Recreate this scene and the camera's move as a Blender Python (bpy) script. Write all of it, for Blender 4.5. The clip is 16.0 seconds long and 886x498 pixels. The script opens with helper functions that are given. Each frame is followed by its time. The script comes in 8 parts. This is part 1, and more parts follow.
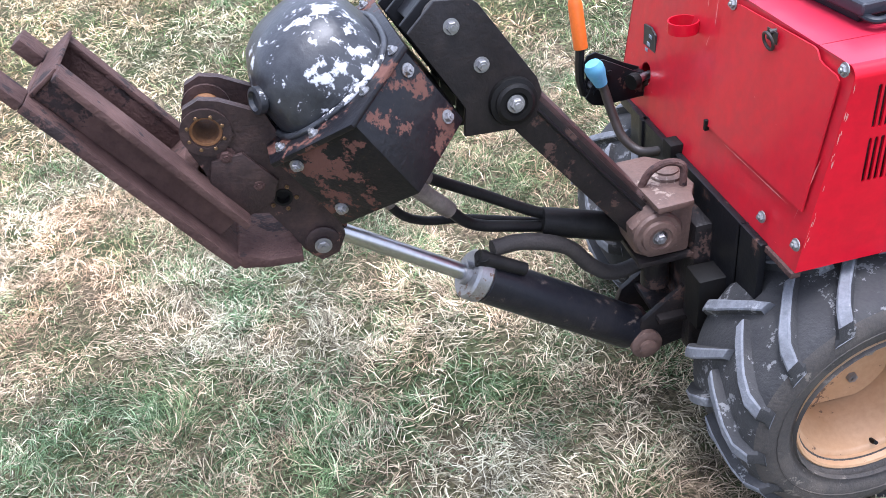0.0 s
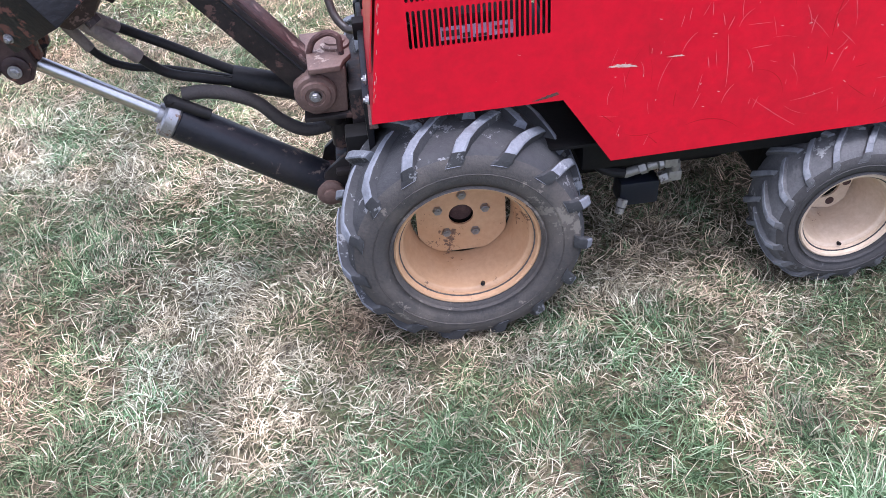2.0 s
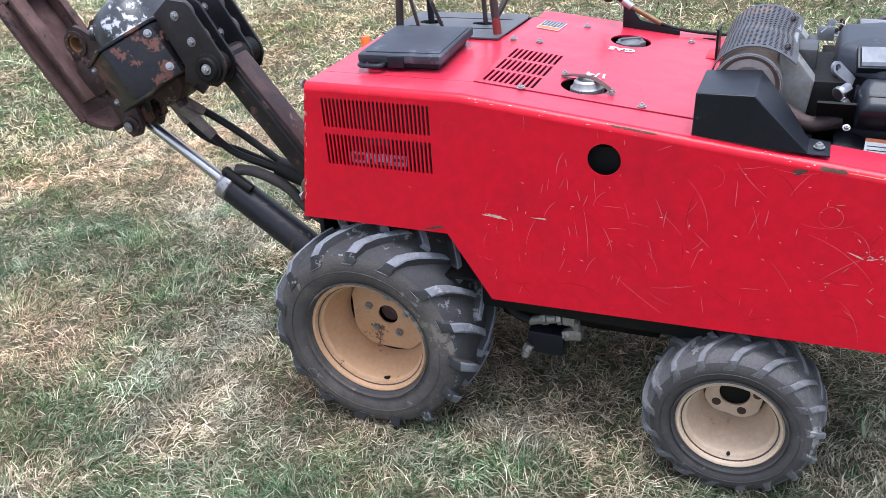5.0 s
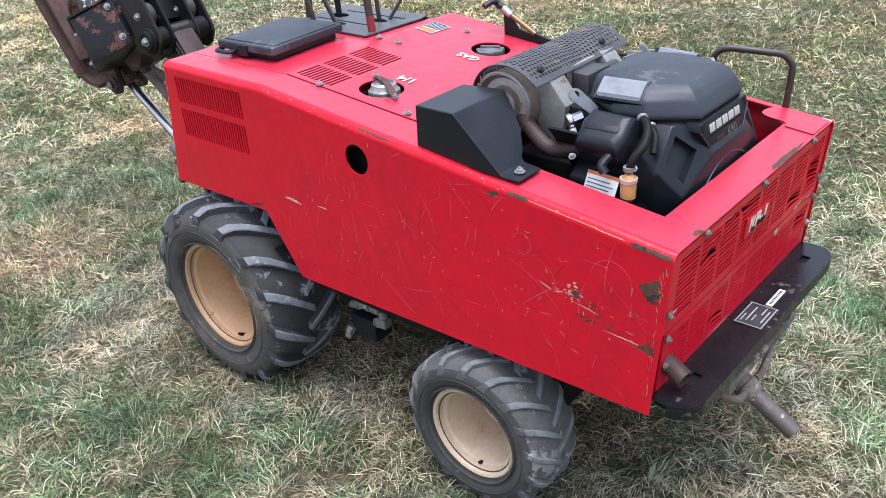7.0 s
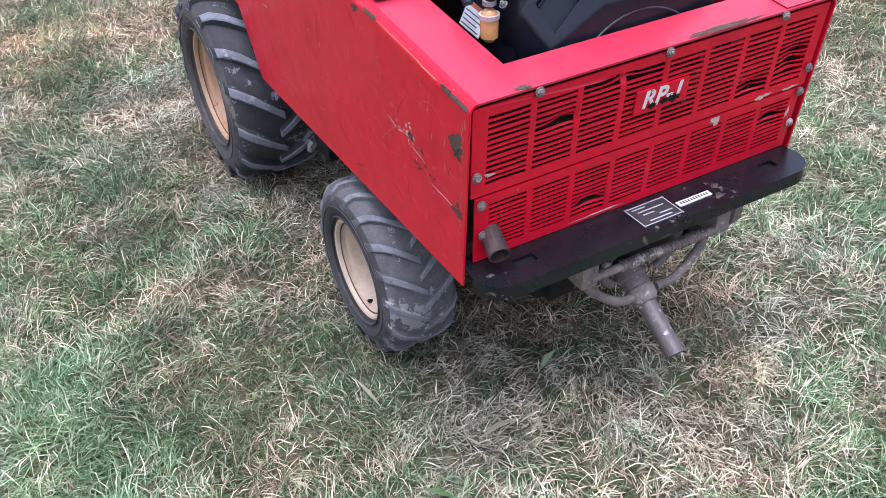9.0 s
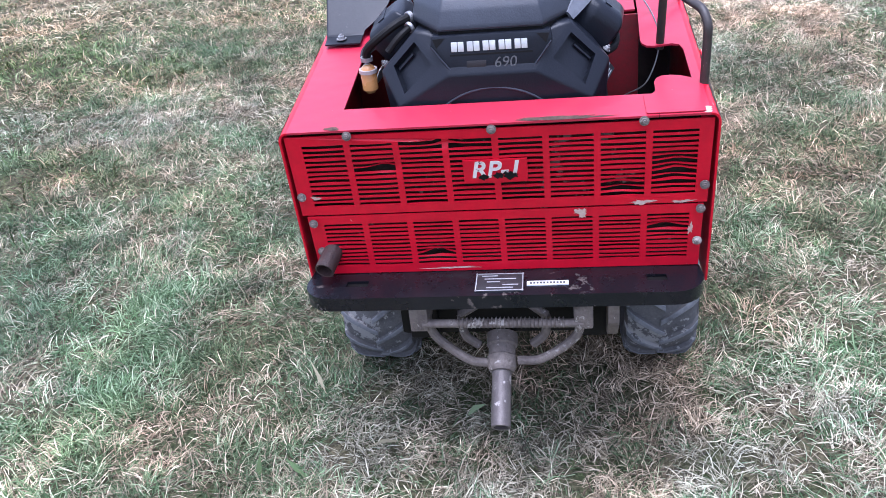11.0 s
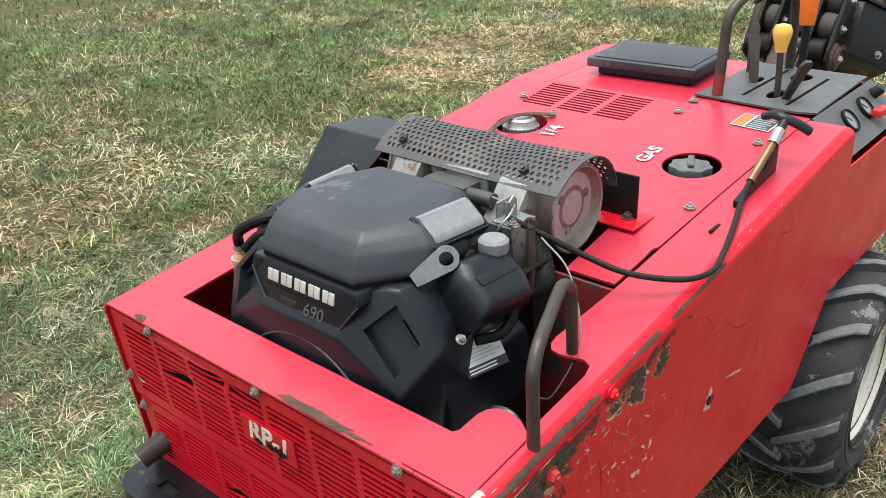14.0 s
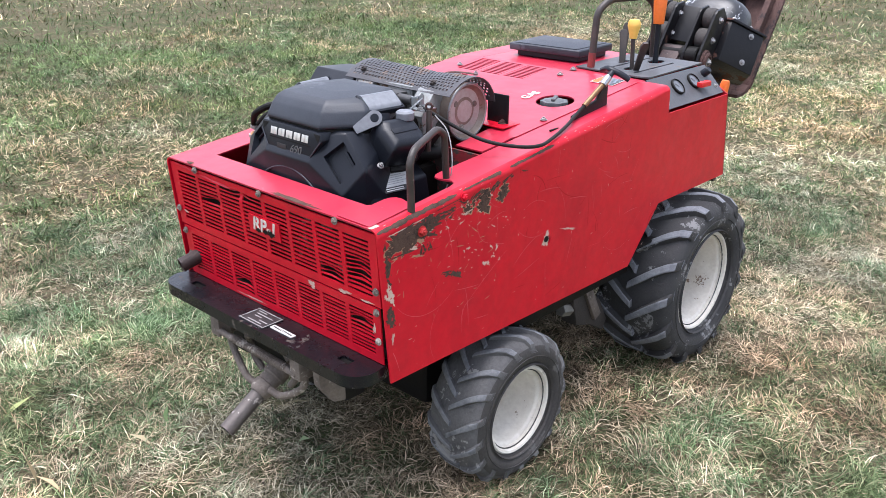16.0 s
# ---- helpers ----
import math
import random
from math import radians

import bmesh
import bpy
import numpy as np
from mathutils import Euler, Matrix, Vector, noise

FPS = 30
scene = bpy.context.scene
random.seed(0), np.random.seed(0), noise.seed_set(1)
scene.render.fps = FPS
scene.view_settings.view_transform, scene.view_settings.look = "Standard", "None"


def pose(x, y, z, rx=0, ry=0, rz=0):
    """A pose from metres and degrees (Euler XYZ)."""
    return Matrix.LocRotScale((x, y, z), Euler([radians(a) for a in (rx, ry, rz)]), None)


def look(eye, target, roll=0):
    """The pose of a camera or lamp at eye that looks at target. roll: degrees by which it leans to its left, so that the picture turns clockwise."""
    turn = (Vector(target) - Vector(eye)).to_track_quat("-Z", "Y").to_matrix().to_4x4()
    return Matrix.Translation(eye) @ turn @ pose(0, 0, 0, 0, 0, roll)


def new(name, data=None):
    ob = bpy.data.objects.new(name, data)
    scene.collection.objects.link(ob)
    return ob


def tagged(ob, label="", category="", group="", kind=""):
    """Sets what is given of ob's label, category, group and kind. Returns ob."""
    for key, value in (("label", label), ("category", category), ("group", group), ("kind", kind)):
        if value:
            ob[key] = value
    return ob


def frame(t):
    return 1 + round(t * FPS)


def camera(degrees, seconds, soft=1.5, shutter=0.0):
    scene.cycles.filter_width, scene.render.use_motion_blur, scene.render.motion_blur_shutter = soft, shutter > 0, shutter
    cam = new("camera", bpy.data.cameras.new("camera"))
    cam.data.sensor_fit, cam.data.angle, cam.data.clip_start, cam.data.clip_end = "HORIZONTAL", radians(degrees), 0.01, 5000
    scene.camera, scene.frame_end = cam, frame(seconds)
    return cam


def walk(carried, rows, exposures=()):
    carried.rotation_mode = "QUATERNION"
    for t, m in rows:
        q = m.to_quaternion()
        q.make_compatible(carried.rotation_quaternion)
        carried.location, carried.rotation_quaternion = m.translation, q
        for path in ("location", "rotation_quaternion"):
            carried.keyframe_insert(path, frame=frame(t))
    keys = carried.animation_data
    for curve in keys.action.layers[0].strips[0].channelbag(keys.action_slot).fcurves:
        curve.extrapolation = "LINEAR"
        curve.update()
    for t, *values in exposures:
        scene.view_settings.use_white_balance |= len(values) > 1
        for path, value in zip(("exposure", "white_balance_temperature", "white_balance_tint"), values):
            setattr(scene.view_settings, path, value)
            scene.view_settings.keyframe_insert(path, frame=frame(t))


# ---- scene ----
cam = camera(53.8, 16.0, soft=0.6)

PATH = [
    (0, (-0.862, -1.408, 1.478), (-0.642, 0.215, 0.331), -7.8),
    (0.5, (-0.767, -1.457, 1.473), (-0.563, 0.138, 0.284), -7.8),
    (1, (-0.555, -1.685, 1.494), (-0.363, -0.109, 0.278), -7.4),
    (1.5, (-0.331, -1.882, 1.503), (-0.167, -0.321, 0.263), -7.0),
    (2, (-0.112, -1.915, 1.481), (-0.03, -0.379, 0.204), -5.3),
    (2.5, (0.065, -1.958, 1.486), (0.019, -0.409, 0.222), -5.3),
    (3, (0.297, -2.107, 1.495), (0.102, -0.507, 0.31), -5.5),
    (3.5, (0.455, -2.175, 1.516), (0.109, -0.526, 0.439), -5.3),
    (3.7, (0.504, -2.169, 1.507), (0.115, -0.495, 0.485), -4.7),
    (5.8, (1.398, -1.882, 1.518), (0.513, -0.352, 0.583), -3.8),
    (6, (1.505, -1.81, 1.512), (0.588, -0.303, 0.571), -3.7),
    (6.5, (1.71, -1.681, 1.534), (0.667, -0.263, 0.584), -4.2),
    (7, (1.967, -1.602, 1.53), (0.781, -0.306, 0.574), -4.3),
    (7.5, (2.127, -1.542, 1.522), (0.841, -0.368, 0.539), -3.8),
    (8, (2.209, -1.356, 1.438), (0.893, -0.29, 0.375), -2.0),
    (8.5, (2.286, -1.139, 1.416), (0.942, -0.225, 0.249), -1.5),
    (8.7, (2.318, -1.072, 1.405), (0.956, -0.221, 0.213), -1.7),
    (10.8, (2.753, -0.001, 1.351), (1.059, -0.149, 0.299), -6.5),
    (11, (2.787, 0.116, 1.373), (1.09, -0.157, 0.351), -6.4),
    (11.5, (2.743, 0.304, 1.412), (1.048, -0.207, 0.481), -5.9),
    (12, (2.496, 0.437, 1.424), (0.859, -0.271, 0.519), -5.2),
    (12.5, (2.328, 0.538, 1.438), (0.769, -0.333, 0.538), -4.7),
    (13, (2.183, 0.714, 1.445), (0.712, -0.306, 0.554), -4.1),
    (13.5, (2.054, 0.796, 1.438), (0.651, -0.327, 0.56), -3.3),
    (14, (1.941, 0.835, 1.431), (0.592, -0.365, 0.57), -2.3),
    (14.5, (1.994, 0.997, 1.409), (0.647, -0.226, 0.578), -1.2),
    (15, (2.119, 1.244, 1.403), (0.761, 0.01, 0.608), -0.4),
    (15.5, (2.265, 1.401, 1.391), (0.902, 0.156, 0.622), 0.1),
    (16, (2.476, 1.56, 1.394), (1.11, 0.307, 0.641), 0.5),
]
walk(cam, [(t, look(e, g, r)) for t, e, g, r in PATH], exposures=[(0, 1.53, 5650, 17), (3.5, 1.33, 5500, 24), (6.0, 1.12, 5900, 8), (8.5, 1.13, 5650, 20), (11.0, 1.23, 5250, 23), (12.0, 1.15, 5700, 20), (13.0, 1.08, 6400, 2), (14.0, 1.05, 6800, 3), (15.0, 1.10, 6900, 6), (16.0, 1.24, 6100, 15)])

# ---- world and light: bright, hazy overcast day ----
world = bpy.data.worlds.new("sky")
scene.world = world
world.use_nodes = True
wn, wl = world.node_tree.nodes, world.node_tree.links
wn.clear()
w_out = wn.new("ShaderNodeOutputWorld")
w_bg = wn.new("ShaderNodeBackground")
w_hs = wn.new("ShaderNodeHueSaturation")
w_sky = wn.new("ShaderNodeTexSky")
w_sky.sky_type = "NISHITA"
w_sky.sun_disc = False
w_sky.sun_elevation = radians(80)
w_sky.sun_rotation = radians(150)
w_sky.dust_density = 3.0
w_hs.inputs["Saturation"].default_value = 0.45
w_bg.inputs["Strength"].default_value = 0.165
wl.new(w_sky.outputs["Color"], w_hs.inputs["Color"])
wl.new(w_hs.outputs["Color"], w_bg.inputs["Color"])
wl.new(w_bg.outputs["Background"], w_out.inputs["Surface"])

sun_data = bpy.data.lights.new("sun", "SUN")
sun_data.energy = 1.9
sun_data.angle = radians(40)
sun_data.color = (1.0, 0.985, 0.96)
sun = new("sun", sun_data)
sun.matrix_world = look((1.1, 0.05, 6.0), (0.6, 0.0, 0.3))

# ---- materials ----


def surf(name, base, second, rough=0.5, metal=0.0, scale=6.0, mix=0.5, fine=90.0, bump=0.15, wear=None, coat=0.0, spec=0.5, rough_var=0.15, stretch=(1, 1, 1)):
    """Painted, rusty or plastic surface: two colours in soft patches, fine grain, and optional worn spots.
    wear: (colour, threshold, scale, roughness)."""
    m = bpy.data.materials.new(name)
    m.use_nodes = True
    nt = m.node_tree
    n, l = nt.nodes, nt.links
    b = n["Principled BSDF"]
    co = n.new("ShaderNodeTexCoord")
    mp = n.new("ShaderNodeMapping")
    mp.inputs["Scale"].default_value = stretch
    l.new(co.outputs["Object"], mp.inputs["Vector"])

    def tex(sc, detail=5.0, dist=0.0, vec=None):
        t = n.new("ShaderNodeTexNoise")
        t.inputs["Scale"].default_value = sc
        t.inputs["Detail"].default_value = detail
        t.inputs["Roughness"].default_value = 0.62
        t.inputs["Distortion"].default_value = dist
        l.new(vec or mp.outputs["Vector"], t.inputs["Vector"])
        return t

    def ramp(src, lo, hi):
        r = n.new("ShaderNodeMapRange")
        r.inputs["From Min"].default_value = lo
        r.inputs["From Max"].default_value = hi
        l.new(src, r.inputs["Value"])
        return r.outputs["Result"]

    def blend(fac, a, c):
        x = n.new("ShaderNodeMix")
        x.data_type = "RGBA"
        l.new(fac, x.inputs["Factor"])
        for sock, v in ((x.inputs["A"], a), (x.inputs["B"], c)):
            if isinstance(v, tuple):
                sock.default_value = (*v, 1)
            else:
                l.new(v, sock)
        return x.outputs["Result"]

    big = tex(scale, 6.0)
    grain = tex(fine, 3.0)
    f1 = ramp(big.outputs["Fac"], 0.62 - 0.28 * mix, 0.95 - 0.28 * mix)
    col = blend(f1, base, second)
    g = ramp(grain.outputs["Fac"], 0.2, 1.4)
    col = blend(g, col, tuple(0.75 * v for v in second))
    r0 = n.new("ShaderNodeMapRange")
    r0.inputs["To Min"].default_value = max(0.03, rough - rough_var)
    r0.inputs["To Max"].default_value = min(1.0, rough + rough_var)
    l.new(big.outputs["Fac"], r0.inputs["Value"])
    rgh = r0.outputs["Result"]
    if wear:
        wc, th, ws, wr = wear
        # fine flakes that gather in larger patches
        wt, wb = tex(ws * 1.7, 9.0, 0.0), tex(ws * 0.28, 3.0, 0.2)
        wt.inputs["Roughness"].default_value = 0.72
        ws_ = n.new("ShaderNodeMath")
        ws_.operation = "MULTIPLY_ADD"
        ws_.inputs[1].default_value = 0.9
        l.new(wb.outputs["Fac"], ws_.inputs[0])
        l.new(wt.outputs["Fac"], ws_.inputs[2])
        wf = ramp(ws_.outputs["Value"], th + 0.48, th + 0.505)
        col = blend(wf, col, wc)
        rm = n.new("ShaderNodeMix")
        l.new(wf, rm.inputs["Factor"])
        l.new(rgh, rm.inputs["A"])
        rm.inputs["B"].default_value = wr
        rgh = rm.outputs["Result"]
        if metal:
            mm = n.new("ShaderNodeMapRange")
            mm.inputs["To Min"].default_value = metal
            mm.inputs["To Max"].default_value = 0.0
            l.new(wf, mm.inputs["Value"])
            l.new(mm.outputs["Result"], b.inputs["Metallic"])
    elif metal:
        b.inputs["Metallic"].default_value = metal
    l.new(col, b.inputs["Base Color"])
    l.new(rgh, b.inputs["Roughness"])
    b.inputs["Coat Weight"].default_value = coat
    b.inputs["Coat Roughness"].default_value = 0.18
    b.inputs["Specular IOR Level"].default_value = spec
    bp = n.new("ShaderNodeBump")
    bp.inputs["Strength"].default_value = bump
    bp.inputs["Distance"].default_value = 0.004
    l.new(grain.outputs["Fac"], bp.inputs["Height"])
    l.new(bp.outputs["Normal"], b.inputs["Normal"])
    return m


def red_paint(name, tone=((0.61, 0.004, 0.021), (0.47, 0.005, 0.019)), rough=0.36, coat=0.12, spec=0.25):
    """Old red enamel: faded patches, hairline scratches, chips down to grey primer."""
    m = surf(name, tone[0], tone[1], rough=rough, scale=5.0, mix=0.5, fine=40, bump=0.03, coat=coat, spec=spec)
    n, l = m.node_tree.nodes, m.node_tree.links
    b = n["Principled BSDF"]
    src = b.inputs["Base Color"].links[0].from_socket
    co = n.new("ShaderNodeTexCoord")
    # shallow dents of old sheet metal
    dent = n.new("ShaderNodeTexNoise")
    dent.inputs["Scale"].default_value = 4.5
    dent.inputs["Detail"].default_value = 3.0
    l.new(co.outputs["Object"], dent.inputs["Vector"])
    db = n.new("ShaderNodeBump")
    db.inputs["Strength"].default_value = 0.35
    db.inputs["Distance"].default_value = 0.02
    l.new(dent.outputs["Fac"], db.inputs["Height"])
    l.new(b.inputs["Normal"].links[0].from_socket, db.inputs["Normal"])
    l.new(db.outputs["Normal"], b.inputs["Normal"])
    l.new(db.outputs["Normal"], b.inputs["Coat Normal"])
    for i, (rot, sc, th, colr) in enumerate((((0, 0.35, 0), (5, 5, 90), 0.775, (0.66, 0.07, 0.09)), ((0, 1.2, 0.3), (70, 70, 7), 0.775, (0.68, 0.10, 0.12)), ((0, 0, 0), (60, 60, 60), 0.745, (0.60, 0.22, 0.20)))):
        mp = n.new("ShaderNodeMapping")
        mp.inputs["Rotation"].default_value = rot
        mp.inputs["Scale"].default_value = sc
        mp.inputs["Location"].default_value = (i * 3.7, i * 1.3, i * 5.1)
        l.new(co.outputs["Object"], mp.inputs["Vector"])
        t = n.new("ShaderNodeTexNoise")
        t.inputs["Scale"].default_value = 1.0
        t.inputs["Detail"].default_value = 6.0 if i > 1 else 4.0
        t.inputs["Distortion"].default_value = 1.2
        l.new(mp.outputs["Vector"], t.inputs["Vector"])
        r = n.new("ShaderNodeMapRange")
        r.inputs["From Min"].default_value = th
        r.inputs["From Max"].default_value = th + 0.025
        l.new(t.outputs["Fac"], r.inputs["Value"])
        x = n.new("ShaderNodeMix")
        x.data_type = "RGBA"
        l.new(r.outputs["Result"], x.inputs["Factor"])
        l.new(src, x.inputs["A"])
        x.inputs["B"].default_value = (*colr, 1)
        src = x.outputs["Result"]
    l.new(src, b.inputs["Base Color"])
    return m


M_RED = red_paint("red_enamel")
# Hood red: paler and bluer, with the sky's sheen put into the colour.
M_RED_SHEEN = red_paint("sky_sheen_red_enamel", ((0.46, 0.015, 0.042), (0.38, 0.023, 0.046)), 0.42, 0.35, 0.45)
# Front red: scuffs, plus the sky's pinkish reflection mixed into the colour.
M_RED_SCUFF_SHEEN = red_paint("scuffed_sheen_front_red", ((0.56, 0.010, 0.024), (0.40, 0.030, 0.040)), 0.38, 0.2, 0.35)
M_WORN = surf("rubbed_pale_red", (0.60, 0.20, 0.19), (0.52, 0.10, 0.10), rough=0.6, scale=50, bump=0.1)
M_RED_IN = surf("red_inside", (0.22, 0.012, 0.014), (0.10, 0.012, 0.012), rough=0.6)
M_BLACK = surf("black_paint", (0.007, 0.007, 0.0085), (0.016, 0.016, 0.017), rough=0.36, fine=70, spec=0.22, wear=((0.085, 0.045, 0.034), 0.645, 12.0, 0.75))
M_BLACK_CHIP = surf("chipped_black_paint", (0.006, 0.006, 0.008), (0.020, 0.018, 0.018), rough=0.34, fine=70, spec=0.25, wear=((0.105, 0.048, 0.036), 0.535, 13.0, 0.8), bump=0.3)
M_BLACK_WHITE = surf("flaked_black_paint_on_white", (0.010, 0.011, 0.014), (0.065, 0.068, 0.074), rough=0.36, scale=9, mix=0.58, fine=120, wear=((0.46, 0.47, 0.50), 0.570, 24.0, 0.55))
M_RUST = surf("brown_rust", (0.052, 0.028, 0.025), (0.140, 0.082, 0.070), spec=0.22, rough=0.75, scale=13, mix=0.6, fine=110, bump=0.9, wear=((0.03, 0.022, 0.022), 0.60, 12.0, 0.8), stretch=(1, 1.6, 1))
M_FOOT = surf("oily_brown_black_plate", (0.022, 0.016, 0.016), (0.095, 0.056, 0.048), rough=0.5, scale=14, mix=0.5, fine=120, bump=0.5, spec=0.25, wear=((0.16, 0.085, 0.066), 0.63, 18.0, 0.6))
M_RUST_LIGHT = surf("worn_primer_steel", (0.135, 0.082, 0.064), (0.050, 0.031, 0.027), rough=0.65, scale=12, fine=120, bump=0.4, wear=((0.22, 0.17, 0.14), 0.67, 22.0, 0.5))
M_ORANGE_RUST = surf("orange_rust", (0.24, 0.11, 0.04), (0.10, 0.045, 0.025), rough=0.85, scale=30, fine=200, bump=0.5)
M_CHROME = surf("chromed_rod", (0.50, 0.50, 0.51), (0.40, 0.39, 0.39), rough=0.30, metal=1.0, bump=0.02, rough_var=0.08)
M_STEEL = surf("dull_steel", (0.36, 0.36, 0.37), (0.24, 0.23, 0.22), rough=0.45, metal=0.8, fine=110, wear=((0.16, 0.10, 0.07), 0.66, 25.0, 0.8))
M_ZINC = surf("zinc_sheet", (0.36, 0.38, 0.39), (0.24, 0.26, 0.27), rough=0.4, metal=0.7, scale=14, wear=((0.30, 0.22, 0.15), 0.64, 20.0, 0.7))
M_BOLT = surf("zinc_bolt", (0.36, 0.36, 0.36), (0.22, 0.205, 0.19), rough=0.5, metal=0.65, scale=40)
M_RUBBER = surf("dusty_weathered_rubber", (0.050, 0.047, 0.046), (0.150, 0.128, 0.106), rough=0.85, scale=7, mix=0.55, fine=160, bump=0.5, wear=((0.17, 0.15, 0.125), 0.58, 22.0, 0.95), spec=0.25)
M_RUBBER_CLEAN = surf("weathered_black_rubber", (0.034, 0.034, 0.036), (0.080, 0.078, 0.076), rough=0.75, scale=9, fine=160, bump=0.5, wear=((0.20, 0.20, 0.20), 0.60, 30.0, 0.9), spec=0.3)
M_LUG = surf("scuffed_rubber_lug", (0.21, 0.22, 0.242), (0.090, 0.093, 0.102), rough=0.8, scale=24, fine=160, bump=0.35, spec=0.3, wear=((0.26, 0.265, 0.28), 0.60, 30.0, 0.95))
M_LUG_DK = surf("worn_turf_lug", (0.20, 0.205, 0.215), (0.075, 0.077, 0.082), rough=0.8, scale=26, fine=160, bump=0.35, spec=0.3)
M_TREAD = surf("dusty_scuffed_tread", (0.125, 0.122, 0.120), (0.050, 0.049, 0.050), rough=0.85, scale=14, fine=170, bump=0.5, spec=0.25, wear=((0.25, 0.245, 0.235), 0.60, 26.0, 0.8))
M_RUBBER_DARK = surf("dark_rubber", (0.040, 0.037, 0.036), (0.100, 0.092, 0.085), rough=0.8, scale=8, fine=150, bump=0.4, wear=((0.12, 0.115, 0.11), 0.64, 16.0, 0.95), spec=0.3)
M_TAN = surf("tan_rim_paint", (0.52, 0.32, 0.18), (0.44, 0.23, 0.10), rough=0.5, scale=7, fine=80, bump=0.1, wear=((0.14, 0.08, 0.05), 0.66, 40.0, 0.8))
M_CREAM = surf("cream_rim_paint", (0.60, 0.465, 0.335), (0.46, 0.32, 0.20), rough=0.5, scale=7, fine=80, bump=0.1, wear=((0.20, 0.12, 0.08), 0.71, 30.0, 0.8))
M_WHITE = surf("dirty_white_rim_paint", (0.80, 0.765, 0.69), (0.62, 0.56, 0.48), rough=0.5, scale=7, fine=80, bump=0.1, wear=((0.20, 0.14, 0.10), 0.715, 26.0, 0.8))
M_RIM_RUST = surf("rust_streaked_white_paint", (0.46, 0.38, 0.30), (0.22, 0.14, 0.09), rough=0.6, scale=9, mix=0.75, fine=90, bump=0.2, stretch=(1, 7, 1), wear=((0.16, 0.10, 0.07), 0.64, 20.0, 0.85))
M_PLASTIC = surf("black_engine_plastic", (0.0065, 0.008, 0.0125), (0.014, 0.0165, 0.023), rough=0.38, scale=9, fine=260, bump=0.1, spec=0.3)
M_PLASTIC_MAT = surf("dusty_black_plastic", (0.015, 0.018, 0.026), (0.038, 0.044, 0.057), rough=0.5, scale=10, mix=0.55, fine=300, bump=0.12, wear=((0.060, 0.066, 0.080), 0.58, 7.0, 0.5))
M_DARK = surf("oily_black_steel", (0.004, 0.004, 0.004), (0.012, 0.010, 0.009), rough=0.6, scale=15, spec=0.2)
M_DIRT = surf("dirt_caked_steel", (0.20, 0.165, 0.140), (0.070, 0.055, 0.048), rough=0.7, scale=20, mix=0.6, fine=150, bump=0.6, wear=((0.36, 0.32, 0.28), 0.58, 26.0, 0.6))
M_HOSE = surf("hydraulic_hose", (0.008, 0.0078, 0.008), (0.026, 0.023, 0.021), rough=0.55, scale=20, fine=200, spec=0.2)
M_LEVER = surf("worn_lever_steel", (0.026, 0.021, 0.019), (0.062, 0.044, 0.036), rough=0.48, scale=25, wear=((0.18, 0.155, 0.14), 0.70, 35.0, 0.45))
M_LEVER_RED = surf("red_worn_lever", (0.25, 0.02, 0.02), (0.10, 0.03, 0.025), rough=0.5, scale=25)
M_ORANGE = surf("orange_grip_vinyl", (0.80, 0.17, 0.02), (0.62, 0.12, 0.02), rough=0.4, scale=25, bump=0.05)
M_YELLOW = surf("yellow_knob", (0.78, 0.50, 0.10), (0.66, 0.40, 0.08), rough=0.45, scale=25, bump=0.05)
M_BLUE = surf("blue_grip_vinyl", (0.14, 0.42, 0.62), (0.10, 0.32, 0.50), rough=0.5, scale=25, bump=0.05)
M_REDPLASTIC = surf("red_plastic", (0.70, 0.02, 0.02), (0.55, 0.02, 0.02), rough=0.35, scale=25, bump=0.03)
M_LABEL = surf("white_label", (0.70, 0.70, 0.68), (0.55, 0.55, 0.53), rough=0.45, scale=30, bump=0.02)
M_LABEL_DK = surf("black_print", (0.02, 0.02, 0.022), (0.05, 0.05, 0.05), rough=0.5, scale=30, bump=0.02)
M_PALE_BLUE = surf("pale_blue_print", (0.30, 0.36, 0.42), (0.16, 0.20, 0.25), rough=0.5, scale=60)
M_LABEL_OR = surf("orange_label", (0.56, 0.14, 0.03), (0.42, 0.11, 0.025), rough=0.45, scale=30, bump=0.02)
M_SILVER_PR = surf("silver_lettering", (0.66, 0.66, 0.62), (0.50, 0.50, 0.47), rough=0.35, metal=0.4, scale=40, bump=0.02)
M_AMBER = surf("amber_fuel", (0.60, 0.29, 0.10), (0.45, 0.20, 0.06), rough=0.25, scale=18, bump=0.02, coat=0.6)
M_GAUGE = surf("gauge_face", (0.13, 0.135, 0.145), (0.08, 0.085, 0.095), rough=0.2, scale=40, bump=0.0, coat=0.8)
M_DASH = surf("grey_black_dash", (0.060, 0.062, 0.068), (0.105, 0.105, 0.108), rough=0.45, scale=14, wear=((0.15, 0.12, 0.10), 0.66, 20.0, 0.6))
M_BRASS = surf("brass_rod", (0.24, 0.15, 0.075), (0.14, 0.085, 0.045), rough=0.4, metal=0.7, scale=40)
M_SHIELD = surf("sooty_heat_shield", (0.075, 0.074, 0.082), (0.045, 0.043, 0.044), rough=0.5, metal=0.3, scale=10, wear=((0.13, 0.09, 0.07), 0.60, 14.0, 0.8))
M_BUMPER = surf("glossy_black_bumper", (0.0055, 0.006, 0.0085), (0.013, 0.013, 0.016), rough=0.27, scale=8, fine=80, spec=0.38, wear=((0.085, 0.068, 0.058), 0.600, 22.0, 0.7))
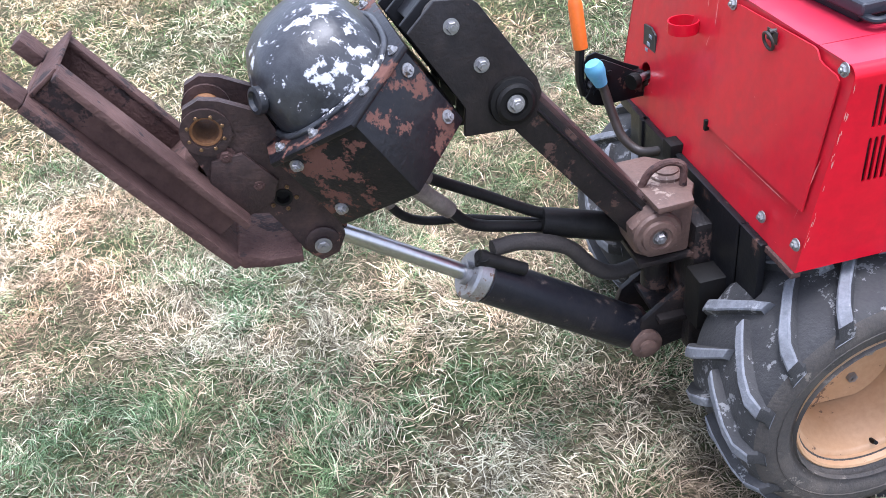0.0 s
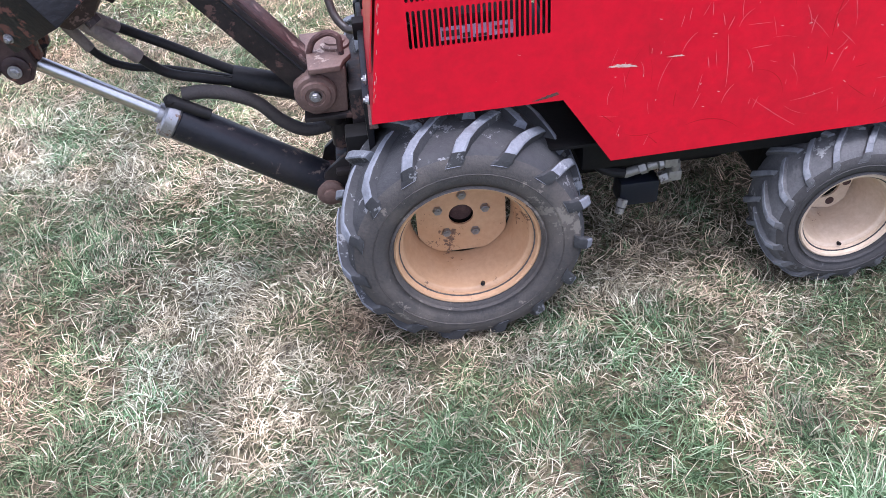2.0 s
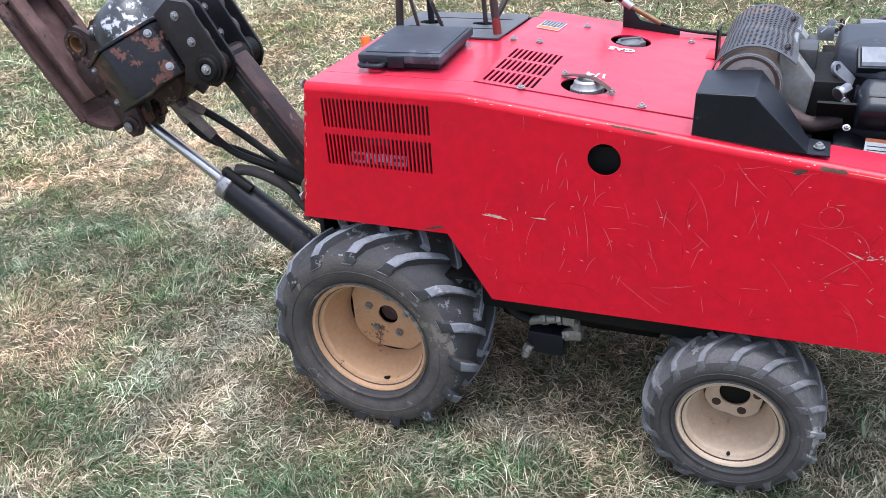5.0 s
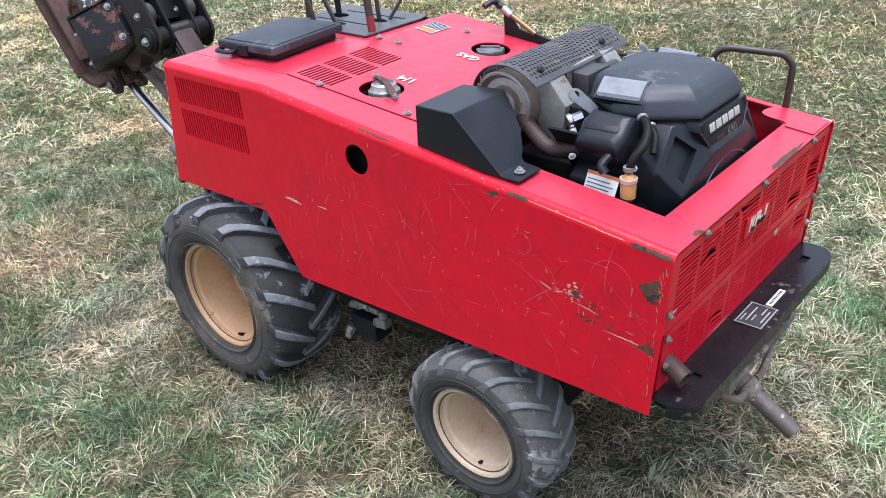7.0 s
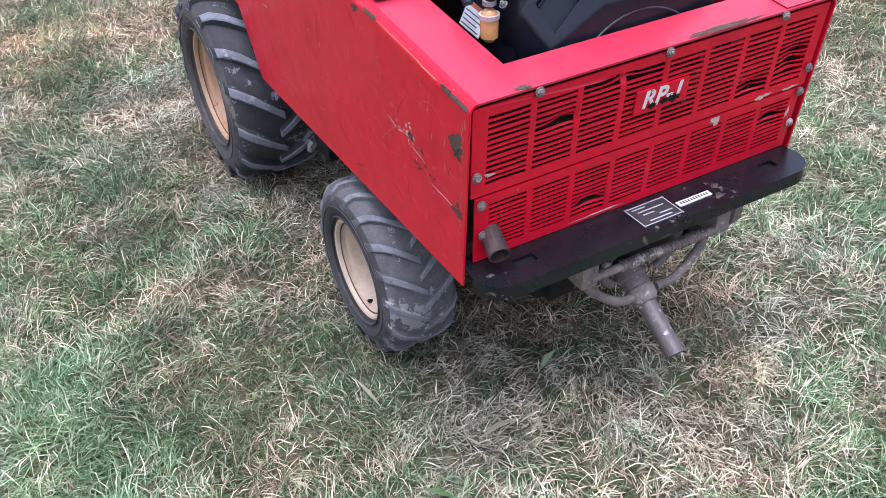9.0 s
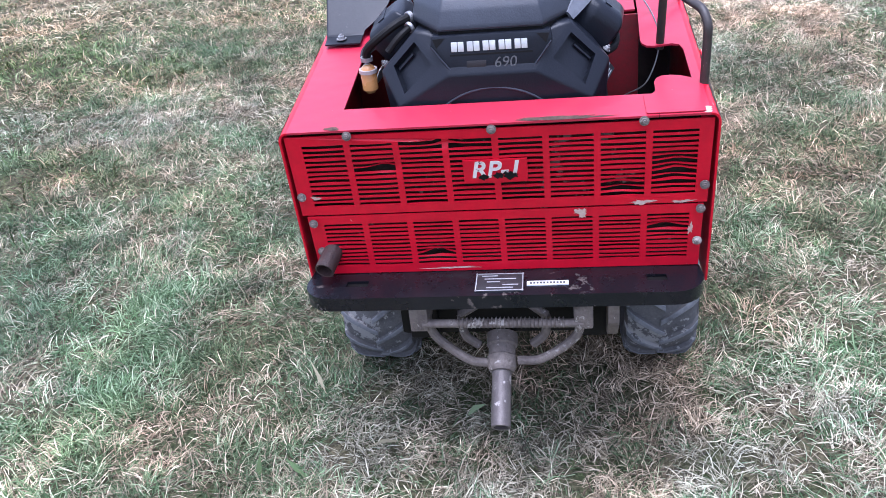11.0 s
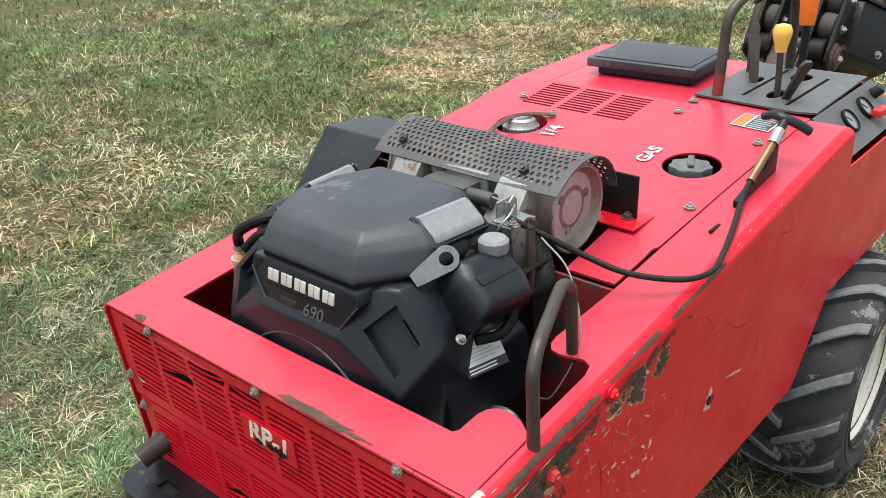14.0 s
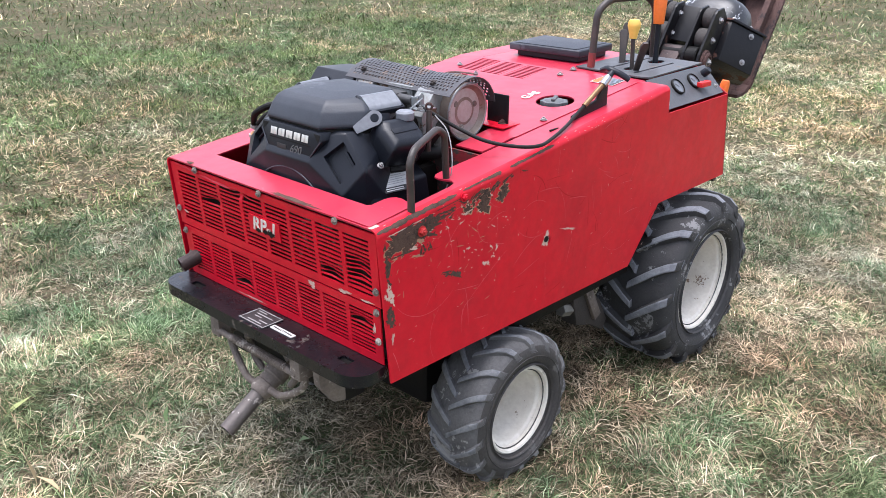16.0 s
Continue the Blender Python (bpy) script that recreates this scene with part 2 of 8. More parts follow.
M_BEAM = surf("chipped_beam_paint", (0.012, 0.011, 0.012), (0.035, 0.027, 0.024), rough=0.42, scale=14, fine=90, spec=0.22, wear=((0.075, 0.045, 0.036), 0.60, 16.0, 0.8), bump=0.3)
M_GUARD = surf("dusty_black_sheet", (0.006, 0.0072, 0.0105), (0.019, 0.0215, 0.028), rough=0.36, scale=7, fine=120, bump=0.05, spec=0.3, wear=((0.14, 0.135, 0.13), 0.70, 30.0, 0.7))
M_CAP = surf("pale_rusty_cap", (0.46, 0.41, 0.385), (0.34, 0.26, 0.23), rough=0.6, metal=0.1, scale=12, wear=((0.16, 0.10, 0.075), 0.62, 22.0, 0.8))
M_MUFFLER = surf("rusty_muffler", (0.27, 0.225, 0.19), (0.15, 0.085, 0.058), rough=0.55, metal=0.45, scale=9, wear=((0.16, 0.09, 0.06), 0.6, 16.0, 0.8))

M_BOOM = surf("worn_boom_paint", (0.022, 0.015, 0.015), (0.085, 0.048, 0.042), rough=0.45, scale=12, mix=0.55, fine=110, spec=0.3, bump=0.4, wear=((0.15, 0.10, 0.09), 0.62, 20.0, 0.7))
M_BARREL = surf("blue_black_cylinder_paint", (0.007, 0.008, 0.012), (0.024, 0.022, 0.024), rough=0.38, scale=12, fine=90, spec=0.3, wear=((0.075, 0.058, 0.05), 0.60, 20.0, 0.7), bump=0.2)
M_HOSE_DUSTY = surf("dusty_hose_sleeve", (0.030, 0.026, 0.024), (0.075, 0.062, 0.053), rough=0.75, scale=16, fine=180, bump=0.5)

# ---- mesh helpers ----


def finish(ob, angle=35):
    me = ob.data
    me.shade_smooth()
    me.set_sharp_from_angle(angle=radians(angle))
    return ob


def thicken(bm, t, offset=-1.0):
    """Give an open sheet its thickness: a second skin along the normals, and a rim between the two."""
    bm.normal_update()
    a, b = {-1.0: (0.0, -t), 1.0: (t, 0.0), 0.0: (t / 2, -t / 2)}[offset]
    old_faces, old_verts = bm.faces[:], bm.verts[:]
    rim = [e for e in bm.edges if len(e.link_faces) == 1]
    nrm = {v: v.normal.copy() for v in old_verts}
    twin = {v: bm.verts.new(v.co + nrm[v] * b) for v in old_verts}
    for v in old_verts:
        v.co += nrm[v] * a
    for f in old_faces:
        bm.faces.new([twin[v] for v in reversed(f.verts)])
    for e in rim:
        p, q = e.verts
        l = e.link_loops[0]
        if l.vert is q:
            p, q = q, p
        bm.faces.new((q, p, twin[p], twin[q]))


def part(name, bm, material, parent=None, label="", angle=35, solid=0.0, offset=-1.0):
    """Link a bmesh as one mesh object under a thing or a part."""
    bmesh.ops.recalc_face_normals(bm, faces=bm.faces)
    if solid:
        thicken(bm, solid, offset)
    me = bpy.data.meshes.new(name)
    bm.to_mesh(me)
    bm.free()
    me.materials.append(material)
    ob = new(name, me)
    if parent is not None:
        ob.parent = parent
    if label:
        ob["label"] = label
    finish(ob, angle)
    if solid:
        ob.modifiers.new("normals", "WEIGHTED_NORMAL").keep_sharp = True
    return ob


def empty(name, at=(0, 0, 0), parent=None, label=""):
    e = new(name)
    e.empty_display_size = 0.05
    if parent is not None:
        e.parent = parent
    e.location = at
    if label:
        e["label"] = label
    return e


def bevelled(bm, geom_edges, width, seg=2):
    if width > 0:
        bmesh.ops.bevel(bm, geom=geom_edges, offset=width, segments=seg, profile=0.6, affect="EDGES", clamp_overlap=True)


def box(bm, x0, x1, y0, y1, z0, z1, bev=0.0, m=None, seg=2):
    t = bmesh.new()
    bmesh.ops.create_cube(t, size=1.0)
    bmesh.ops.transform(t, matrix=Matrix.Translation(((x0 + x1) / 2, (y0 + y1) / 2, (z0 + z1) / 2)) @ Matrix.Diagonal((x1 - x0, y1 - y0, z1 - z0, 1)), verts=t.verts)
    bevelled(t, t.edges[:], bev, seg)
    return merge(bm, t, m)


def merge(bm, t, m=None):
    if m is not None:
        bmesh.ops.transform(t, matrix=m, verts=t.verts)
    me = bpy.data.meshes.new("tmp")
    t.to_mesh(me)
    t.free()
    bm.from_mesh(me)
    bpy.data.meshes.remove(me)
    return bm


def prism(bm, pts, axis, a, b, bev=0.0, m=None, seg=2):
    """A polygon given in the two other axes (in x, y, z order), carried from a to b along axis."""
    t = bmesh.new()

    def put(p, d):
        return {"x": (d, p[0], p[1]), "y": (p[0], d, p[1]), "z": (p[0], p[1], d)}[axis]

    lo = [t.verts.new(put(p, a)) for p in pts]
    hi = [t.verts.new(put(p, b)) for p in pts]
    t.faces.new(lo)
    t.faces.new(hi[::-1])
    for i in range(len(pts)):
        j = (i + 1) % len(pts)
        t.faces.new((lo[j], lo[i], hi[i], hi[j]))
    bmesh.ops.recalc_face_normals(t, faces=t.faces)
    bevelled(t, t.edges[:], bev, seg)
    return merge(bm, t, m)


def along(p0, p1):
    p0, p1 = Vector(p0), Vector(p1)
    d = p1 - p0
    return Matrix.Translation(p0) @ d.to_track_quat("Z", "Y").to_matrix().to_4x4(), d.length


def rod(bm, p0, p1, r, r2=None, seg=20, bev=0.0):
    """A solid round bar between two points."""
    m, n = along(p0, p1)
    r2 = r if r2 is None else r2
    prof = [(0, 0), (r - bev, 0), (r, bev), (r2, n - bev), (r2 - bev, n), (0, n)] if bev else [(0, 0), (r, 0), (r2, n), (0, n)]
    return lathe(bm, prof, m, seg)


def lathe(bm, prof, m=None, seg=32, closed=False):
    """Turn a profile of (radius, height) about z."""
    t = bmesh.new()
    rings = []
    for r, h in prof:
        if r < 1e-6:
            rings.append([t.verts.new((0, 0, h))] * seg)
        else:
            rings.append([t.verts.new((r * math.cos(2 * math.pi * i / seg), r * math.sin(2 * math.pi * i / seg), h)) for i in range(seg)])
    pairs = list(zip(rings, rings[1:])) + ([(rings[-1], rings[0])] if closed else [])
    for a, b in pairs:
        for i in range(seg):
            j = (i + 1) % seg
            vs = []
            for v in (a[i], a[j], b[j], b[i]):
                if v not in vs:
                    vs.append(v)
            if len(vs) > 2:
                t.faces.new(vs)
    bmesh.ops.recalc_face_normals(t, faces=t.faces)
    return merge(bm, t, m)


def smooth_path(pts, n=10):
    p = [Vector(q) for q in pts]
    p = [2 * p[0] - p[1]] + p + [2 * p[-1] - p[-2]]
    out = []
    for i in range(1, len(p) - 2):
        for k in range(n):
            t = k / n
            a, b, c, d = p[i - 1], p[i], p[i + 1], p[i + 2]
            out.append(0.5 * (2 * b + (c - a) * t + (2 * a - 5 * b + 4 * c - d) * t * t + (3 * b - a - 3 * c + d) * t ** 3))
    return out + [p[-2]]


def round_path(pts, r=0.03, n=5):
    """A polyline with rounded corners."""
    p = [Vector(q) for q in pts]
    out = [p[0]]
    for a, b, c in zip(p, p[1:], p[2:]):
        u, v = (a - b), (c - b)
        k = min(r, 0.45 * u.length, 0.45 * v.length)
        s, e = b + u.normalized() * k, b + v.normalized() * k
        for i in range(n + 1):
            t = i / n
            out.append((1 - t) ** 2 * s + 2 * t * (1 - t) * b + t * t * e)
    return out + [p[-1]]


def tube(bm, path, r, seg=12, flat=1.0):
    """A round bar swept along a list of points."""
    path = [Vector(q) for q in path]
    t = bmesh.new()
    up = Vector((0, 0, 1))
    prev = None
    rings = []
    for i, p in enumerate(path):
        d = (path[min(i + 1, len(path) - 1)] - path[max(i - 1, 0)]).normalized()
        if prev is None:
            side = d.cross(up) if abs(d.z) < 0.95 else d.cross(Vector((1, 0, 0)))
        else:
            side = prev - d * prev.dot(d)
        side.normalize()
        prev = side
        nrm = side.cross(d)
        rings.append([t.verts.new(p + r * (math.cos(2 * math.pi * k / seg) * side + flat * math.sin(2 * math.pi * k / seg) * nrm)) for k in range(seg)])
    for a, b in zip(rings, rings[1:]):
        for k in range(seg):
            t.faces.new((a[k], a[(k + 1) % seg], b[(k + 1) % seg], b[k]))
    t.faces.new(rings[0][::-1])
    t.faces.new(rings[-1])
    return merge(bm, t)


def circle2(cx, cy, r, n=24, ry=None):
    return [(cx + r * math.cos(2 * math.pi * i / n), cy + (ry or r) * math.sin(2 * math.pi * i / n)) for i in range(n)]


def rect2(x0, x1, y0, y1):
    return [(x0, y0), (x1, y0), (x1, y1), (x0, y1)]


def sheet(bm, outer, holes, put):
    """A flat sheet with holes cut through; put() carries a 2D point into space."""
    t = bmesh.new()
    edges = []
    for loop in [outer] + list(holes):
        vs = [t.verts.new((p[0], p[1], 0)) for p in loop]
        edges += [t.edges.new((vs[i], vs[(i + 1) % len(vs)])) for i in range(len(vs))]
    bmesh.ops.triangle_fill(t, use_beauty=True, use_dissolve=False, edges=edges)
    for v in t.verts:
        v.co = put(v.co.x, v.co.y)
    return merge(bm, t)


def hexbolt(bm, at, axis, r=0.009, h=0.007, washer=True):
    """Hexagon bolt head with a washer, axis pointing out of the surface."""
    m, _ = along(at, Vector(at) + Vector(axis))
    if washer:
        lathe(bm, [(0, 0), (r * 1.38, 0), (r * 1.38, 0.002), (r * 0.7, 0.002), (0, 0.002)], m, 16)
    lathe(bm, [(0, 0.002), (r, 0.002), (r, h * 0.8), (r * 0.85, h), (0, h)], m, 6)
    lathe(bm, [(0, h), (r * 0.45, h), (r * 0.42, h + 0.003), (0, h + 0.003)], m, 10)
    return bm

# ---- the machine: body shell ----
HALF = 0.385        # half the width of the body
X_FRONT, X_KINK, X_REAR = -0.10, 0.288, 1.387


def ztop(x):
    """Height of the hood along the machine."""
    return 0.9085 - (x - X_FRONT) * 0.009 if x < X_KINK else 0.905 - (x - X_KINK) * 0.125 / (X_REAR - X_KINK)


def xrear(z):
    """The rear sheet leans in towards its foot."""
    return 1.387 - (0.780 - z) * 0.085


def xfront(z):
    return -0.100 - (0.896 - z) * 0.148


plow = empty("vibratory_plow")
tagged(plow, "worn red walk-behind vibratory plow with black plow arm parked on grass", "plow machine")

FOLD = 0.017


def flank(side):
    """One flank: sheet with its openings, and the rounded fold into the hood."""
    bm = bmesh.new()
    y = side * HALF
    if side < 0:
        outer = [(xfront(0.557), 0.557), (0.242, 0.560), (0.349, 0.396), (1.355, 0.418), (X_REAR, ztop(X_REAR) - FOLD), (X_KINK, ztop(X_KINK) - FOLD), (X_FRONT, ztop(X_FRONT) - FOLD)]
        holes = [circle2(0.612, 0.786, 0.036, 28)]
        for z0, z1 in ((0.804, 0.876), (0.710, 0.788)):
            for i in range(27):
                xc = -0.056 + 0.0103 * i
                # slot with rounded ends
                holes.append([(xc - 0.0031, z0 + 0.003), (xc - 0.0015, z0), (xc + 0.0015, z0), (xc + 0.0031, z0 + 0.003), (xc + 0.0031, z1 - 0.003), (xc + 0.0015, z1), (xc - 0.0015, z1), (xc - 0.0031, z1 - 0.003)])
    else:
        outer = [(xfront(0.557), 0.557), (0.262, 0.560), (0.405, 0.403), (1.355, 0.424), (X_REAR, ztop(X_REAR) - FOLD), (X_KINK, ztop(X_KINK) - FOLD), (0.262, ztop(0.262) - FOLD), (0.258, 0.826), (xfront(0.826), 0.826)]
        holes = [circle2(0.81, 0.599, 0.011, 12)]
    sheet(bm, outer, holes, lambda a, b: Vector((a, y, b)))
    # fold along the top edge
    x0 = X_FRONT if side < 0 else 0.262
    xs = [x0, X_KINK - 0.03, X_KINK, X_KINK + 0.03, 0.6, 1.0, X_REAR] if side < 0 else [x0, X_KINK, 0.32, 0.6, 1.0, X_REAR]
    inner = [0.5 * math.pi * k / 6 for k in range(7)]
    rows = []
    for x in xs:
        zt = ztop(x)
        row = [bm.verts.new((x, y - side * (FOLD - FOLD * math.cos(a)), zt - FOLD + FOLD * math.sin(a))) for a in inner]
        rows.append(row)
    for a, b in zip(rows, rows[1:]):
        for k in range(6):
            bm.faces.new((a[k], b[k], b[k + 1], a[k + 1]))
    bmesh.ops.remove_doubles(bm, verts=bm.verts, dist=0.0015)
    return bm


part("side_panel", flank(-1), M_RED, plow, "red side panel with slotted vent and round hole", solid=0.004)
part("side_panel", flank(1), M_RED, plow, "red side panel with chipped paint along its edge", solid=0.004)

# hood: flat top strips beside and behind the engine bay
YF = HALF - FOLD


def top_sheet(outer, holes=(), lift=0.0):
    bm = bmesh.new()
    sheet(bm, outer, holes, lambda a, b: Vector((a, b, ztop(a) + lift)))
    return bm


strip = top_sheet([(X_FRONT, -YF), (X_KINK, -YF), (0.6, -YF), (1.0, -YF), (X_REAR, -YF), (X_REAR, -0.276), (1.31, -0.276), (0.79, -0.276), (0.6, -0.281), (X_KINK, -0.288), (X_FRONT, -0.290)])
part("hood_edge", strip, M_RED_SHEEN, plow, solid=0.004)
strip = top_sheet([(0.262, YF), (X_KINK, YF), (0.6, YF), (1.0, YF), (X_REAR, YF), (X_REAR, 0.283), (1.30, 0.283), (1.278, 0.345), (1.265, 0.352), (1.14, 0.352), (1.120, 0.347), (1.113, 0.334), (1.120, 0.300), (1.117, 0.286), (1.106, 0.278), (1.09, 0.276), (0.945, 0.283), (0.6, 0.288), (X_KINK, 0.298), (0.262, 0.298)])
part("hood_edge", strip, M_RED_SHEEN, plow, solid=0.004)
bm = top_sheet([(1.31, -0.276), (X_REAR, -0.276), (X_REAR, 0.282), (1.31, 0.282)])
part("rear_hood_rail", bm, M_RED_SHEEN, plow, solid=0.004)

# rear deck corner plate that laps over the rail
bm = bmesh.new()
sheet(bm, [(1.383, 0.262), (1.383, 0.360), (1.276, 0.360), (1.264, 0.352), (1.253, 0.335), (1.248, 0.315), (1.250, 0.300), (1.258, 0.290), (1.272, 0.285), (1.306, 0.284), (1.316, 0.276), (1.318, 0.262)], [], lambda a, b: Vector((a, b, ztop(a) + 0.0015)))
part("corner_plate", bm, M_RED_SHEEN, plow, solid=0.0012, offset=1.0)

# front deck, and service cover with the filler holes and vent slots
bm = top_sheet([(X_FRONT, -0.288), (0.205, -0.287), (X_KINK - 0.001, -0.286), (X_KINK - 0.001, 0.296), (0.25, 0.296), (0.236, 0.10), (X_FRONT, 0.10)])
part("front_deck", bm, M_RED_SHEEN, plow, solid=0.004)
holes = [circle2(0.522, -0.196, 0.054, 36), circle2(0.546, 0.197, 0.052, 36)]
for j, yc in enumerate((-0.230, -0.140, -0.050)):
    for i in range(10):
        x = 0.305 + 0.0126 * i
        holes.append(rect2(x - 0.0034, x + 0.0034, yc - 0.0375, yc + 0.0375))
bm = top_sheet([(X_KINK, -0.285), (0.6, -0.278), (0.775, -0.272), (0.785, 0.185), (0.945, 0.194), (0.945, 0.278), (0.86, 0.279), (0.835, 0.277), (0.822, 0.2825), (0.6, 0.2873), (X_KINK, 0.297)], holes, 0.0022)
part("service_cover", bm, M_RED_SHEEN, plow, "red top cover with filler holes and vent slots", solid=0.004)

# bolts on the cover
for x, y in ((0.398, -0.280), (0.664, -0.263), (0.269, 0.061), (0.338, 0.063), (0.414, 0.261), (0.691, 0.267)):
    bm = hexbolt(bmesh.new(), (x, y, ztop(x) + 0.003), (0, 0, 1), 0.007, 0.006)
    part("bolt", bm, M_BOLT, plow)

# front face
bm = bmesh.new()
sheet(bm, [(-HALF, 0.557), (0.385, 0.557), (0.385, 0.826), (0.28, 0.900), (0.20, 0.907), (0.05, 0.9085), (-0.362, 0.9085), (-0.376, 0.904), (-0.384, 0.892)], [circle2(0.265, 0.640, 0.026, 20)], lambda a, b: Vector((xfront(b), a, b)))
front_panel = part("front_panel", bm, M_RED_SCUFF_SHEEN, plow, "red front panel with a hinged door", solid=0.004)
bm = bmesh.new()
sheet(bm, [(-0.366, 0.664), (-0.036, 0.660), (-0.008, 0.878), (-0.016, 0.888), (-0.060, 0.897), (-0.285, 0.906), (-0.294, 0.904), (-0.300, 0.899), (-0.306, 0.893), (-0.318, 0.890), (-0.353, 0.887), (-0.362, 0.882)], [], lambda a, b: Vector((xfront(b) - 0.0075, a, b)))
part("door", bm, M_RED_SCUFF_SHEEN, front_panel, solid=0.003)
# dark strip for the door joint's shade, and paint worn off beside it
bm = bmesh.new()
sheet(bm, [(-0.0355, 0.662), (-0.0315, 0.662), (-0.0040, 0.872), (-0.0080, 0.872)], [], lambda a, b: Vector((xfront(b) - 0.0048, a, b)))
part("door_shade_strip", bm, M_DARK, front_panel)
for k, (y0, z0, y1, z1, w) in enumerate(((0.012, 0.835, 0.020, 0.885, 0.0016), (0.050, 0.858, 0.056, 0.888, 0.0022), (0.030, 0.790, 0.024, 0.812, 0.0012), (-0.350, 0.640, -0.372, 0.760, 0.0012), (-0.330, 0.655, -0.10, 0.6545, 0.0010))):
    rng_ = random.Random(900 + k)
    bm = bmesh.new()
    lft, rgt = [], []
    for i in range(13):
        u = i / 12
        ww = w * rng_.uniform(0.2, 1.3) * min(1, 6 * u, 6 * (1 - u))
        dy_, dz_ = y1 - y0, z1 - z0
        ln_ = math.hypot(dy_, dz_)
        cy, cz = y0 + dy_ * u + rng_.uniform(-0.0008, 0.0008), z0 + dz_ * u
        lft.append((cy - dz_ / ln_ * ww, cz + dy_ / ln_ * ww))
        rgt.append((cy + dz_ / ln_ * ww, cz - dy_ / ln_ * ww))
    vs = [[bm.verts.new((xfront(z) - (0.0049 if k < 4 else 0.0055), y, z)) for y, z in row] for row in (lft, rgt)]
    for i in range(12):
        if (vs[0][i].co - vs[1][i].co).length + (vs[0][i + 1].co - vs[1][i + 1].co).length > 1e-6:
            bm.faces.new((vs[0][i], vs[0][i + 1], vs[1][i + 1], vs[1][i]))
    part("worn_streak", bm, M_WORN, front_panel)
bm = bmesh.new()
lathe(bm, [(0.015 + 0.0028 * math.cos(a), 0.0028 * math.sin(a)) for a in [k * math.pi / 4 for k in range(8)]], pose(xfront(0.88) - 0.017, -0.180, 0.878, 0, 76, 0), 24, True)
rod(bm, (xfront(0.89), -0.180, 0.893), (xfront(0.89) - 0.019, -0.180, 0.893), 0.0045)
box(bm, xfront(0.885) - 0.0125, xfront(0.885) - 0.0108, -0.196, -0.164, 0.876, 0.896, 0.0005)
part("ring_latch", bm, M_LEVER, front_panel, "dull steel ring latch")
bm = bmesh.new()
lathe(bm, [(0.030, 0), (0.030, 0.022), (0.0275, 0.022), (0.0275, 0)], pose(xfront(0.82) - 0.026, 0.094, 0.800), 28, True)
part("cup_ring", bm, M_RED, front_panel)
bm = bmesh.new()
prism(bm, [(0.235, 0.685), (0.300, 0.682), (0.298, 0.742), (0.262, 0.746), (0.240, 0.736)], "x", -0.1295, -0.1255)
part("sticker", bm, M_LABEL_DK, front_panel, "torn dark sticker")
for y, z in ((0.262, 0.726), (0.272, 0.706), (0.281, 0.690)):
    part("print_mark", box(bmesh.new(), -0.1312, -0.1296, y - 0.008, y + 0.006, z - 0.004, z + 0.004, 0.0003), M_PALE_BLUE, front_panel)
for y, z in ((-0.369, 0.902), (-0.274, 0.600), (-0.378, 0.610), (-0.040, 0.893)):
    part("bolt", hexbolt(bmesh.new(), (xfront(z) - 0.008, y, z), (-1, 0, 0.13), 0.008), M_BOLT, front_panel)

part("front_lip", box(bmesh.new(), -0.156, -0.138, -0.384, 0.02, 0.545, 0.5565, 0.001), M_RUST, plow)
part("front_lip", box(bmesh.new(), -0.158, -0.135, 0.0205, 0.360, 0.530, 0.5565, 0.002), M_BLACK, plow)
for yh, zh in ((-0.036, 0.662),):
    part("hinge_slot", box(bmesh.new(), xfront(zh) - 0.0125, xfront(zh) - 0.004, yh - 0.004, yh + 0.004, zh - 0.012, zh + 0.010, 0.001), M_DARK, front_panel)
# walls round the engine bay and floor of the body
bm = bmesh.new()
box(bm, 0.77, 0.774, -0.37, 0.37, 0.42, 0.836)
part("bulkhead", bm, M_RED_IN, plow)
bm = bmesh.new()
box(bm, -0.08, 1.34, -0.365, 0.365, 0.425, 0.432)
part("body_floor", bm, M_DARK, plow)
bm = bmesh.new()
box(bm, 0.945, 0.951, 0.10, 0.286, 0.50, ztop(0.95) - 0.006)
part("bay_plate", bm, surf("grimy_red_sheet", (0.30, 0.02, 0.03), (0.10, 0.045, 0.04), rough=0.5, scale=8, mix=0.6, wear=((0.06, 0.045, 0.04), 0.58, 14.0, 0.8)), plow, "grimy red inner sheet")
part("bay_plate", box(bmesh.new(), 0.945, 0.951, 0.2865, 0.352, 0.50, ztop(0.95) - 0.006), M_BEAM, plow)
bm = bmesh.new()
prism(bm, [(0.95, 0.56), (1.05, 0.56), (1.09, 0.62), (1.09, 0.70), (1.07, 0.70), (0.95, 0.66)], "y", 0.335, 0.341, 0.001)
part("gusset", bm, M_DIRT, plow, "grey folded gusset")

# ---- rear grille: two slotted sheets with raised bars between the columns ----


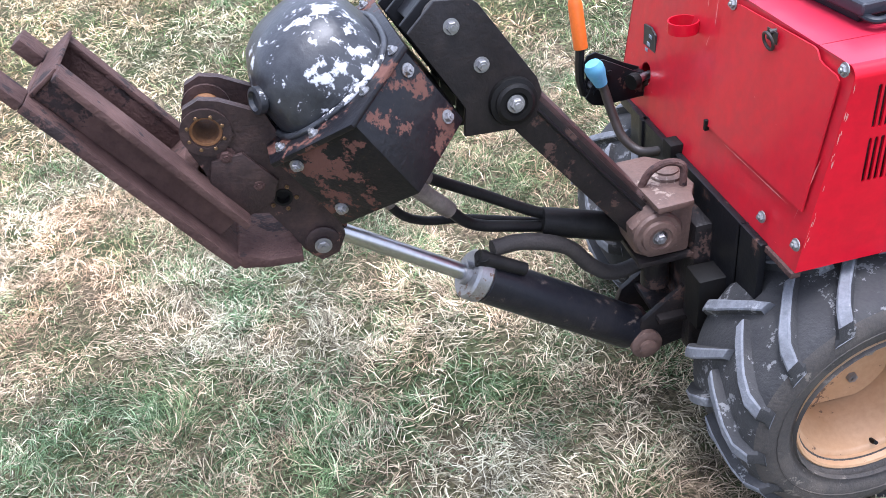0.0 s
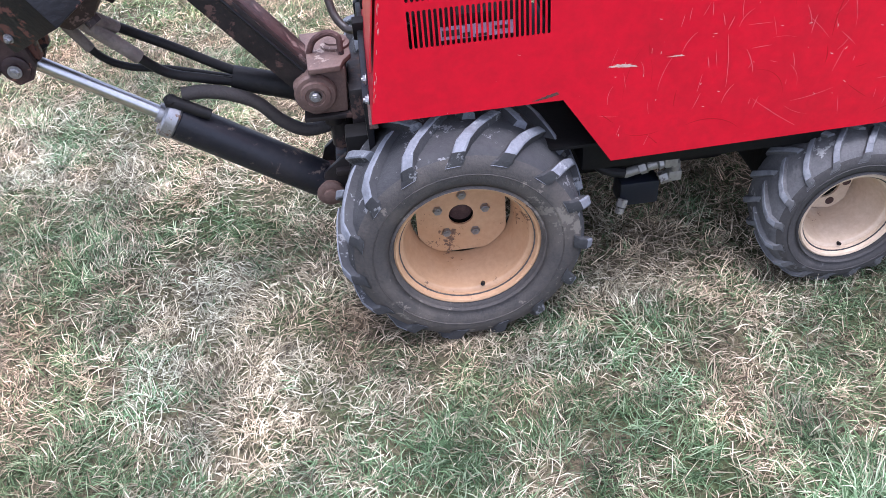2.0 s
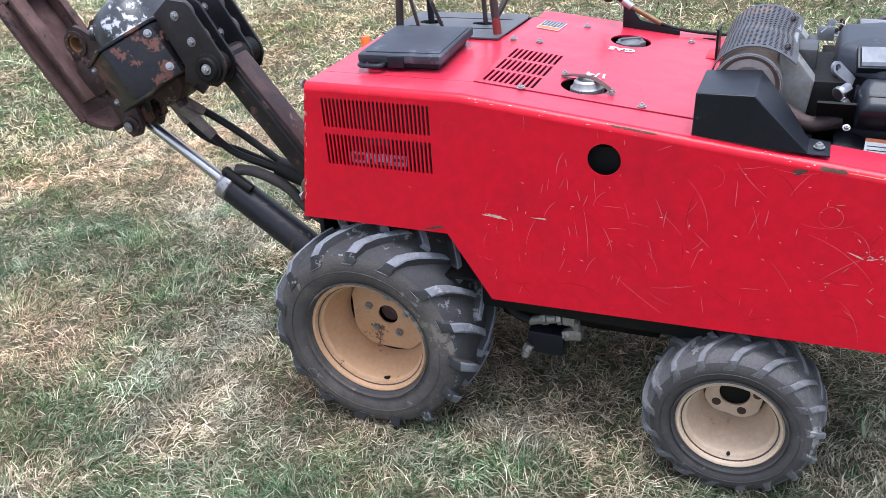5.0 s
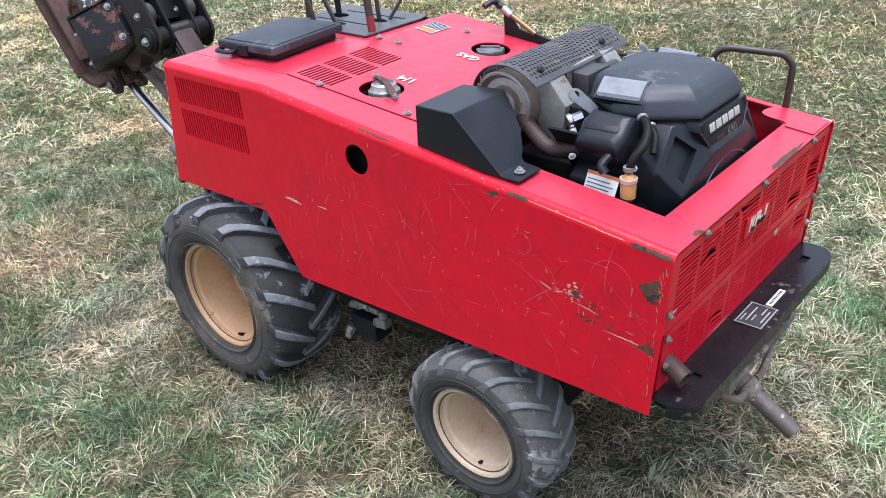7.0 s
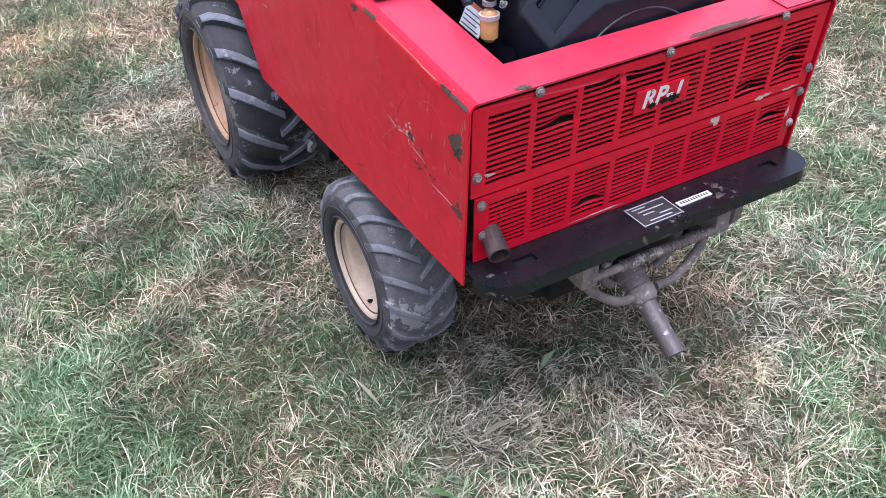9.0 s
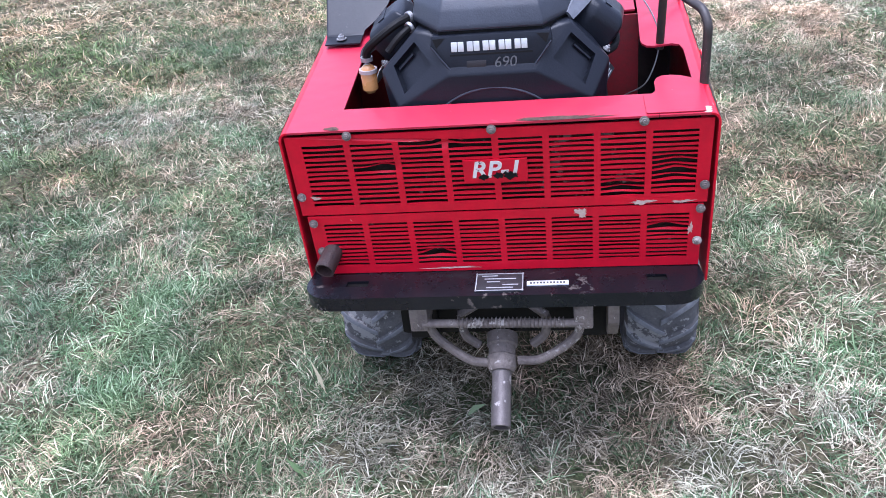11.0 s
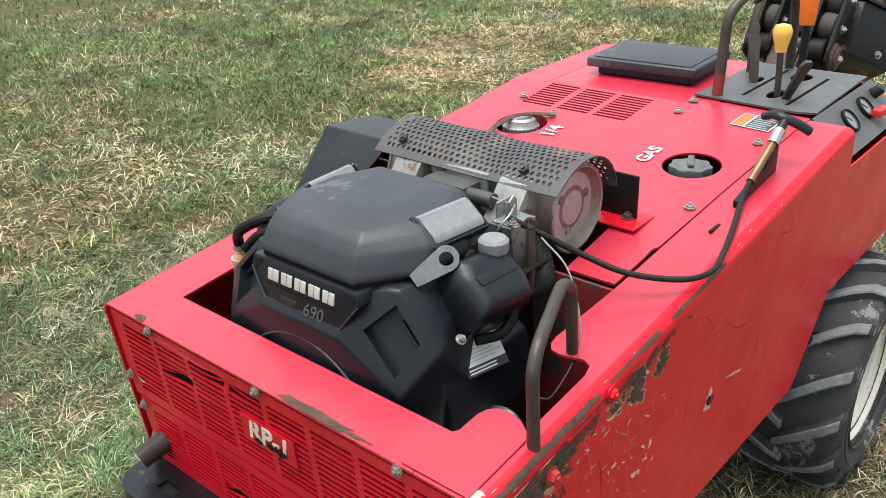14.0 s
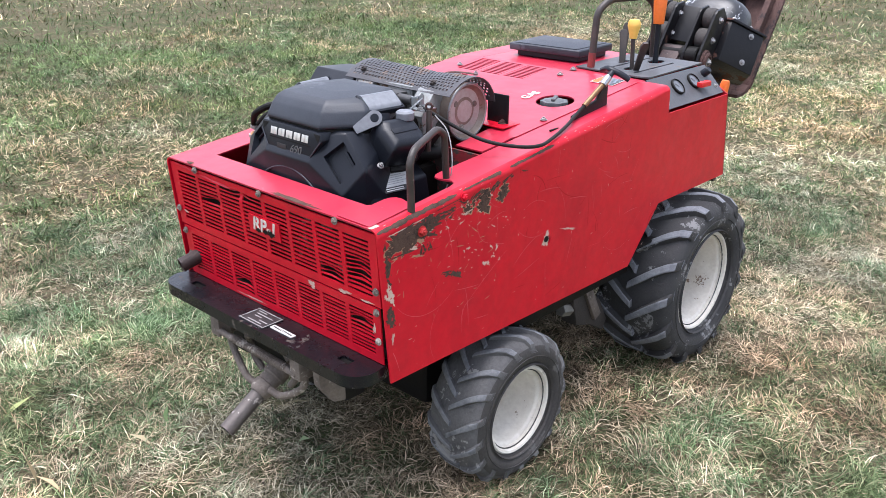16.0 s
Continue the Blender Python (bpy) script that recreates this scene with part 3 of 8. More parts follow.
def grille(z0, z1, ya, yb, name, cols=8, rows=14, knocks=()):
    """Slotted sheet; knocks: (y, z, reach, shift) where slats are bent out of line and pushed in."""
    bm = bmesh.new()
    w = (yb - ya) / cols
    holes = []
    rng = random.Random(name)
    h = (z1 - z0 - 0.034) / rows
    for c in range(cols):
        y0, y1 = ya + c * w + 0.0058, ya + (c + 1) * w - 0.0058
        for r in range(rows):
            zc = z0 + 0.017 + (r + 0.5) * h
            bend, gap = 0.0011 * rng.uniform(-1, 1), h * rng.uniform(0.26, 0.34)
            for ky, kz, reach, _ in knocks:
                if abs(0.5 * (y0 + y1) - ky) < 0.6 * w and abs(zc - kz) < reach:
                    gap = h * rng.uniform(0.30, 0.46)
            ys = [y0 + (y1 - y0) * k / 6 for k in range(7)]
            holes.append([(y, zc - gap + bend * math.sin(math.pi * k / 6)) for k, y in enumerate(ys)] + [(y, zc + gap + bend * math.sin(math.pi * k / 6)) for k, y in reversed(list(enumerate(ys)))])

    def put(p, q):
        dx = dz = 0.0
        for ky, kz, reach, shift in knocks:
            e = math.exp(-((p - ky) / 0.024) ** 2 - ((q - kz) / reach) ** 2)
            dz += shift * e * (0.6 + math.sin(310 * q + 40 * p))
            dx += 0.008 * e
        return Vector((xrear(q) - 0.003 - dx, p, q + dz))

    sheet(bm, [(ya - 0.021, z0), (yb + 0.016, z0), (yb + 0.018, z1), (ya - 0.023, z1)], holes, put)
    return bm


g1 = part("upper_grille", grille(0.602, 0.769, -0.353, 0.357, "u", rows=13, knocks=((0.315, 0.672, 0.032, 0.0021), (-0.20, 0.70, 0.012, 0.002), (-0.09, 0.745, 0.010, 0.003), (0.22, 0.64, 0.012, 0.002))), M_RED, plow, "red louvred sheet with worn badge", solid=0.003)
g2 = part("lower_grille", grille(0.462, 0.598, -0.343, 0.350, "l", rows=11, knocks=((-0.125, 0.505, 0.010, 0.005), (0.30, 0.55, 0.012, 0.002))), M_RED, plow, "red louvred sheet with bent slats", solid=0.003)
# Dark sheet added so that the slots look into shade.
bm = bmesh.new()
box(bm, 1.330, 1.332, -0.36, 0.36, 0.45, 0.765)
part("grille_backing", bm, surf("dark_backing", (0.022, 0.018, 0.016), (0.06, 0.045, 0.04), rough=0.8, scale=18, fine=250, bump=0.4), plow)
for y, z in ((-0.259, 0.769), (-0.002, 0.769), (0.258, 0.771), (-0.366, 0.645), (0.366, 0.640), (-0.355, 0.585), (0.362, 0.590), (-0.350, 0.52), (0.36, 0.52)):
    part("bolt", hexbolt(bmesh.new(), (xrear(z) + 0.0005, y, z), (1, 0, 0.08), 0.0062, 0.005), M_DIRT, g1 if z > 0.6 else g2)
bm = bmesh.new()
prism(bm, [(-0.058, 0.662), (0.057, 0.662), (0.057, 0.708), (-0.058, 0.708)], "x", 1.3755, 1.3795, m=Matrix(((1, 0, 0.085, -0.085 * 0.687), (0, 1, 0, 0), (0, 0, 1, 0), (0, 0, 0, 1))))
badge = part("badge", bm, M_RED, g1, "red badge plate with chipped white lettering")


def lettering(body, size, m, material, parent, name="lettering", depth=0.0006, shear=0.0, bold=0.0):
    cu = bpy.data.curves.new(name, "FONT")
    cu.body, cu.size, cu.extrude, cu.shear = body, size, depth, shear
    cu.offset = bold
    cu.align_x, cu.align_y = "CENTER", "CENTER"
    tmp = new(name, cu)
    me = bpy.data.meshes.new_from_object(tmp)
    bpy.data.objects.remove(tmp)
    me.materials.append(material)
    ob = new(name, me)
    ob.parent = parent
    ob.matrix_basis = m
    return ob


lettering("RP-1", 0.046, pose(1.3797, 0.0, 0.687, 90 + 4.9, 0, 90), surf("worn_white_letters", (0.72, 0.66, 0.60), (0.6, 0.5, 0.45), rough=0.5, scale=40, wear=((0.03, 0.018, 0.015), 0.55, 45.0, 0.8)), g1, depth=0.0008, shear=0.2, bold=0.0011)

for y, z, ry, rz, sd in ((-0.022, 0.6735, 0.009, 0.006, 61), (0.004, 0.676, 0.008, 0.006, 62), (0.026, 0.6755, 0.012, 0.007, 63)):
    rng_ = random.Random(sd)
    bm = bmesh.new()
    sheet(bm, [(y + ry * (1 + rng_.uniform(-0.35, 0.35)) * math.cos(k * math.pi / 12), z + rz * (1 + rng_.uniform(-0.4, 0.4)) * math.sin(k * math.pi / 12)) for k in range(24)], [], lambda a, b: Vector((1.3812 + (b - 0.687) * 0.085, a, b)))
    part("flaked_spot", bm, M_DARK, badge)

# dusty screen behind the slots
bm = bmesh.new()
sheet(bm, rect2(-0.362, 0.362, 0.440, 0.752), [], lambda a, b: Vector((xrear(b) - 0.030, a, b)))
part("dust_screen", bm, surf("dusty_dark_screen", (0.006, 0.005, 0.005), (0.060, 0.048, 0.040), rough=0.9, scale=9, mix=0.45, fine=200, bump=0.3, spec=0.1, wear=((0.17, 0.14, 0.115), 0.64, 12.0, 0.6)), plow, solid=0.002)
# exhaust stub through the lower grille
bm = bmesh.new()
m, n = along((1.30, -0.318, 0.535), (1.405, -0.341, 0.499))
lathe(bm, [(0.016, 0), (0.019, 0), (0.019, n), (0.016, n)], m, 24, True)
part("exhaust_pipe", bm, M_FOOT, plow, "rusty exhaust stub")

# ---- bumper: folded plate with rounded ends ----


def rounded_end_outline(x0, x1, ya, yb, r):
    pts = [(x0, ya + 0.01), (x0, yb - 0.01)]
    pts += [(x1 - r + r * math.sin(a), yb - r + r * math.cos(a)) for a in [k * math.pi / 12 for k in range(7)]]
    pts += [(x1 - r + r * math.cos(a), ya + r - r * math.sin(a)) for a in [k * math.pi / 12 for k in range(7)]]
    return pts


bm = bmesh.new()
out = rounded_end_outline(1.315, 1.445, -0.385, 0.372, 0.055)
slots = [rect2(1.385, 1.405, -0.305, -0.262), rect2(1.385, 1.405, 0.268, 0.305)]
sheet(bm, out, slots, lambda a, b: Vector((a, b, 0.4605)))
n = len(out)
va = [bm.verts.new((p[0], p[1], 0.4605)) for p in out]
vb = [bm.verts.new((p[0], p[1], 0.4315)) for p in out]
for i in range(1, n):
    j = (i + 1) % n
    if j:
        bm.faces.new((va[i], va[j], vb[j], vb[i]))
bmesh.ops.remove_doubles(bm, verts=bm.verts, dist=0.0005)
bumper = part("bumper", bm, M_BUMPER, plow, "black steel bumper plate with slots", solid=0.006)
# Dark plates added to stand for the shade inside the bumper slots.
for yc in (-0.283, 0.286):
    part("slot_shade", box(bmesh.new(), 1.360, 1.425, yc - 0.045, yc + 0.045, 0.4490, 0.4535, 0.001), M_DARK, bumper)
for i, (x0, x1, y0, y1, mt, nm) in enumerate(((1.372, 1.434, -0.052, 0.040, M_LABEL_DK, "data_plate"), (1.402, 1.416, 0.046, 0.124, M_LABEL, "serial_plate"))):
    M_PRINT = bpy.data.materials.get("worn_silver_print") or surf("worn_silver_print", (0.42, 0.42, 0.42), (0.22, 0.22, 0.22), rough=0.5, scale=60)
    part(nm, box(bmesh.new(), x0, x1, y0, y1, 0.4610, 0.4630), mt, bumper)
    if i == 0:
        for x in (x0 + 0.003, x1 - 0.003):
            part("rim_line", box(bmesh.new(), x - 0.001, x + 0.001, y0, y1, 0.4630, 0.4635), M_PRINT, bumper)
        for y in (y0 + 0.002, y1 - 0.002):
            part("rim_line", box(bmesh.new(), x0, x1, y - 0.001, y + 0.001, 0.4630, 0.4635), M_PRINT, bumper)
        for k, (yy, w) in enumerate(((-0.04, 0.03), (-0.035, 0.06), (-0.03, 0.025), (0.0, 0.03), (-0.03, 0.05))):
            part("print_line", box(bmesh.new(), x0 + 0.009 + 0.010 * k, x0 + 0.0118 + 0.010 * k, yy, yy + w, 0.4630, 0.4635), M_PRINT, bumper)
    else:
        for k in range(11):
            part("print_bar", box(bmesh.new(), x0 + 0.004, x1 - 0.004, y0 + 0.006 + 0.0062 * k, y0 + 0.0095 + 0.0062 * k, 0.4630, 0.4634), M_LABEL_DK, bumper)

# chassis behind and under the body
chassis = empty("chassis", parent=plow, label="black oily chassis and axles")
for s in (-1, 1):
    part("frame_rail", box(bmesh.new(), -0.22, 1.36, s * 0.17 - 0.03, s * 0.17 + 0.03, 0.30, 0.42, 0.006), M_DARK, chassis)
part("axle_housing", box(bmesh.new(), -0.12, 0.12, -0.14, 0.14, 0.17, 0.34, 0.02), M_DARK, chassis)
part("axle_housing", box(bmesh.new(), 0.80, 1.02, -0.17, 0.17, 0.12, 0.30, 0.02), M_DARK, chassis)
part("axle", rod(bmesh.new(), (0.02, -0.285, 0.243), (0.02, 0.285, 0.243), 0.055), M_DARK, chassis)
part("axle", rod(bmesh.new(), (0.925, -0.27, 0.165), (0.925, 0.27, 0.165), 0.045), M_DARK, chassis)
part("sump", box(bmesh.new(), 0.28, 0.72, -0.138, 0.138, 0.185, 0.40, 0.02), M_DARK, chassis)
# Plate and boxes added to block light and darken the ground beneath.
part("shade_plate", box(bmesh.new(), 0.30, 0.86, -0.33, 0.33, 0.4205, 0.4245, 0.001), M_DARK, chassis)
for y0, y1 in ((-0.33, -0.201), (0.201, 0.33)):
    part("shade_box", box(bmesh.new(), 0.30, 0.86, y0, y1, 0.335, 0.420, 0.01), M_DARK, chassis)
bm = bmesh.new()
box(bm, -0.165, -0.15, -0.30, 0.28, 0.36, 0.56, 0.003)
box(bm, -0.165, -0.13, -0.232, -0.226, 0.20, 0.56, 0.001)
box(bm, -0.17, -0.13, 0.205, 0.225, 0.20, 0.56, 0.003)
part("front_frame", bm, M_BLACK, plow)
# fuel and oil tanks seen through the holes in the cover
bm = bmesh.new()
box(bm, 0.30, 0.74, -0.34, 0.34, 0.50, 0.80, 0.02)
part("tank", bm, M_DARK, plow)
bm = bmesh.new()
box(bm, -0.04, 0.19, -0.31, -0.29, 0.60, 0.86, 0.004)
part("oil_cooler", bm, surf("cooler_core", (0.045, 0.02, 0.02), (0.09, 0.05, 0.05), rough=0.7, scale=30), plow)
bm = bmesh.new()
box(bm, 0.000, 0.145, -0.374, -0.370, 0.716, 0.742)
part("warning_sticker", bm, surf("lilac_sticker", (0.50, 0.42, 0.58), (0.38, 0.32, 0.48), rough=0.5, scale=40), plow, "pale lilac sticker behind the vent")
for x0, x1, z0, z1 in ((0.006, 0.040, 0.724, 0.736), (0.046, 0.060, 0.719, 0.728), (0.108, 0.138, 0.728, 0.735), (0.070, 0.095, 0.718, 0.723)):
    part("print_bar", box(bmesh.new(), x0, x1, -0.3755, -0.3742, z0, z1), M_LABEL_DK, plow)
part("backing_tag", box(bmesh.new(), 0.035, 0.112, -0.374, -0.370, 0.766, 0.784), M_DASH, plow, "dark grey tag behind the vent")

# ---- wheels ----


def wheel(name, R, W, rim_r, lugs, rim_mat, side, dish, tyre_mat, lug_mat, lug_w, lug_h, holes=5, seed=0):
    """A wheel about its own y axis, outer face towards side*y: tyre with chevron lugs, rim with flange, disc, nuts."""
    root = empty(name)
    turn = pose(0, 0, 0, -90 * side, 0, 0)   # local z of the profile becomes side*y
    h = W / 2
    # tyre carcass
    bm = bmesh.new()
    c = R - lug_h
    prof = [(rim_r - 0.006, h * 0.74), (rim_r + 0.004, h * 0.80), (rim_r + 0.020, h * 0.90), (rim_r + 0.34 * (c - rim_r), h * 1.0), (rim_r + 0.62 * (c - rim_r), h * 1.0), (c - 0.016, h * 0.93), (c - 0.004, h * 0.78), (c, h * 0.5), (c + 0.002, 0), (c, -h * 0.5), (c - 0.004, -h * 0.78), (c - 0.016, -h * 0.93), (rim_r + 0.62 * (c - rim_r), -h), (rim_r + 0.34 * (c - rim_r), -h), (rim_r + 0.02, -h * 0.9), (rim_r + 0.004, -h * 0.8), (rim_r - 0.006, -h * 0.74)]
    lathe(bm, prof, turn, 56)
    # faint moulded ring on the side wall
    for rr, t in ((rim_r + 0.016, 0.0035), (rim_r + 0.5 * (c - rim_r), 0.002)):
        lathe(bm, [(rr - t, h * 0.93 + 0.0 * t), (rr, h * (0.955 if t > 0.003 else 1.0) + t), (rr + t, h * 0.93)], turn, 48)
    # the tread band is scuffed and dusty
    for f in bm.faces:
        m = f.calc_center_median()
        f.material_index = 1 if math.hypot(m.x, m.z) > c - 0.022 and abs(m.y) < h * 0.99 else 0
    tyre = part("tyre", bm, tyre_mat, root, "cracked black tractor tyre" if R > 0.25 else "dusty black turf tyre", angle=50)
    tyre.data.materials.append(M_TREAD if R < 0.25 else M_RUBBER_CLEAN)
    # lugs: slanted bars, alternating sides, wrapping on to the shoulder
    rng = random.Random(seed)
    step = 2 * math.pi / lugs
    for i in range(lugs):
        for sd in (1, -1):
            a0 = i * step + (0.5 * step if sd < 0 else 0) + rng.uniform(-0.01, 0.01)
            bm = bmesh.new()
            secs = []
            # place across the tread, base radius, direction out of the rubber, height
            wrap = ((-0.06, c, 1, 0, lug_h - 0.003), (0.14, c, 1, 0, lug_h), (0.36, c, 1, 0, lug_h), (0.56, c, 1, 0.02, lug_h), (0.76, c - 0.004, 0.97, 0.2, lug_h), (0.90, c - 0.013, 0.8, 0.6, lug_h * 0.7), (0.965, c - 0.022, 0.45, 0.89, lug_h * 0.18), (1.0, c - 0.10 * (c - rim_r) - 0.022, 0.1, 1.0, -0.001))
            for k, (fy, rb, nr, ny, hg) in enumerate(wrap):
                u = k / 7
                ang = a0 + step * 0.86 * (fy + 0.06) + (0.03 if k == 7 else 0)
                wdt = lug_w * (0.82 + 0.25 * u) * (1 + rng.uniform(-0.08, 0.08))
                ring = []
                for da, q in ((-0.62, -0.4), (-0.43, 0.86), (-0.30, 1), (0.30, 1), (0.43, 0.86), (0.62, -0.4)):
                    th = ang + da * wdt / R
                    rr, yy = rb + nr * hg * q, sd * (h * fy + ny * hg * q)
                    ring.append(bm.verts.new((rr * math.cos(th), side * yy, rr * math.sin(th))))
                secs.append(ring)
            for p, q in zip(secs, secs[1:]):
                for k in range(5):
                    f = bm.faces.new((p[k], p[k + 1], q[k + 1], q[k]))
                    f.material_index = 0 if 0 < k < 4 and p in secs[:5] else 1
            bm.faces.new(secs[0])
            bm.faces.new(secs[-1][::-1])
            part("lug", bm, lug_mat, root, angle=30).data.materials.append(M_TREAD if R < 0.25 else M_RUBBER_CLEAN)
    # rim
    bm = bmesh.new()
    f = rim_r + 0.008
    yo = h * 0.80
    prof = [(f - 0.003, yo - 0.012), (f + 0.001, yo - 0.004), (f + 0.001, yo + 0.003), (f - 0.003, yo + 0.006), (f - 0.008, yo + 0.004), (f - 0.011, yo - 0.004), (f - 0.012, yo - 0.016), (f - 0.020, yo - 0.019), (f - 0.023, yo - 0.024), (f - 0.026, yo - 0.05), (f - 0.040, yo - 0.075), (f - 0.043, min(dish + 0.012, yo - 0.08)), (f - 0.046, dish - 0.004)]
    lathe(bm, prof, turn, 48)
    rim = part("rim", bm, rim_mat, root, solid=0.003, angle=40)
    disc_mat = M_RIM_RUST if R > 0.25 and side > 0 else rim_mat
    hub = 0.25 if R > 0.25 else 0.50
    # disc: rounded square plate with openings at its edges
    bm = bmesh.new()
    rd = f - 0.048
    outer = []
    for k in range(60):
        a = 2 * math.pi * k / 60
        sq = rd * 0.90 / max(abs(math.cos(a)), abs(math.sin(a)))
        outer.append((min(rd, sq) * math.cos(a), min(rd, sq) * math.sin(a)))
    sheet(bm, outer, [circle2(0, 0, rd * hub, 24)], lambda p, q: turn @ Vector((p, q, dish)))
    part("disc", bm, disc_mat, root, solid=0.006)
    bm = bmesh.new()
    lathe(bm, [(0, dish - 0.012), (rd * hub - 0.001, dish - 0.012), (rd * hub + 0.002, dish - 0.03)], turn, 20)
    part("hub", bm, M_RUST, root)
    for i in range(holes):
        a = 2 * math.pi * (i + 0.2) / holes
        p = turn @ Vector((rd * 0.50 * math.cos(a), rd * 0.50 * math.sin(a), dish + 0.001))
        if R > 0.25:
            part("wheel_nut", hexbolt(bmesh.new(), p, (0, side, 0), 0.0112, 0.014), M_STEEL if side < 0 else M_RUST, root)
        else:
            p = turn @ Vector((rd * 0.73 * math.cos(a), rd * 0.73 * math.sin(a), dish + 0.0062))
            part("lug_recess", lathe(bmesh.new(), [(0, 0.001), (0.010, 0.001), (0.011, 0), (0, 0)], along(p, p + Vector((0, side, 0)))[0], 14), M_RUST, root)
    bm = bmesh.new()
    p0 = turn @ Vector((0.2 * f, -0.86 * f, yo - 0.03))
    p1 = turn @ Vector((0.18 * f, -0.78 * f, yo - 0.012))
    rod(bm, p0, p1, 0.006, 0.004, 10)
    part("valve_stem", bm, M_DARK, root)
    return root


BIG_R, SMALL_R = 0.287, 0.205
for nm, at, ang, side, rm in (("front_wheel", (0.022, -0.335, 0.250), 0, -1, M_TAN), ("front_wheel", (0.018, 0.335, 0.248), 40, 1, M_WHITE)):
    w = wheel(nm, BIG_R, 0.255, 0.1555, 15, rm, side, -0.022 if side < 0 else -0.085, M_RUBBER if side < 0 else M_RUBBER_CLEAN, M_LUG, 0.034, 0.021, 5, 3 + side)
    w.parent = plow
    w.matrix_basis = pose(*at, 0, ang, 0)
    w["label"] = "large lugged wheel with tan steel rim" if side < 0 else "large lugged wheel with dirty white steel rim"
for nm, at, ang, side, rm in (("rear_wheel", (0.922, -0.338, 0.170), 10, -1, M_CREAM), ("rear_wheel", (0.922, 0.338, 0.168), 25, 1, M_WHITE)):
    w = wheel(nm, SMALL_R, 0.168, 0.112, 17, rm, side, -0.062 if side < 0 else -0.075, M_RUBBER_DARK, M_LUG_DK, 0.021, 0.011, 5, 7 + side)
    w.parent = plow
    w.matrix_basis = pose(*at, 0, ang, 0)
    w["label"] = "small turf wheel with cream steel rim" if side < 0 else "small turf wheel with dirty white steel rim"

# ---- plow arm ----
YC = -0.045
TILT = radians(30.3)
BOX = Matrix(((math.cos(TILT), 0, -math.sin(TILT), 0), (0, 1, 0, YC), (math.sin(TILT), 0, math.cos(TILT), 0), (0, 0, 0, 1)))   # local (v, y, u)
BOX = BOX @ Matrix.Translation((-0.258, 0, -0.023)) @ Matrix.Rotation(radians(3.3), 4, "Z") @ Matrix.Translation((0.236, 0, 0))   # swung a little to one side

# vibrator gearbox: six-sided casting with a domed lid
vib = part("gearbox", prism(bmesh.new(), [(-0.368, -0.138), (-0.228, -0.217), (-0.108, -0.125), (-0.108, 0.125), (-0.228, 0.217), (-0.368, 0.138)], "z", 1.064, 1.218, 0.004, BOX), M_BLACK_CHIP, plow, "six-sided black gearbox with flaked paint over brown primer")
vib.data.materials.append(M_BLACK)
for f in vib.data.polygons:
    if f.normal.y > 0.1:        # the far side kept its paint
        f.material_index = 1
bm = prism(bmesh.new(), [(-0.376, -0.142), (-0.230, -0.225), (-0.102, -0.129), (-0.102, 0.129), (-0.230, 0.225), (-0.376, 0.142)], "z", 1.219, 1.229, 0.003, BOX)
part("lid_flange", bm, M_BLACK_CHIP, vib)
bm = bmesh.new()
seg, prof = 40, [(1.0, 0.0), (0.985, 0.022), (0.95, 0.05), (0.87, 0.078), (0.72, 0.100), (0.5, 0.114), (0.22, 0.121), (0.0, 0.122)]
rings = []
for r, h in prof:
    if r == 0:
        rings.append([bm.verts.new((-0.236, 0, 1.229 + h))] * seg)
        continue
    ring = []
    for k in range(seg):
        a = 2 * math.pi * k / seg
        c, s = math.cos(a), math.sin(a)
        e = (abs(c) ** 3.2 + abs(s) ** 3.2) ** (-1 / 3.2)
        ring.append(bm.verts.new((-0.236 + 0.110 * r * e * c, 0.150 * r * e * s * (1 - 0.12 * abs(c)), 1.229 + h)))
    rings.append(ring)
for a, b in zip(rings, rings[1:]):
    for k in range(seg):
        f = []
        for v in (a[k], a[(k + 1) % seg], b[(k + 1) % seg], b[k]):
            if v not in f:
                f.append(v)
        if len(f) > 2:
            bm.faces.new(f)
bmesh.ops.transform(bm, matrix=BOX, verts=bm.verts)
part("domed_lid", bm, M_BLACK_WHITE, vib, "domed lid with black paint flaking off white", angle=60)
bm = bmesh.new()
path = []
for k in range(41):
    a = 2 * math.pi * k / 40
    c, s = math.cos(a), math.sin(a)
    e = (abs(c) ** 3.2 + abs(s) ** 3.2) ** (-1 / 3.2)
    path.append(BOX @ Vector((-0.236 + 0.115 * e * c, 0.157 * e * s * (1 - 0.12 * abs(c)), 1.231)))
tube(bm, path, 0.006, 8)
part("lid_bead", bm, M_BLACK_WHITE, vib, angle=60)
for v, y in ((-0.350, -0.123), (-0.290, -0.165), (-0.19, -0.169), (-0.122, -0.122), (-0.350, 0.123), (-0.19, 0.169), (-0.122, 0.122)):
    part("bolt", hexbolt(bmesh.new(), BOX @ Vector((v, y, 1.2295)), BOX.to_3x3() @ Vector((0, 0, 1)), 0.0065, 0.008), M_STEEL, vib)
bm = bmesh.new()
m = BOX @ pose(-0.325, -0.085, 1.295, 25, -50, 0)
lathe(bm, [(0, 0), (0.022, 0), (0.022, 0.012), (0.016, 0.014), (0.012, 0.008), (0, 0.008)], m, 20)
part("filler_plug", bm, M_BLACK_WHITE, vib)
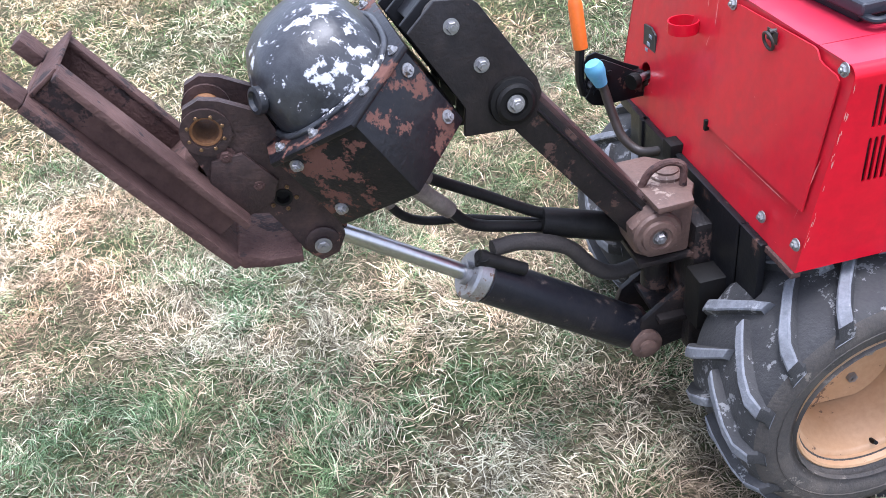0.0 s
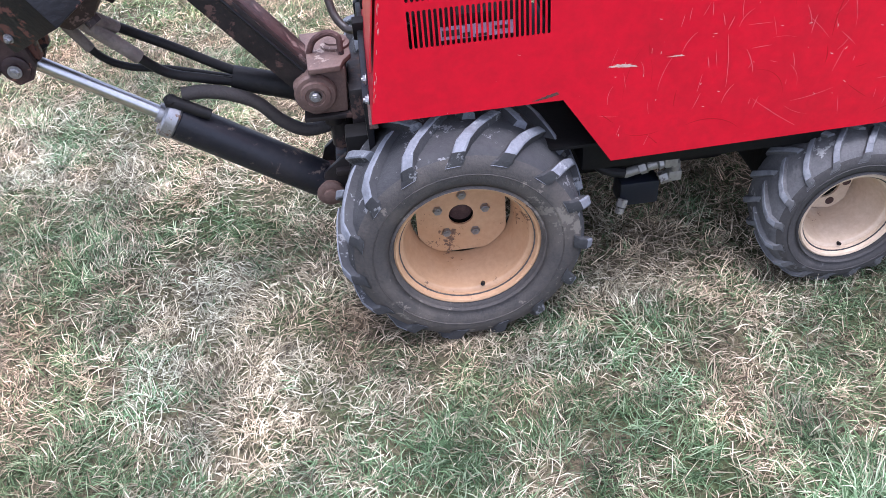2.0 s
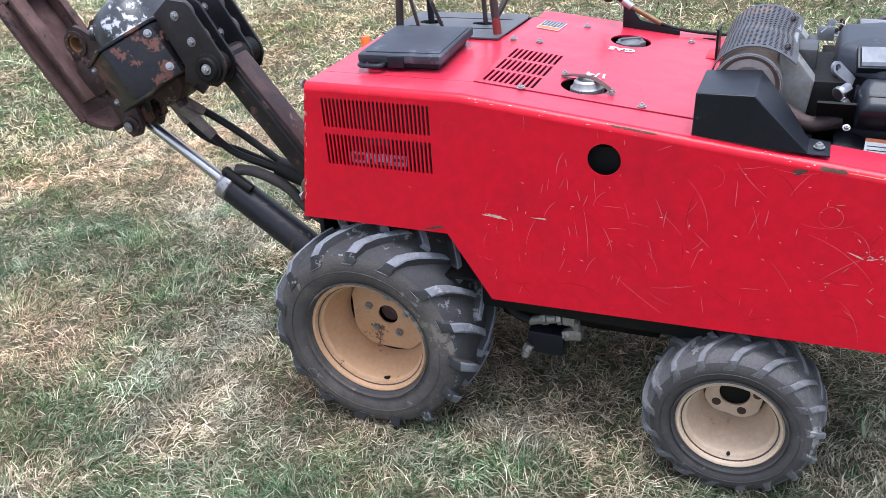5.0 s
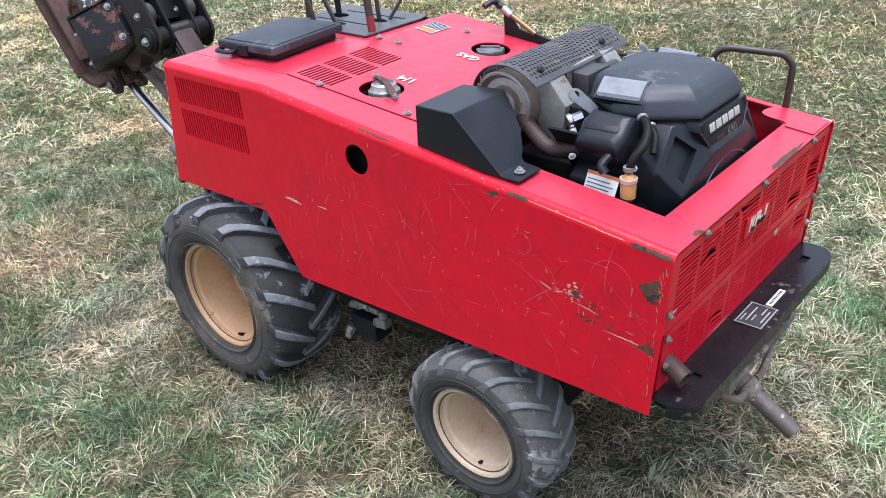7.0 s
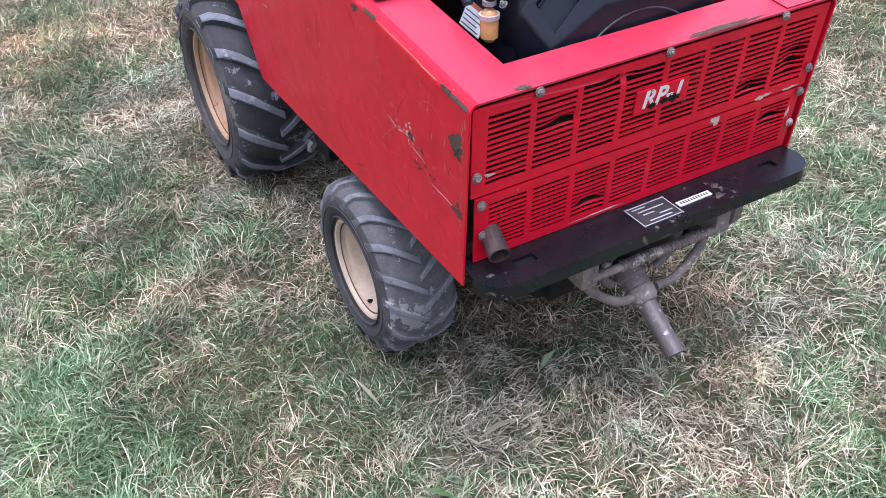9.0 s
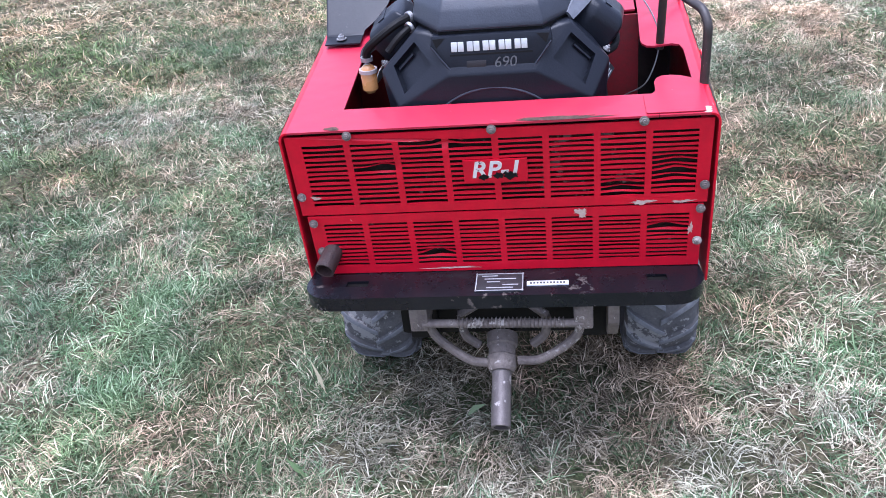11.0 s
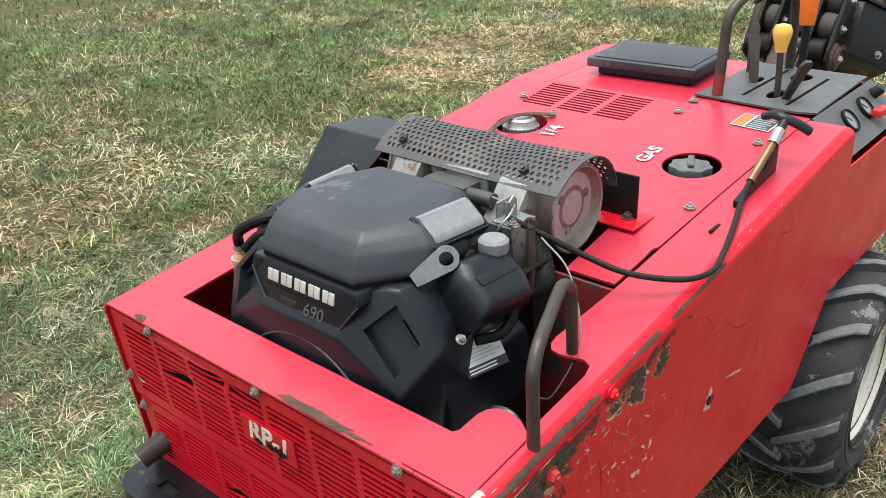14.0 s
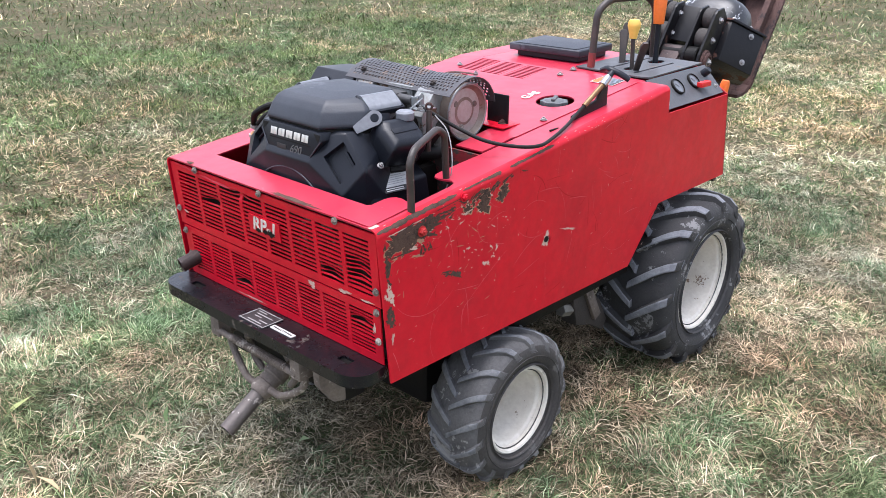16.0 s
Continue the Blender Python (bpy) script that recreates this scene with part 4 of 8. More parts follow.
for (va, ya), (vb, yb) in (((-0.368, -0.138), (-0.228, -0.217)), ((-0.228, -0.217), (-0.108, -0.125))):
    n2 = Vector((yb - ya, -(vb - va), 0)).normalized()
    for s, u in ((0.16, 1.203), (0.16, 1.097)) if va < -0.3 else ((0.87, 1.198), (0.87, 1.094)):
        for mir in (1, -1):
            w_ = 0.36 if mir < 0 and va > -0.3 else s
            p = Vector((va + (vb - va) * w_, mir * (ya + (yb - ya) * w_), u))
            nn = Vector((n2.x, mir * n2.y, 0))
            part("bolt", hexbolt(bmesh.new(), BOX @ p, BOX.to_3x3() @ nn, 0.0082, 0.009), M_STEEL, vib)

# isolator housing: three plates with rubber drums between them
OUTL = [(-0.701, 0.990), (-0.653, 1.031), (-0.597, 1.024), (-0.585, 1.014), (-0.500, 0.876), (-0.494, 0.850), (-0.506, 0.813), (-0.529, 0.795), (-0.633, 0.804), (-0.625, 0.852)]
iso = empty("isolator_housing", parent=plow, label="black plate housing with rubber drums")
for y in (-0.144, -0.094, 0.004, 0.064):
    part("side_plate", prism(bmesh.new(), OUTL, "y", y - 0.005, y + 0.005, 0.002), M_BEAM if y < -0.12 else M_BLACK, iso)
PINS = [(-0.632, 0.988), (-0.591, 0.918), (-0.546, 0.847)]
for x, z in PINS[:2]:
    for y0, y1 in ((-0.138, -0.100), (0.010, 0.058)):
        bm = bmesh.new()
        m, n = along((x, y0, z), (x, y1, z))
        lathe(bm, [(0, 0), (0.030, 0), (0.038, 0.007), (0.040, n / 2), (0.038, n - 0.007), (0.030, n), (0, n)], m, 28)
        part("rubber_drum", bm, M_RUBBER_DARK, iso)
    for y, s in ((-0.149, -1), (-0.001, -1), (0.069, 1), (-0.089, 1)):
        part("bolt", hexbolt(bmesh.new(), (x, y, z), (0, s, 0), 0.0095, 0.010), M_STEEL, iso)
bm = bmesh.new()
prism(bm, [(-0.683, 0.990), (-0.648, 1.019), (-0.573, 0.899), (-0.605, 0.879)], "y", -0.0885, -0.0015, 0.003)
part("mount_block", bm, M_BLACK, iso)
x, z = PINS[2]
for y, s in ((-0.149, -1), (0.069, 1)):
    bm = bmesh.new()
    m, n = along((x, y - s * 0.004, z), (x, y + s * 0.028, z))
    lathe(bm, [(0, 0), (0.040, 0), (0.042, 0.006), (0.040, 0.013), (0.033, 0.015), (0.033, 0.020), (0.028, 0.024), (0.020, 0.024), (0.018, 0.020), (0, 0.020)], m, 32)
    part("pivot_boss", bm, M_DARK if s < 0 else M_RUST, iso)
    part("bolt", hexbolt(bmesh.new(), (x, y + s * 0.016, z), (0, s, 0), 0.011, 0.011), M_BOLT, iso)
part("pivot_pin", rod(bmesh.new(), (x, -0.148, z), (x, 0.068, z), 0.022), M_DARK, iso)

# boom: box beam with a ridge along its flank
B0, B1 = Vector((-0.546, 0, 0.847)), Vector((-0.274, 0, 0.493))
bd = (B1 - B0).normalized()
bn = Vector((-bd.z, 0, bd.x)) * -1
if bn.z < 0:
    bn = -bn


def beam(bm, y0, y1, up, dn, s0=-0.02, s1=None, bev=0.006):
    L = (B1 - B0).length
    s1 = L + 0.02 if s1 is None else s1
    c = [B0 + bd * s0 + bn * up, B0 + bd * s1 + bn * up, B0 + bd * s1 - bn * dn, B0 + bd * s0 - bn * dn]
    return prism(bm, [(p.x, p.z) for p in c], "y", y0, y1, bev)


boom = part("boom", beam(bmesh.new(), -0.081, -0.007, 0.035, 0.040), M_BOOM, plow, "box-section boom with rusty top and black flanks")
part("flank_plate", beam(bmesh.new(), -0.0875, -0.0815, 0.026, 0.040, bev=0.002), M_BEAM, boom)
part("flank_plate", beam(bmesh.new(), -0.0065, -0.001, 0.026, 0.040, bev=0.002), M_BEAM, boom)
bm = bmesh.new()
a, b = B0 + bd * 0.05 + bn * 0.012, B1 - bd * 0.03 + bn * 0.012
tube(bm, [(a.x, -0.0885, a.z), (b.x, -0.0885, b.z)], 0.004, 8)
part("weld_ridge", bm, M_BLACK, boom)
part("boom_knuckle", rod(bmesh.new(), (-0.546, -0.137, 0.847), (-0.546, 0.057, 0.847), 0.036, bev=0.004), M_DARK, boom)

# swing casting that carries boom and cylinder
cast = part("swing_casting", prism(bmesh.new(), [(-0.315, 0.455), (-0.285, 0.438), (-0.205, 0.438), (-0.198, 0.551), (-0.275, 0.551), (-0.325, 0.515)], "y", -0.118, 0.03, 0.010), M_RUST_LIGHT, plow, "worn brown swing casting with lubrication hoop")
bm = bmesh.new()
prism(bm, [(-0.305, 0.050), (-0.286, -0.059), (-0.281, -0.140), (-0.208, -0.136), (-0.201, -0.110), (-0.183, -0.080), (-0.190, 0.013), (-0.228, 0.052)], "z", 0.553, 0.567, 0.004)
part("top_plate", bm, M_RUST_LIGHT, cast)
bm = bmesh.new()
lathe(bm, [(0, 0), (0.034, 0), (0.034, 0.006), (0.024, 0.010), (0.024, 0.014), (0.016, 0.018), (0, 0.018)], pose(-0.218, -0.031, 0.567), 28)
part("pivot_cap", bm, M_RUST_LIGHT, cast)
bm = bmesh.new()
tube(bm, round_path([(-0.279, -0.053, 0.565), (-0.265, -0.056, 0.598), (-0.232, -0.064, 0.617), (-0.204, -0.076, 0.612), (-0.205, -0.079, 0.565)], 0.02), 0.0075, 10)
part("hoop", bm, M_RUST, cast)
for y, s in ((-0.116, -1), (0.032, 1)):
    bm = bmesh.new()
    m, n = along((-0.274, y, 0.497), (-0.274, y + s * 0.03, 0.497))
    lathe(bm, [(0, 0), (0.047, 0), (0.049, 0.008), (0.045, 0.014), (0.036, 0.015), (0.034, 0.022), (0.024, 0.024), (0.022, 0.020), (0, 0.020)], m, 32)
    part("pin_boss", bm, M_RUST_LIGHT, cast)
    part("bolt", hexbolt(bmesh.new(), (-0.274, y + s * 0.018, 0.497), (0, s, 0), 0.011, 0.011), M_STEEL, cast)
bm = bmesh.new()
box(bm, -0.31, -0.190, -0.126, 0.03, 0.425, 0.437, 0.003)
rod(bm, (-0.245, -0.06, 0.385), (-0.245, -0.06, 0.43), 0.026, 0.032)
rod(bm, (-0.232, -0.025, 0.30), (-0.232, -0.025, 0.43), 0.030, 0.03)
part("lower_yoke", bm, M_BEAM, cast)
bm = bmesh.new()
prism(bm, [(-0.31, 0.20), (-0.27, 0.175), (-0.16, 0.20), (-0.14, 0.33), (-0.20, 0.335), (-0.29, 0.262)], "y", -0.100, -0.086, 0.003)
prism(bm, [(-0.31, 0.20), (-0.27, 0.175), (-0.16, 0.20), (-0.14, 0.33), (-0.20, 0.335), (-0.29, 0.262)], "y", 0.016, 0.030, 0.003)
box(bm, -0.26, -0.14, -0.12, 0.05, 0.262, 0.276, 0.003)
part("cylinder_mount", bm, M_BEAM, cast)
bm = bmesh.new()
m, n = along((-0.283, -0.100, 0.207), (-0.283, -0.128, 0.207))
lathe(bm, [(0, 0), (0.034, 0), (0.034, 0.012), (0.028, 0.016), (0.018, 0.016), (0.018, 0.026), (0.012, 0.028), (0, 0.028)], m, 28)
part("cylinder_pin", bm, M_RUST_LIGHT, cast)
bm = bmesh.new()
box(bm, -0.20, -0.13, -0.13, 0.06, 0.18, 0.50, 0.01)
part("swing_post", bm, M_BEAM, plow)

# lift cylinder
C0, C1 = Vector((-0.283, -0.060, 0.207)), Vector((-0.895, -0.069, 0.643))
cd = (C1 - C0).normalized()
cyl = empty("lift_cylinder", parent=plow, label="black hydraulic cylinder with chromed rod")
bm = rod(bmesh.new(), C0 + cd * 0.02, C0 + cd * 0.405, 0.047, seg=36, bev=0.006)
part("barrel", bm, M_BARREL, cyl)
bm = rod(bmesh.new(), C0 + cd * 0.402, C0 + cd * 0.438, 0.050, seg=36, bev=0.005)
rod(bm, C0 + cd * 0.436, C0 + cd * 0.450, 0.024, seg=24)
part("gland", bm, M_STEEL, cyl)
part("piston_rod", rod(bmesh.new(), C0 + cd * 0.44, C1 + cd * 0.0, 0.0165, seg=24), M_CHROME, cyl)
bm = bmesh.new()
rod(bm, C0 + Vector((0, -0.025, 0)), C0 + Vector((0, 0.05, 0)), 0.036, bev=0.004)
part("end_eye", bm, M_RUST, cyl)
bm = bmesh.new()
cn = Vector((0, -0.25, 0.95)).normalized()
rod(bm, C0 + cd * 0.40 + cn * 0.035, C0 + cd * 0.40 + cn * 0.07, 0.016)
rod(bm, C0 + cd * 0.41 + cn * 0.062, C0 + cd * 0.30 + cn * 0.074, 0.015, 0.013)
part("port_fitting", bm, M_HOSE, cyl)

# foot plates carrying the blade
FOOT = [(-1.066, 0.910), (-1.056, 0.937), (-1.030, 0.948), (-1.000, 0.940), (-0.936, 0.905), (-0.900, 0.800), (-0.862, 0.700), (-0.852, 0.655), (-0.868, 0.622), (-0.900, 0.612), (-0.925, 0.640), (-0.943, 0.682), (-0.969, 0.727), (-1.003, 0.735), (-1.045, 0.800), (-1.052, 0.830), (-1.066, 0.868)]
foot = empty("foot_bracket", parent=plow, label="rusty twin-plate bracket with pin holes")
for y in (-0.132, -0.035):
    bm = bmesh.new()
    sheet(bm, FOOT, [circle2(-1.031, 0.895, 0.026, 24), circle2(-0.940, 0.752, 0.016, 18)], lambda p, q: Vector((p, y, q)))
    part("foot_plate", bm, M_FOOT, foot, solid=0.016, offset=0.0)
    bm = bmesh.new()
    lathe(bm, [(0.026, 0), (0.040, 0), (0.040, 0.006), (0.026, 0.006)], pose(-1.031, y - 0.008, 0.895, 90, 0, 0), 24, True)
    part("eye_ring", bm, M_FOOT, foot)
bm = bmesh.new()
lathe(bm, [(0.021, 0), (0.0255, 0), (0.0255, 0.016), (0.021, 0.016)], pose(-1.031, -0.124, 0.895, 90, 0, 0), 24, True)
lathe(bm, [(0.0225, 0), (0.0252, 0), (0.0252, -0.100), (0.0225, -0.100)], pose(-1.031, -0.124, 0.895, 90, 0, 0), 24, True)
part("eye_bush", bm, M_ORANGE_RUST, foot, "orange rusted bush")
for x, z in ((-1.011, 0.848), (-0.972, 0.787)):
    part("bolt", hexbolt(bmesh.new(), (x, -0.141, z), (0, -1, 0), 0.011, 0.010), M_RUST, foot)
bm = bmesh.new()
prism(bm, [(-1.035, 0.845), (-0.985, 0.850), (-0.940, 0.790), (-0.955, 0.755), (-1.0, 0.735), (-1.05, 0.800)], "y", -0.150, -0.1405, 0.002)
part("cheek_plate", bm, M_FOOT, foot)
for y, s in ((-0.140, -1), (-0.027, 1)):
    bm = bmesh.new()
    m, n = along((-0.893, y, 0.652), (-0.893, y + s * 0.016, 0.652))
    lathe(bm, [(0, 0), (0.030, 0), (0.030, 0.006), (0.026, 0.008), (0.014, 0.008), (0.013, 0.016), (0, 0.016)], m, 28)
    part("pin_head", bm, M_FOOT, foot)
    part("pin_bolt", hexbolt(bmesh.new(), (-0.893, y + s * 0.016, 0.652), (0, s, 0), 0.011, 0.007), M_STEEL, foot)
# worn bush with its screws in the lower hole
bm = bmesh.new()
lathe(bm, [(0.0115, 0), (0.0158, 0), (0.0158, 0.020), (0.0115, 0.020)], pose(-0.940, -0.122, 0.752, 90, 0, 0), 20, True)
lathe(bm, [(0, 0.001), (0.0114, 0.001), (0.0114, 0.004), (0, 0.004)], pose(-0.940, -0.122, 0.752, 90, 0, 0), 20)
part("lower_bush", bm, M_DARK, foot)
for k in range(5):
    a = 1.1 + 2 * math.pi * k / 5
    part("bush_screw", hexbolt(bmesh.new(), (-0.940 + 0.0215 * math.cos(a), -0.1405, 0.752 + 0.0215 * math.sin(a)), (0, -1, 0), 0.0042, 0.004, False), M_BRASS, foot)
for k in range(8):
    a = 0.3 + 2 * math.pi * k / 8
    part("bush_screw", hexbolt(bmesh.new(), (-1.031 + 0.029 * math.cos(a), -0.1465, 0.895 + 0.029 * math.sin(a)), (0, -1, 0), 0.0034, 0.003, False), M_BRASS, foot)
part("rod_pin", rod(bmesh.new(), (-0.893, -0.14, 0.652), (-0.893, -0.026, 0.652), 0.014), M_STEEL, foot)
bm = bmesh.new()
for y in (-0.118, -0.052):
    prism(bm, [(-0.945, 0.900), (-0.905, 0.875), (-0.85, 0.730), (-0.845, 0.655), (-0.875, 0.64), (-0.90, 0.70), (-0.95, 0.84)], "y", y, y + 0.03, 0.004)
part("tongue", bm, M_BLACK_CHIP, foot)

# blade holder: long H-shaped rail of two flanges and a web, running up and away
RA, RB = Vector((-1.042, 0, 0.672)), Vector((-1.042 - 0.555, 0, 0.672 + 0.832))
rd_ = (RB - RA).normalized()
rn = Vector((rd_.z, 0, -rd_.x))      # towards the machine, upwards


def rail(s0, s1, n0, n1, y0, y1, bev=0.003):
    c = [RA + rd_ * s0 + rn * n0, RA + rd_ * s1 + rn * n0, RA + rd_ * s1 + rn * n1, RA + rd_ * s0 + rn * n1]
    return prism(bmesh.new(), [(p.x, p.z) for p in c], "y", y0, y1, bev)


blade = empty("blade_holder", parent=plow, label="brown rusted steel blade holder rail")
part("sole_plate", rail(-0.008, 0.402, -0.006, 0.010, -0.190, 0.040), M_RUST, blade)
part("sole_tip", rail(0.4025, 0.47, -0.006, 0.010, -0.190, -0.140), M_RUST, blade)
part("sole_tip", rail(0.4025, 0.447, -0.006, 0.016, -0.026, 0.022), M_RUST, blade)
part("flange", rail(0.04, 0.395, 0.0105, 0.062, -0.152, -0.138), M_RUST, blade)
part("flange", rail(0.08, 0.394, 0.0105, 0.052, -0.012, 0.004), M_RUST, blade)
part("flange_lip", rail(0.03, 0.397, 0.060, 0.073, -0.184, -0.136), M_RUST, blade)
part("flange_lip", rail(0.08, 0.396, 0.052, 0.062, -0.016, 0.010), M_RUST, blade)
part("cross_web", rail(0.3945, 0.401, 0.0105, 0.070, -0.158, 0.004), M_RUST, blade)
part("cross_web", rail(0.13, 0.16, 0.0105, 0.06, -0.15, 0.0), M_RUST, blade)
bm = bmesh.new()
prism(bm, [(-1.048, 0.672), (-1.030, 0.682), (-0.985, 0.660), (-0.930, 0.656), (-0.930, 0.642), (-0.985, 0.645), (-1.030, 0.654)], "y", -0.178, 0.036, 0.002)
part("heel_plate", bm, M_RUST, blade)

# mounts turned askew, foot and blade shifted, to fit the camera's view
iso.matrix_basis = Matrix.Translation((-0.60, -0.145, 0.90)) @ Matrix.Rotation(radians(4.5), 4, "Z") @ Matrix.Rotation(radians(-4.5), 4, "X") @ Matrix.Translation((0.60, 0.145, -0.90))
for head in (foot, blade):
    head.location = (-0.002, 0.016, -0.009)

# hydraulic hoses between arm and machine
hoses = empty("hose_bundle", parent=plow, label="black hydraulic hoses with steel ends")
for pts, r in (([(-0.735, -0.09, 0.735), (-0.672, -0.02, 0.655), (-0.586, 0.0, 0.592), (-0.47, 0.0, 0.520), (-0.36, -0.01, 0.480), (-0.24, 0.0, 0.42), (-0.14, 0.02, 0.40)], 0.0115),
               ([(-0.75, -0.08, 0.72), (-0.672, -0.06, 0.625), (-0.613, -0.03, 0.548), (-0.53, -0.02, 0.515), (-0.465, -0.01, 0.492), (-0.35, -0.01, 0.460), (-0.22, 0.0, 0.41)], 0.0115),
               ([(-0.79, -0.05, 0.70), (-0.752, -0.02, 0.605), (-0.70, 0.0, 0.558), (-0.613, 0.01, 0.535), (-0.465, 0.01, 0.490), (-0.33, 0.01, 0.45), (-0.2, 0.02, 0.40)], 0.009),
               ([(-0.585, -0.065, 0.505), (-0.53, -0.055, 0.500), (-0.47, -0.05, 0.480), (-0.42, -0.04, 0.445), (-0.375, -0.03, 0.385), (-0.32, -0.02, 0.345), (-0.24, 0.0, 0.345), (-0.15, 0.02, 0.36)], 0.0165)):
    part("hose", tube(bmesh.new(), smooth_path(pts), r, 12), M_HOSE if r < 0.016 else M_HOSE_DUSTY, hoses)
part("hose_sleeve", tube(bmesh.new(), smooth_path([(-0.47, -0.005, 0.502), (-0.38, -0.01, 0.476), (-0.30, -0.01, 0.448), (-0.19, 0.0, 0.41)]), 0.030, 14), M_HOSE, hoses)
for p, q, r in (((-0.735, -0.09, 0.735), (-0.690, -0.035, 0.672), 0.015), ((-0.75, -0.08, 0.72), (-0.655, -0.052, 0.602), 0.016), ((-0.79, -0.05, 0.70), (-0.762, -0.03, 0.628), 0.012)):
    part("hose_end", rod(bmesh.new(), p, q, r * 1.1, r, 12), M_DIRT, hoses)
bm = bmesh.new()
prism(bm, [(-0.80, 0.80), (-0.69, 0.83), (-0.675, 0.775), (-0.70, 0.735), (-0.755, 0.705), (-0.80, 0.73)], "y", -0.12, -0.02, 0.014)
rod(bm, (-0.745, -0.075, 0.75), (-0.715, -0.085, 0.705), 0.020, 0.018, 6)
rod(bm, (-0.715, -0.03, 0.77), (-0.675, -0.02, 0.735), 0.018, 0.016, 6)
rod(bm, (-0.68, -0.07, 0.80), (-0.655, -0.075, 0.785), 0.026, 0.024, 18, 0.003)
part("hydraulic_motor", bm, M_BOOM, hoses, "dirty hydraulic motor under the gearbox")

# ---- engine in the open bay ----
engine = empty("engine", parent=plow, label="black V-twin petrol engine with grey emblem bar")


def loft(bm, loops):
    """Skin between closed loops with the same number of points, capped at both ends."""
    t = bmesh.new()
    rings = [[t.verts.new(p) for p in lp] for lp in loops]
    n = len(loops[0])
    for a, b in zip(rings, rings[1:]):
        for k in range(n):
            t.faces.new((a[k], a[(k + 1) % n], b[(k + 1) % n], b[k]))
    t.faces.new(rings[0][::-1])
    t.faces.new(rings[-1])
    bmesh.ops.recalc_face_normals(t, faces=t.faces)
    return merge(bm, t)


def cover_loop(z, x0, x1, hw, ch, fx):
    """Eight-cornered outline of the air-cleaner cover."""
    return [(x1, -hw + fx, z), (x1, hw - fx, z), (x1 - ch, hw, z), (x0 + ch, hw, z), (x0, hw - fx, z), (x0, -hw + fx, z), (x0 + ch, -hw, z), (x1 - ch, -hw, z)]


t = bmesh.new()
loft(t, [cover_loop(0.912, 1.035, 1.282, 0.148, 0.085, 0.056), cover_loop(0.920, 1.034, 1.282, 0.149, 0.085, 0.056), cover_loop(0.947, 1.038, 1.270, 0.143, 0.082, 0.056), cover_loop(0.962, 1.043, 1.258, 0.126, 0.077, 0.042), cover_loop(0.971, 1.052, 1.243, 0.104, 0.070, 0.026), cover_loop(0.976, 1.10, 1.19, 0.06, 0.04, 0.02)])
bevelled(t, [e for e in t.edges], 0.004, 2)
part("air_cleaner_cover", t, M_PLASTIC_MAT, engine, "matt black air cleaner cover", angle=35)
# dark joint and lower rim of the cover
t = bmesh.new()
loft(t, [cover_loop(0.896, 1.04, 1.278, 0.144, 0.085, 0.052), cover_loop(0.9115, 1.04, 1.278, 0.144, 0.085, 0.052)])
part("cover_joint", t, M_DARK, engine)
M_LATCH = surf("dull_silver_latch", (0.21, 0.22, 0.24), (0.13, 0.14, 0.16), rough=0.55, metal=0.0, spec=0.3, scale=30, bump=0.05)
for s in (-1, 1):
    m = pose(1.128, s * 0.126, 0.958, s * -36, 0, s * -5)
    bm = bmesh.new()
    ridge = [(-0.025, -0.010), (-0.024, 0.002), (-0.020, 0.0052)] + [(-0.018 + 0.0026 * k, 0.0068 - (0.0007 if k % 2 else 0)) for k in range(14)] + [(0.020, 0.0052), (0.024, 0.002), (0.025, -0.010)]
    prism(bm, ridge, "x", -0.046, 0.046, 0, m)
    part("cover_latch", bm, M_LATCH, engine, "silver grip latch")
    bm = bmesh.new()
    for x0, x1, y0, y1 in ((-0.053, -0.0475, -0.027, 0.029), (0.0475, 0.053, -0.027, 0.029), (-0.053, 0.053, 0.0262, 0.030)):
        box(bm, x0, x1, y0 if s > 0 else -y1, y1 if s > 0 else -y0, -0.016, 0.002, 0.002, m)
    part("latch_bed", bm, M_PLASTIC, engine)

# fan shroud: faceted cowl with a slanting window facet on each shoulder
SN = {s: Vector((0.84, s * 0.34, 0.42)).normalized() for s in (-1, 1)}


def facet(s, p, lift):
    """Carry a point on to the shoulder facet of side s, lifted off it."""
    p, o = Vector((p[0], s * p[1], p[2])), Vector((1.272, s * 0.147, 0.851))
    return p - SN[s] * ((p - o).dot(SN[s]) - lift)


FR = [(1.235, 0.135, 0.902), (1.232, 0.200, 0.828), (1.285, 0.172, 0.775), (1.297, 0.075, 0.836)]
WIN = [(1.255, 0.141, 0.890), (1.251, 0.180, 0.845), (1.292, 0.165, 0.806), (1.290, 0.110, 0.858)]
t = bmesh.new()
for s in (-1, 1):
    for p in FR:
        t.verts.new(facet(s, p, 0.0))
    for p in ((1.264, 0.098, 0.900), (1.18, 0.135, 0.902), (1.08, 0.130, 0.898), (1.08, 0.165, 0.80), (1.19, 0.175, 0.80), (1.292, 0.140, 0.715), (1.235, 0.195, 0.68), (1.10, 0.20, 0.66), (1.285, 0.13, 0.55), (1.10, 0.16, 0.50), (1.27, 0.1, 0.50)):
        t.verts.new((p[0], s * p[1], p[2]))
bmesh.ops.convex_hull(t, input=t.verts[:])
bmesh.ops.dissolve_limit(t, angle_limit=0.03, verts=t.verts[:], edges=t.edges[:])
bevelled(t, t.edges[:], 0.004, 2)
t.normal_update()
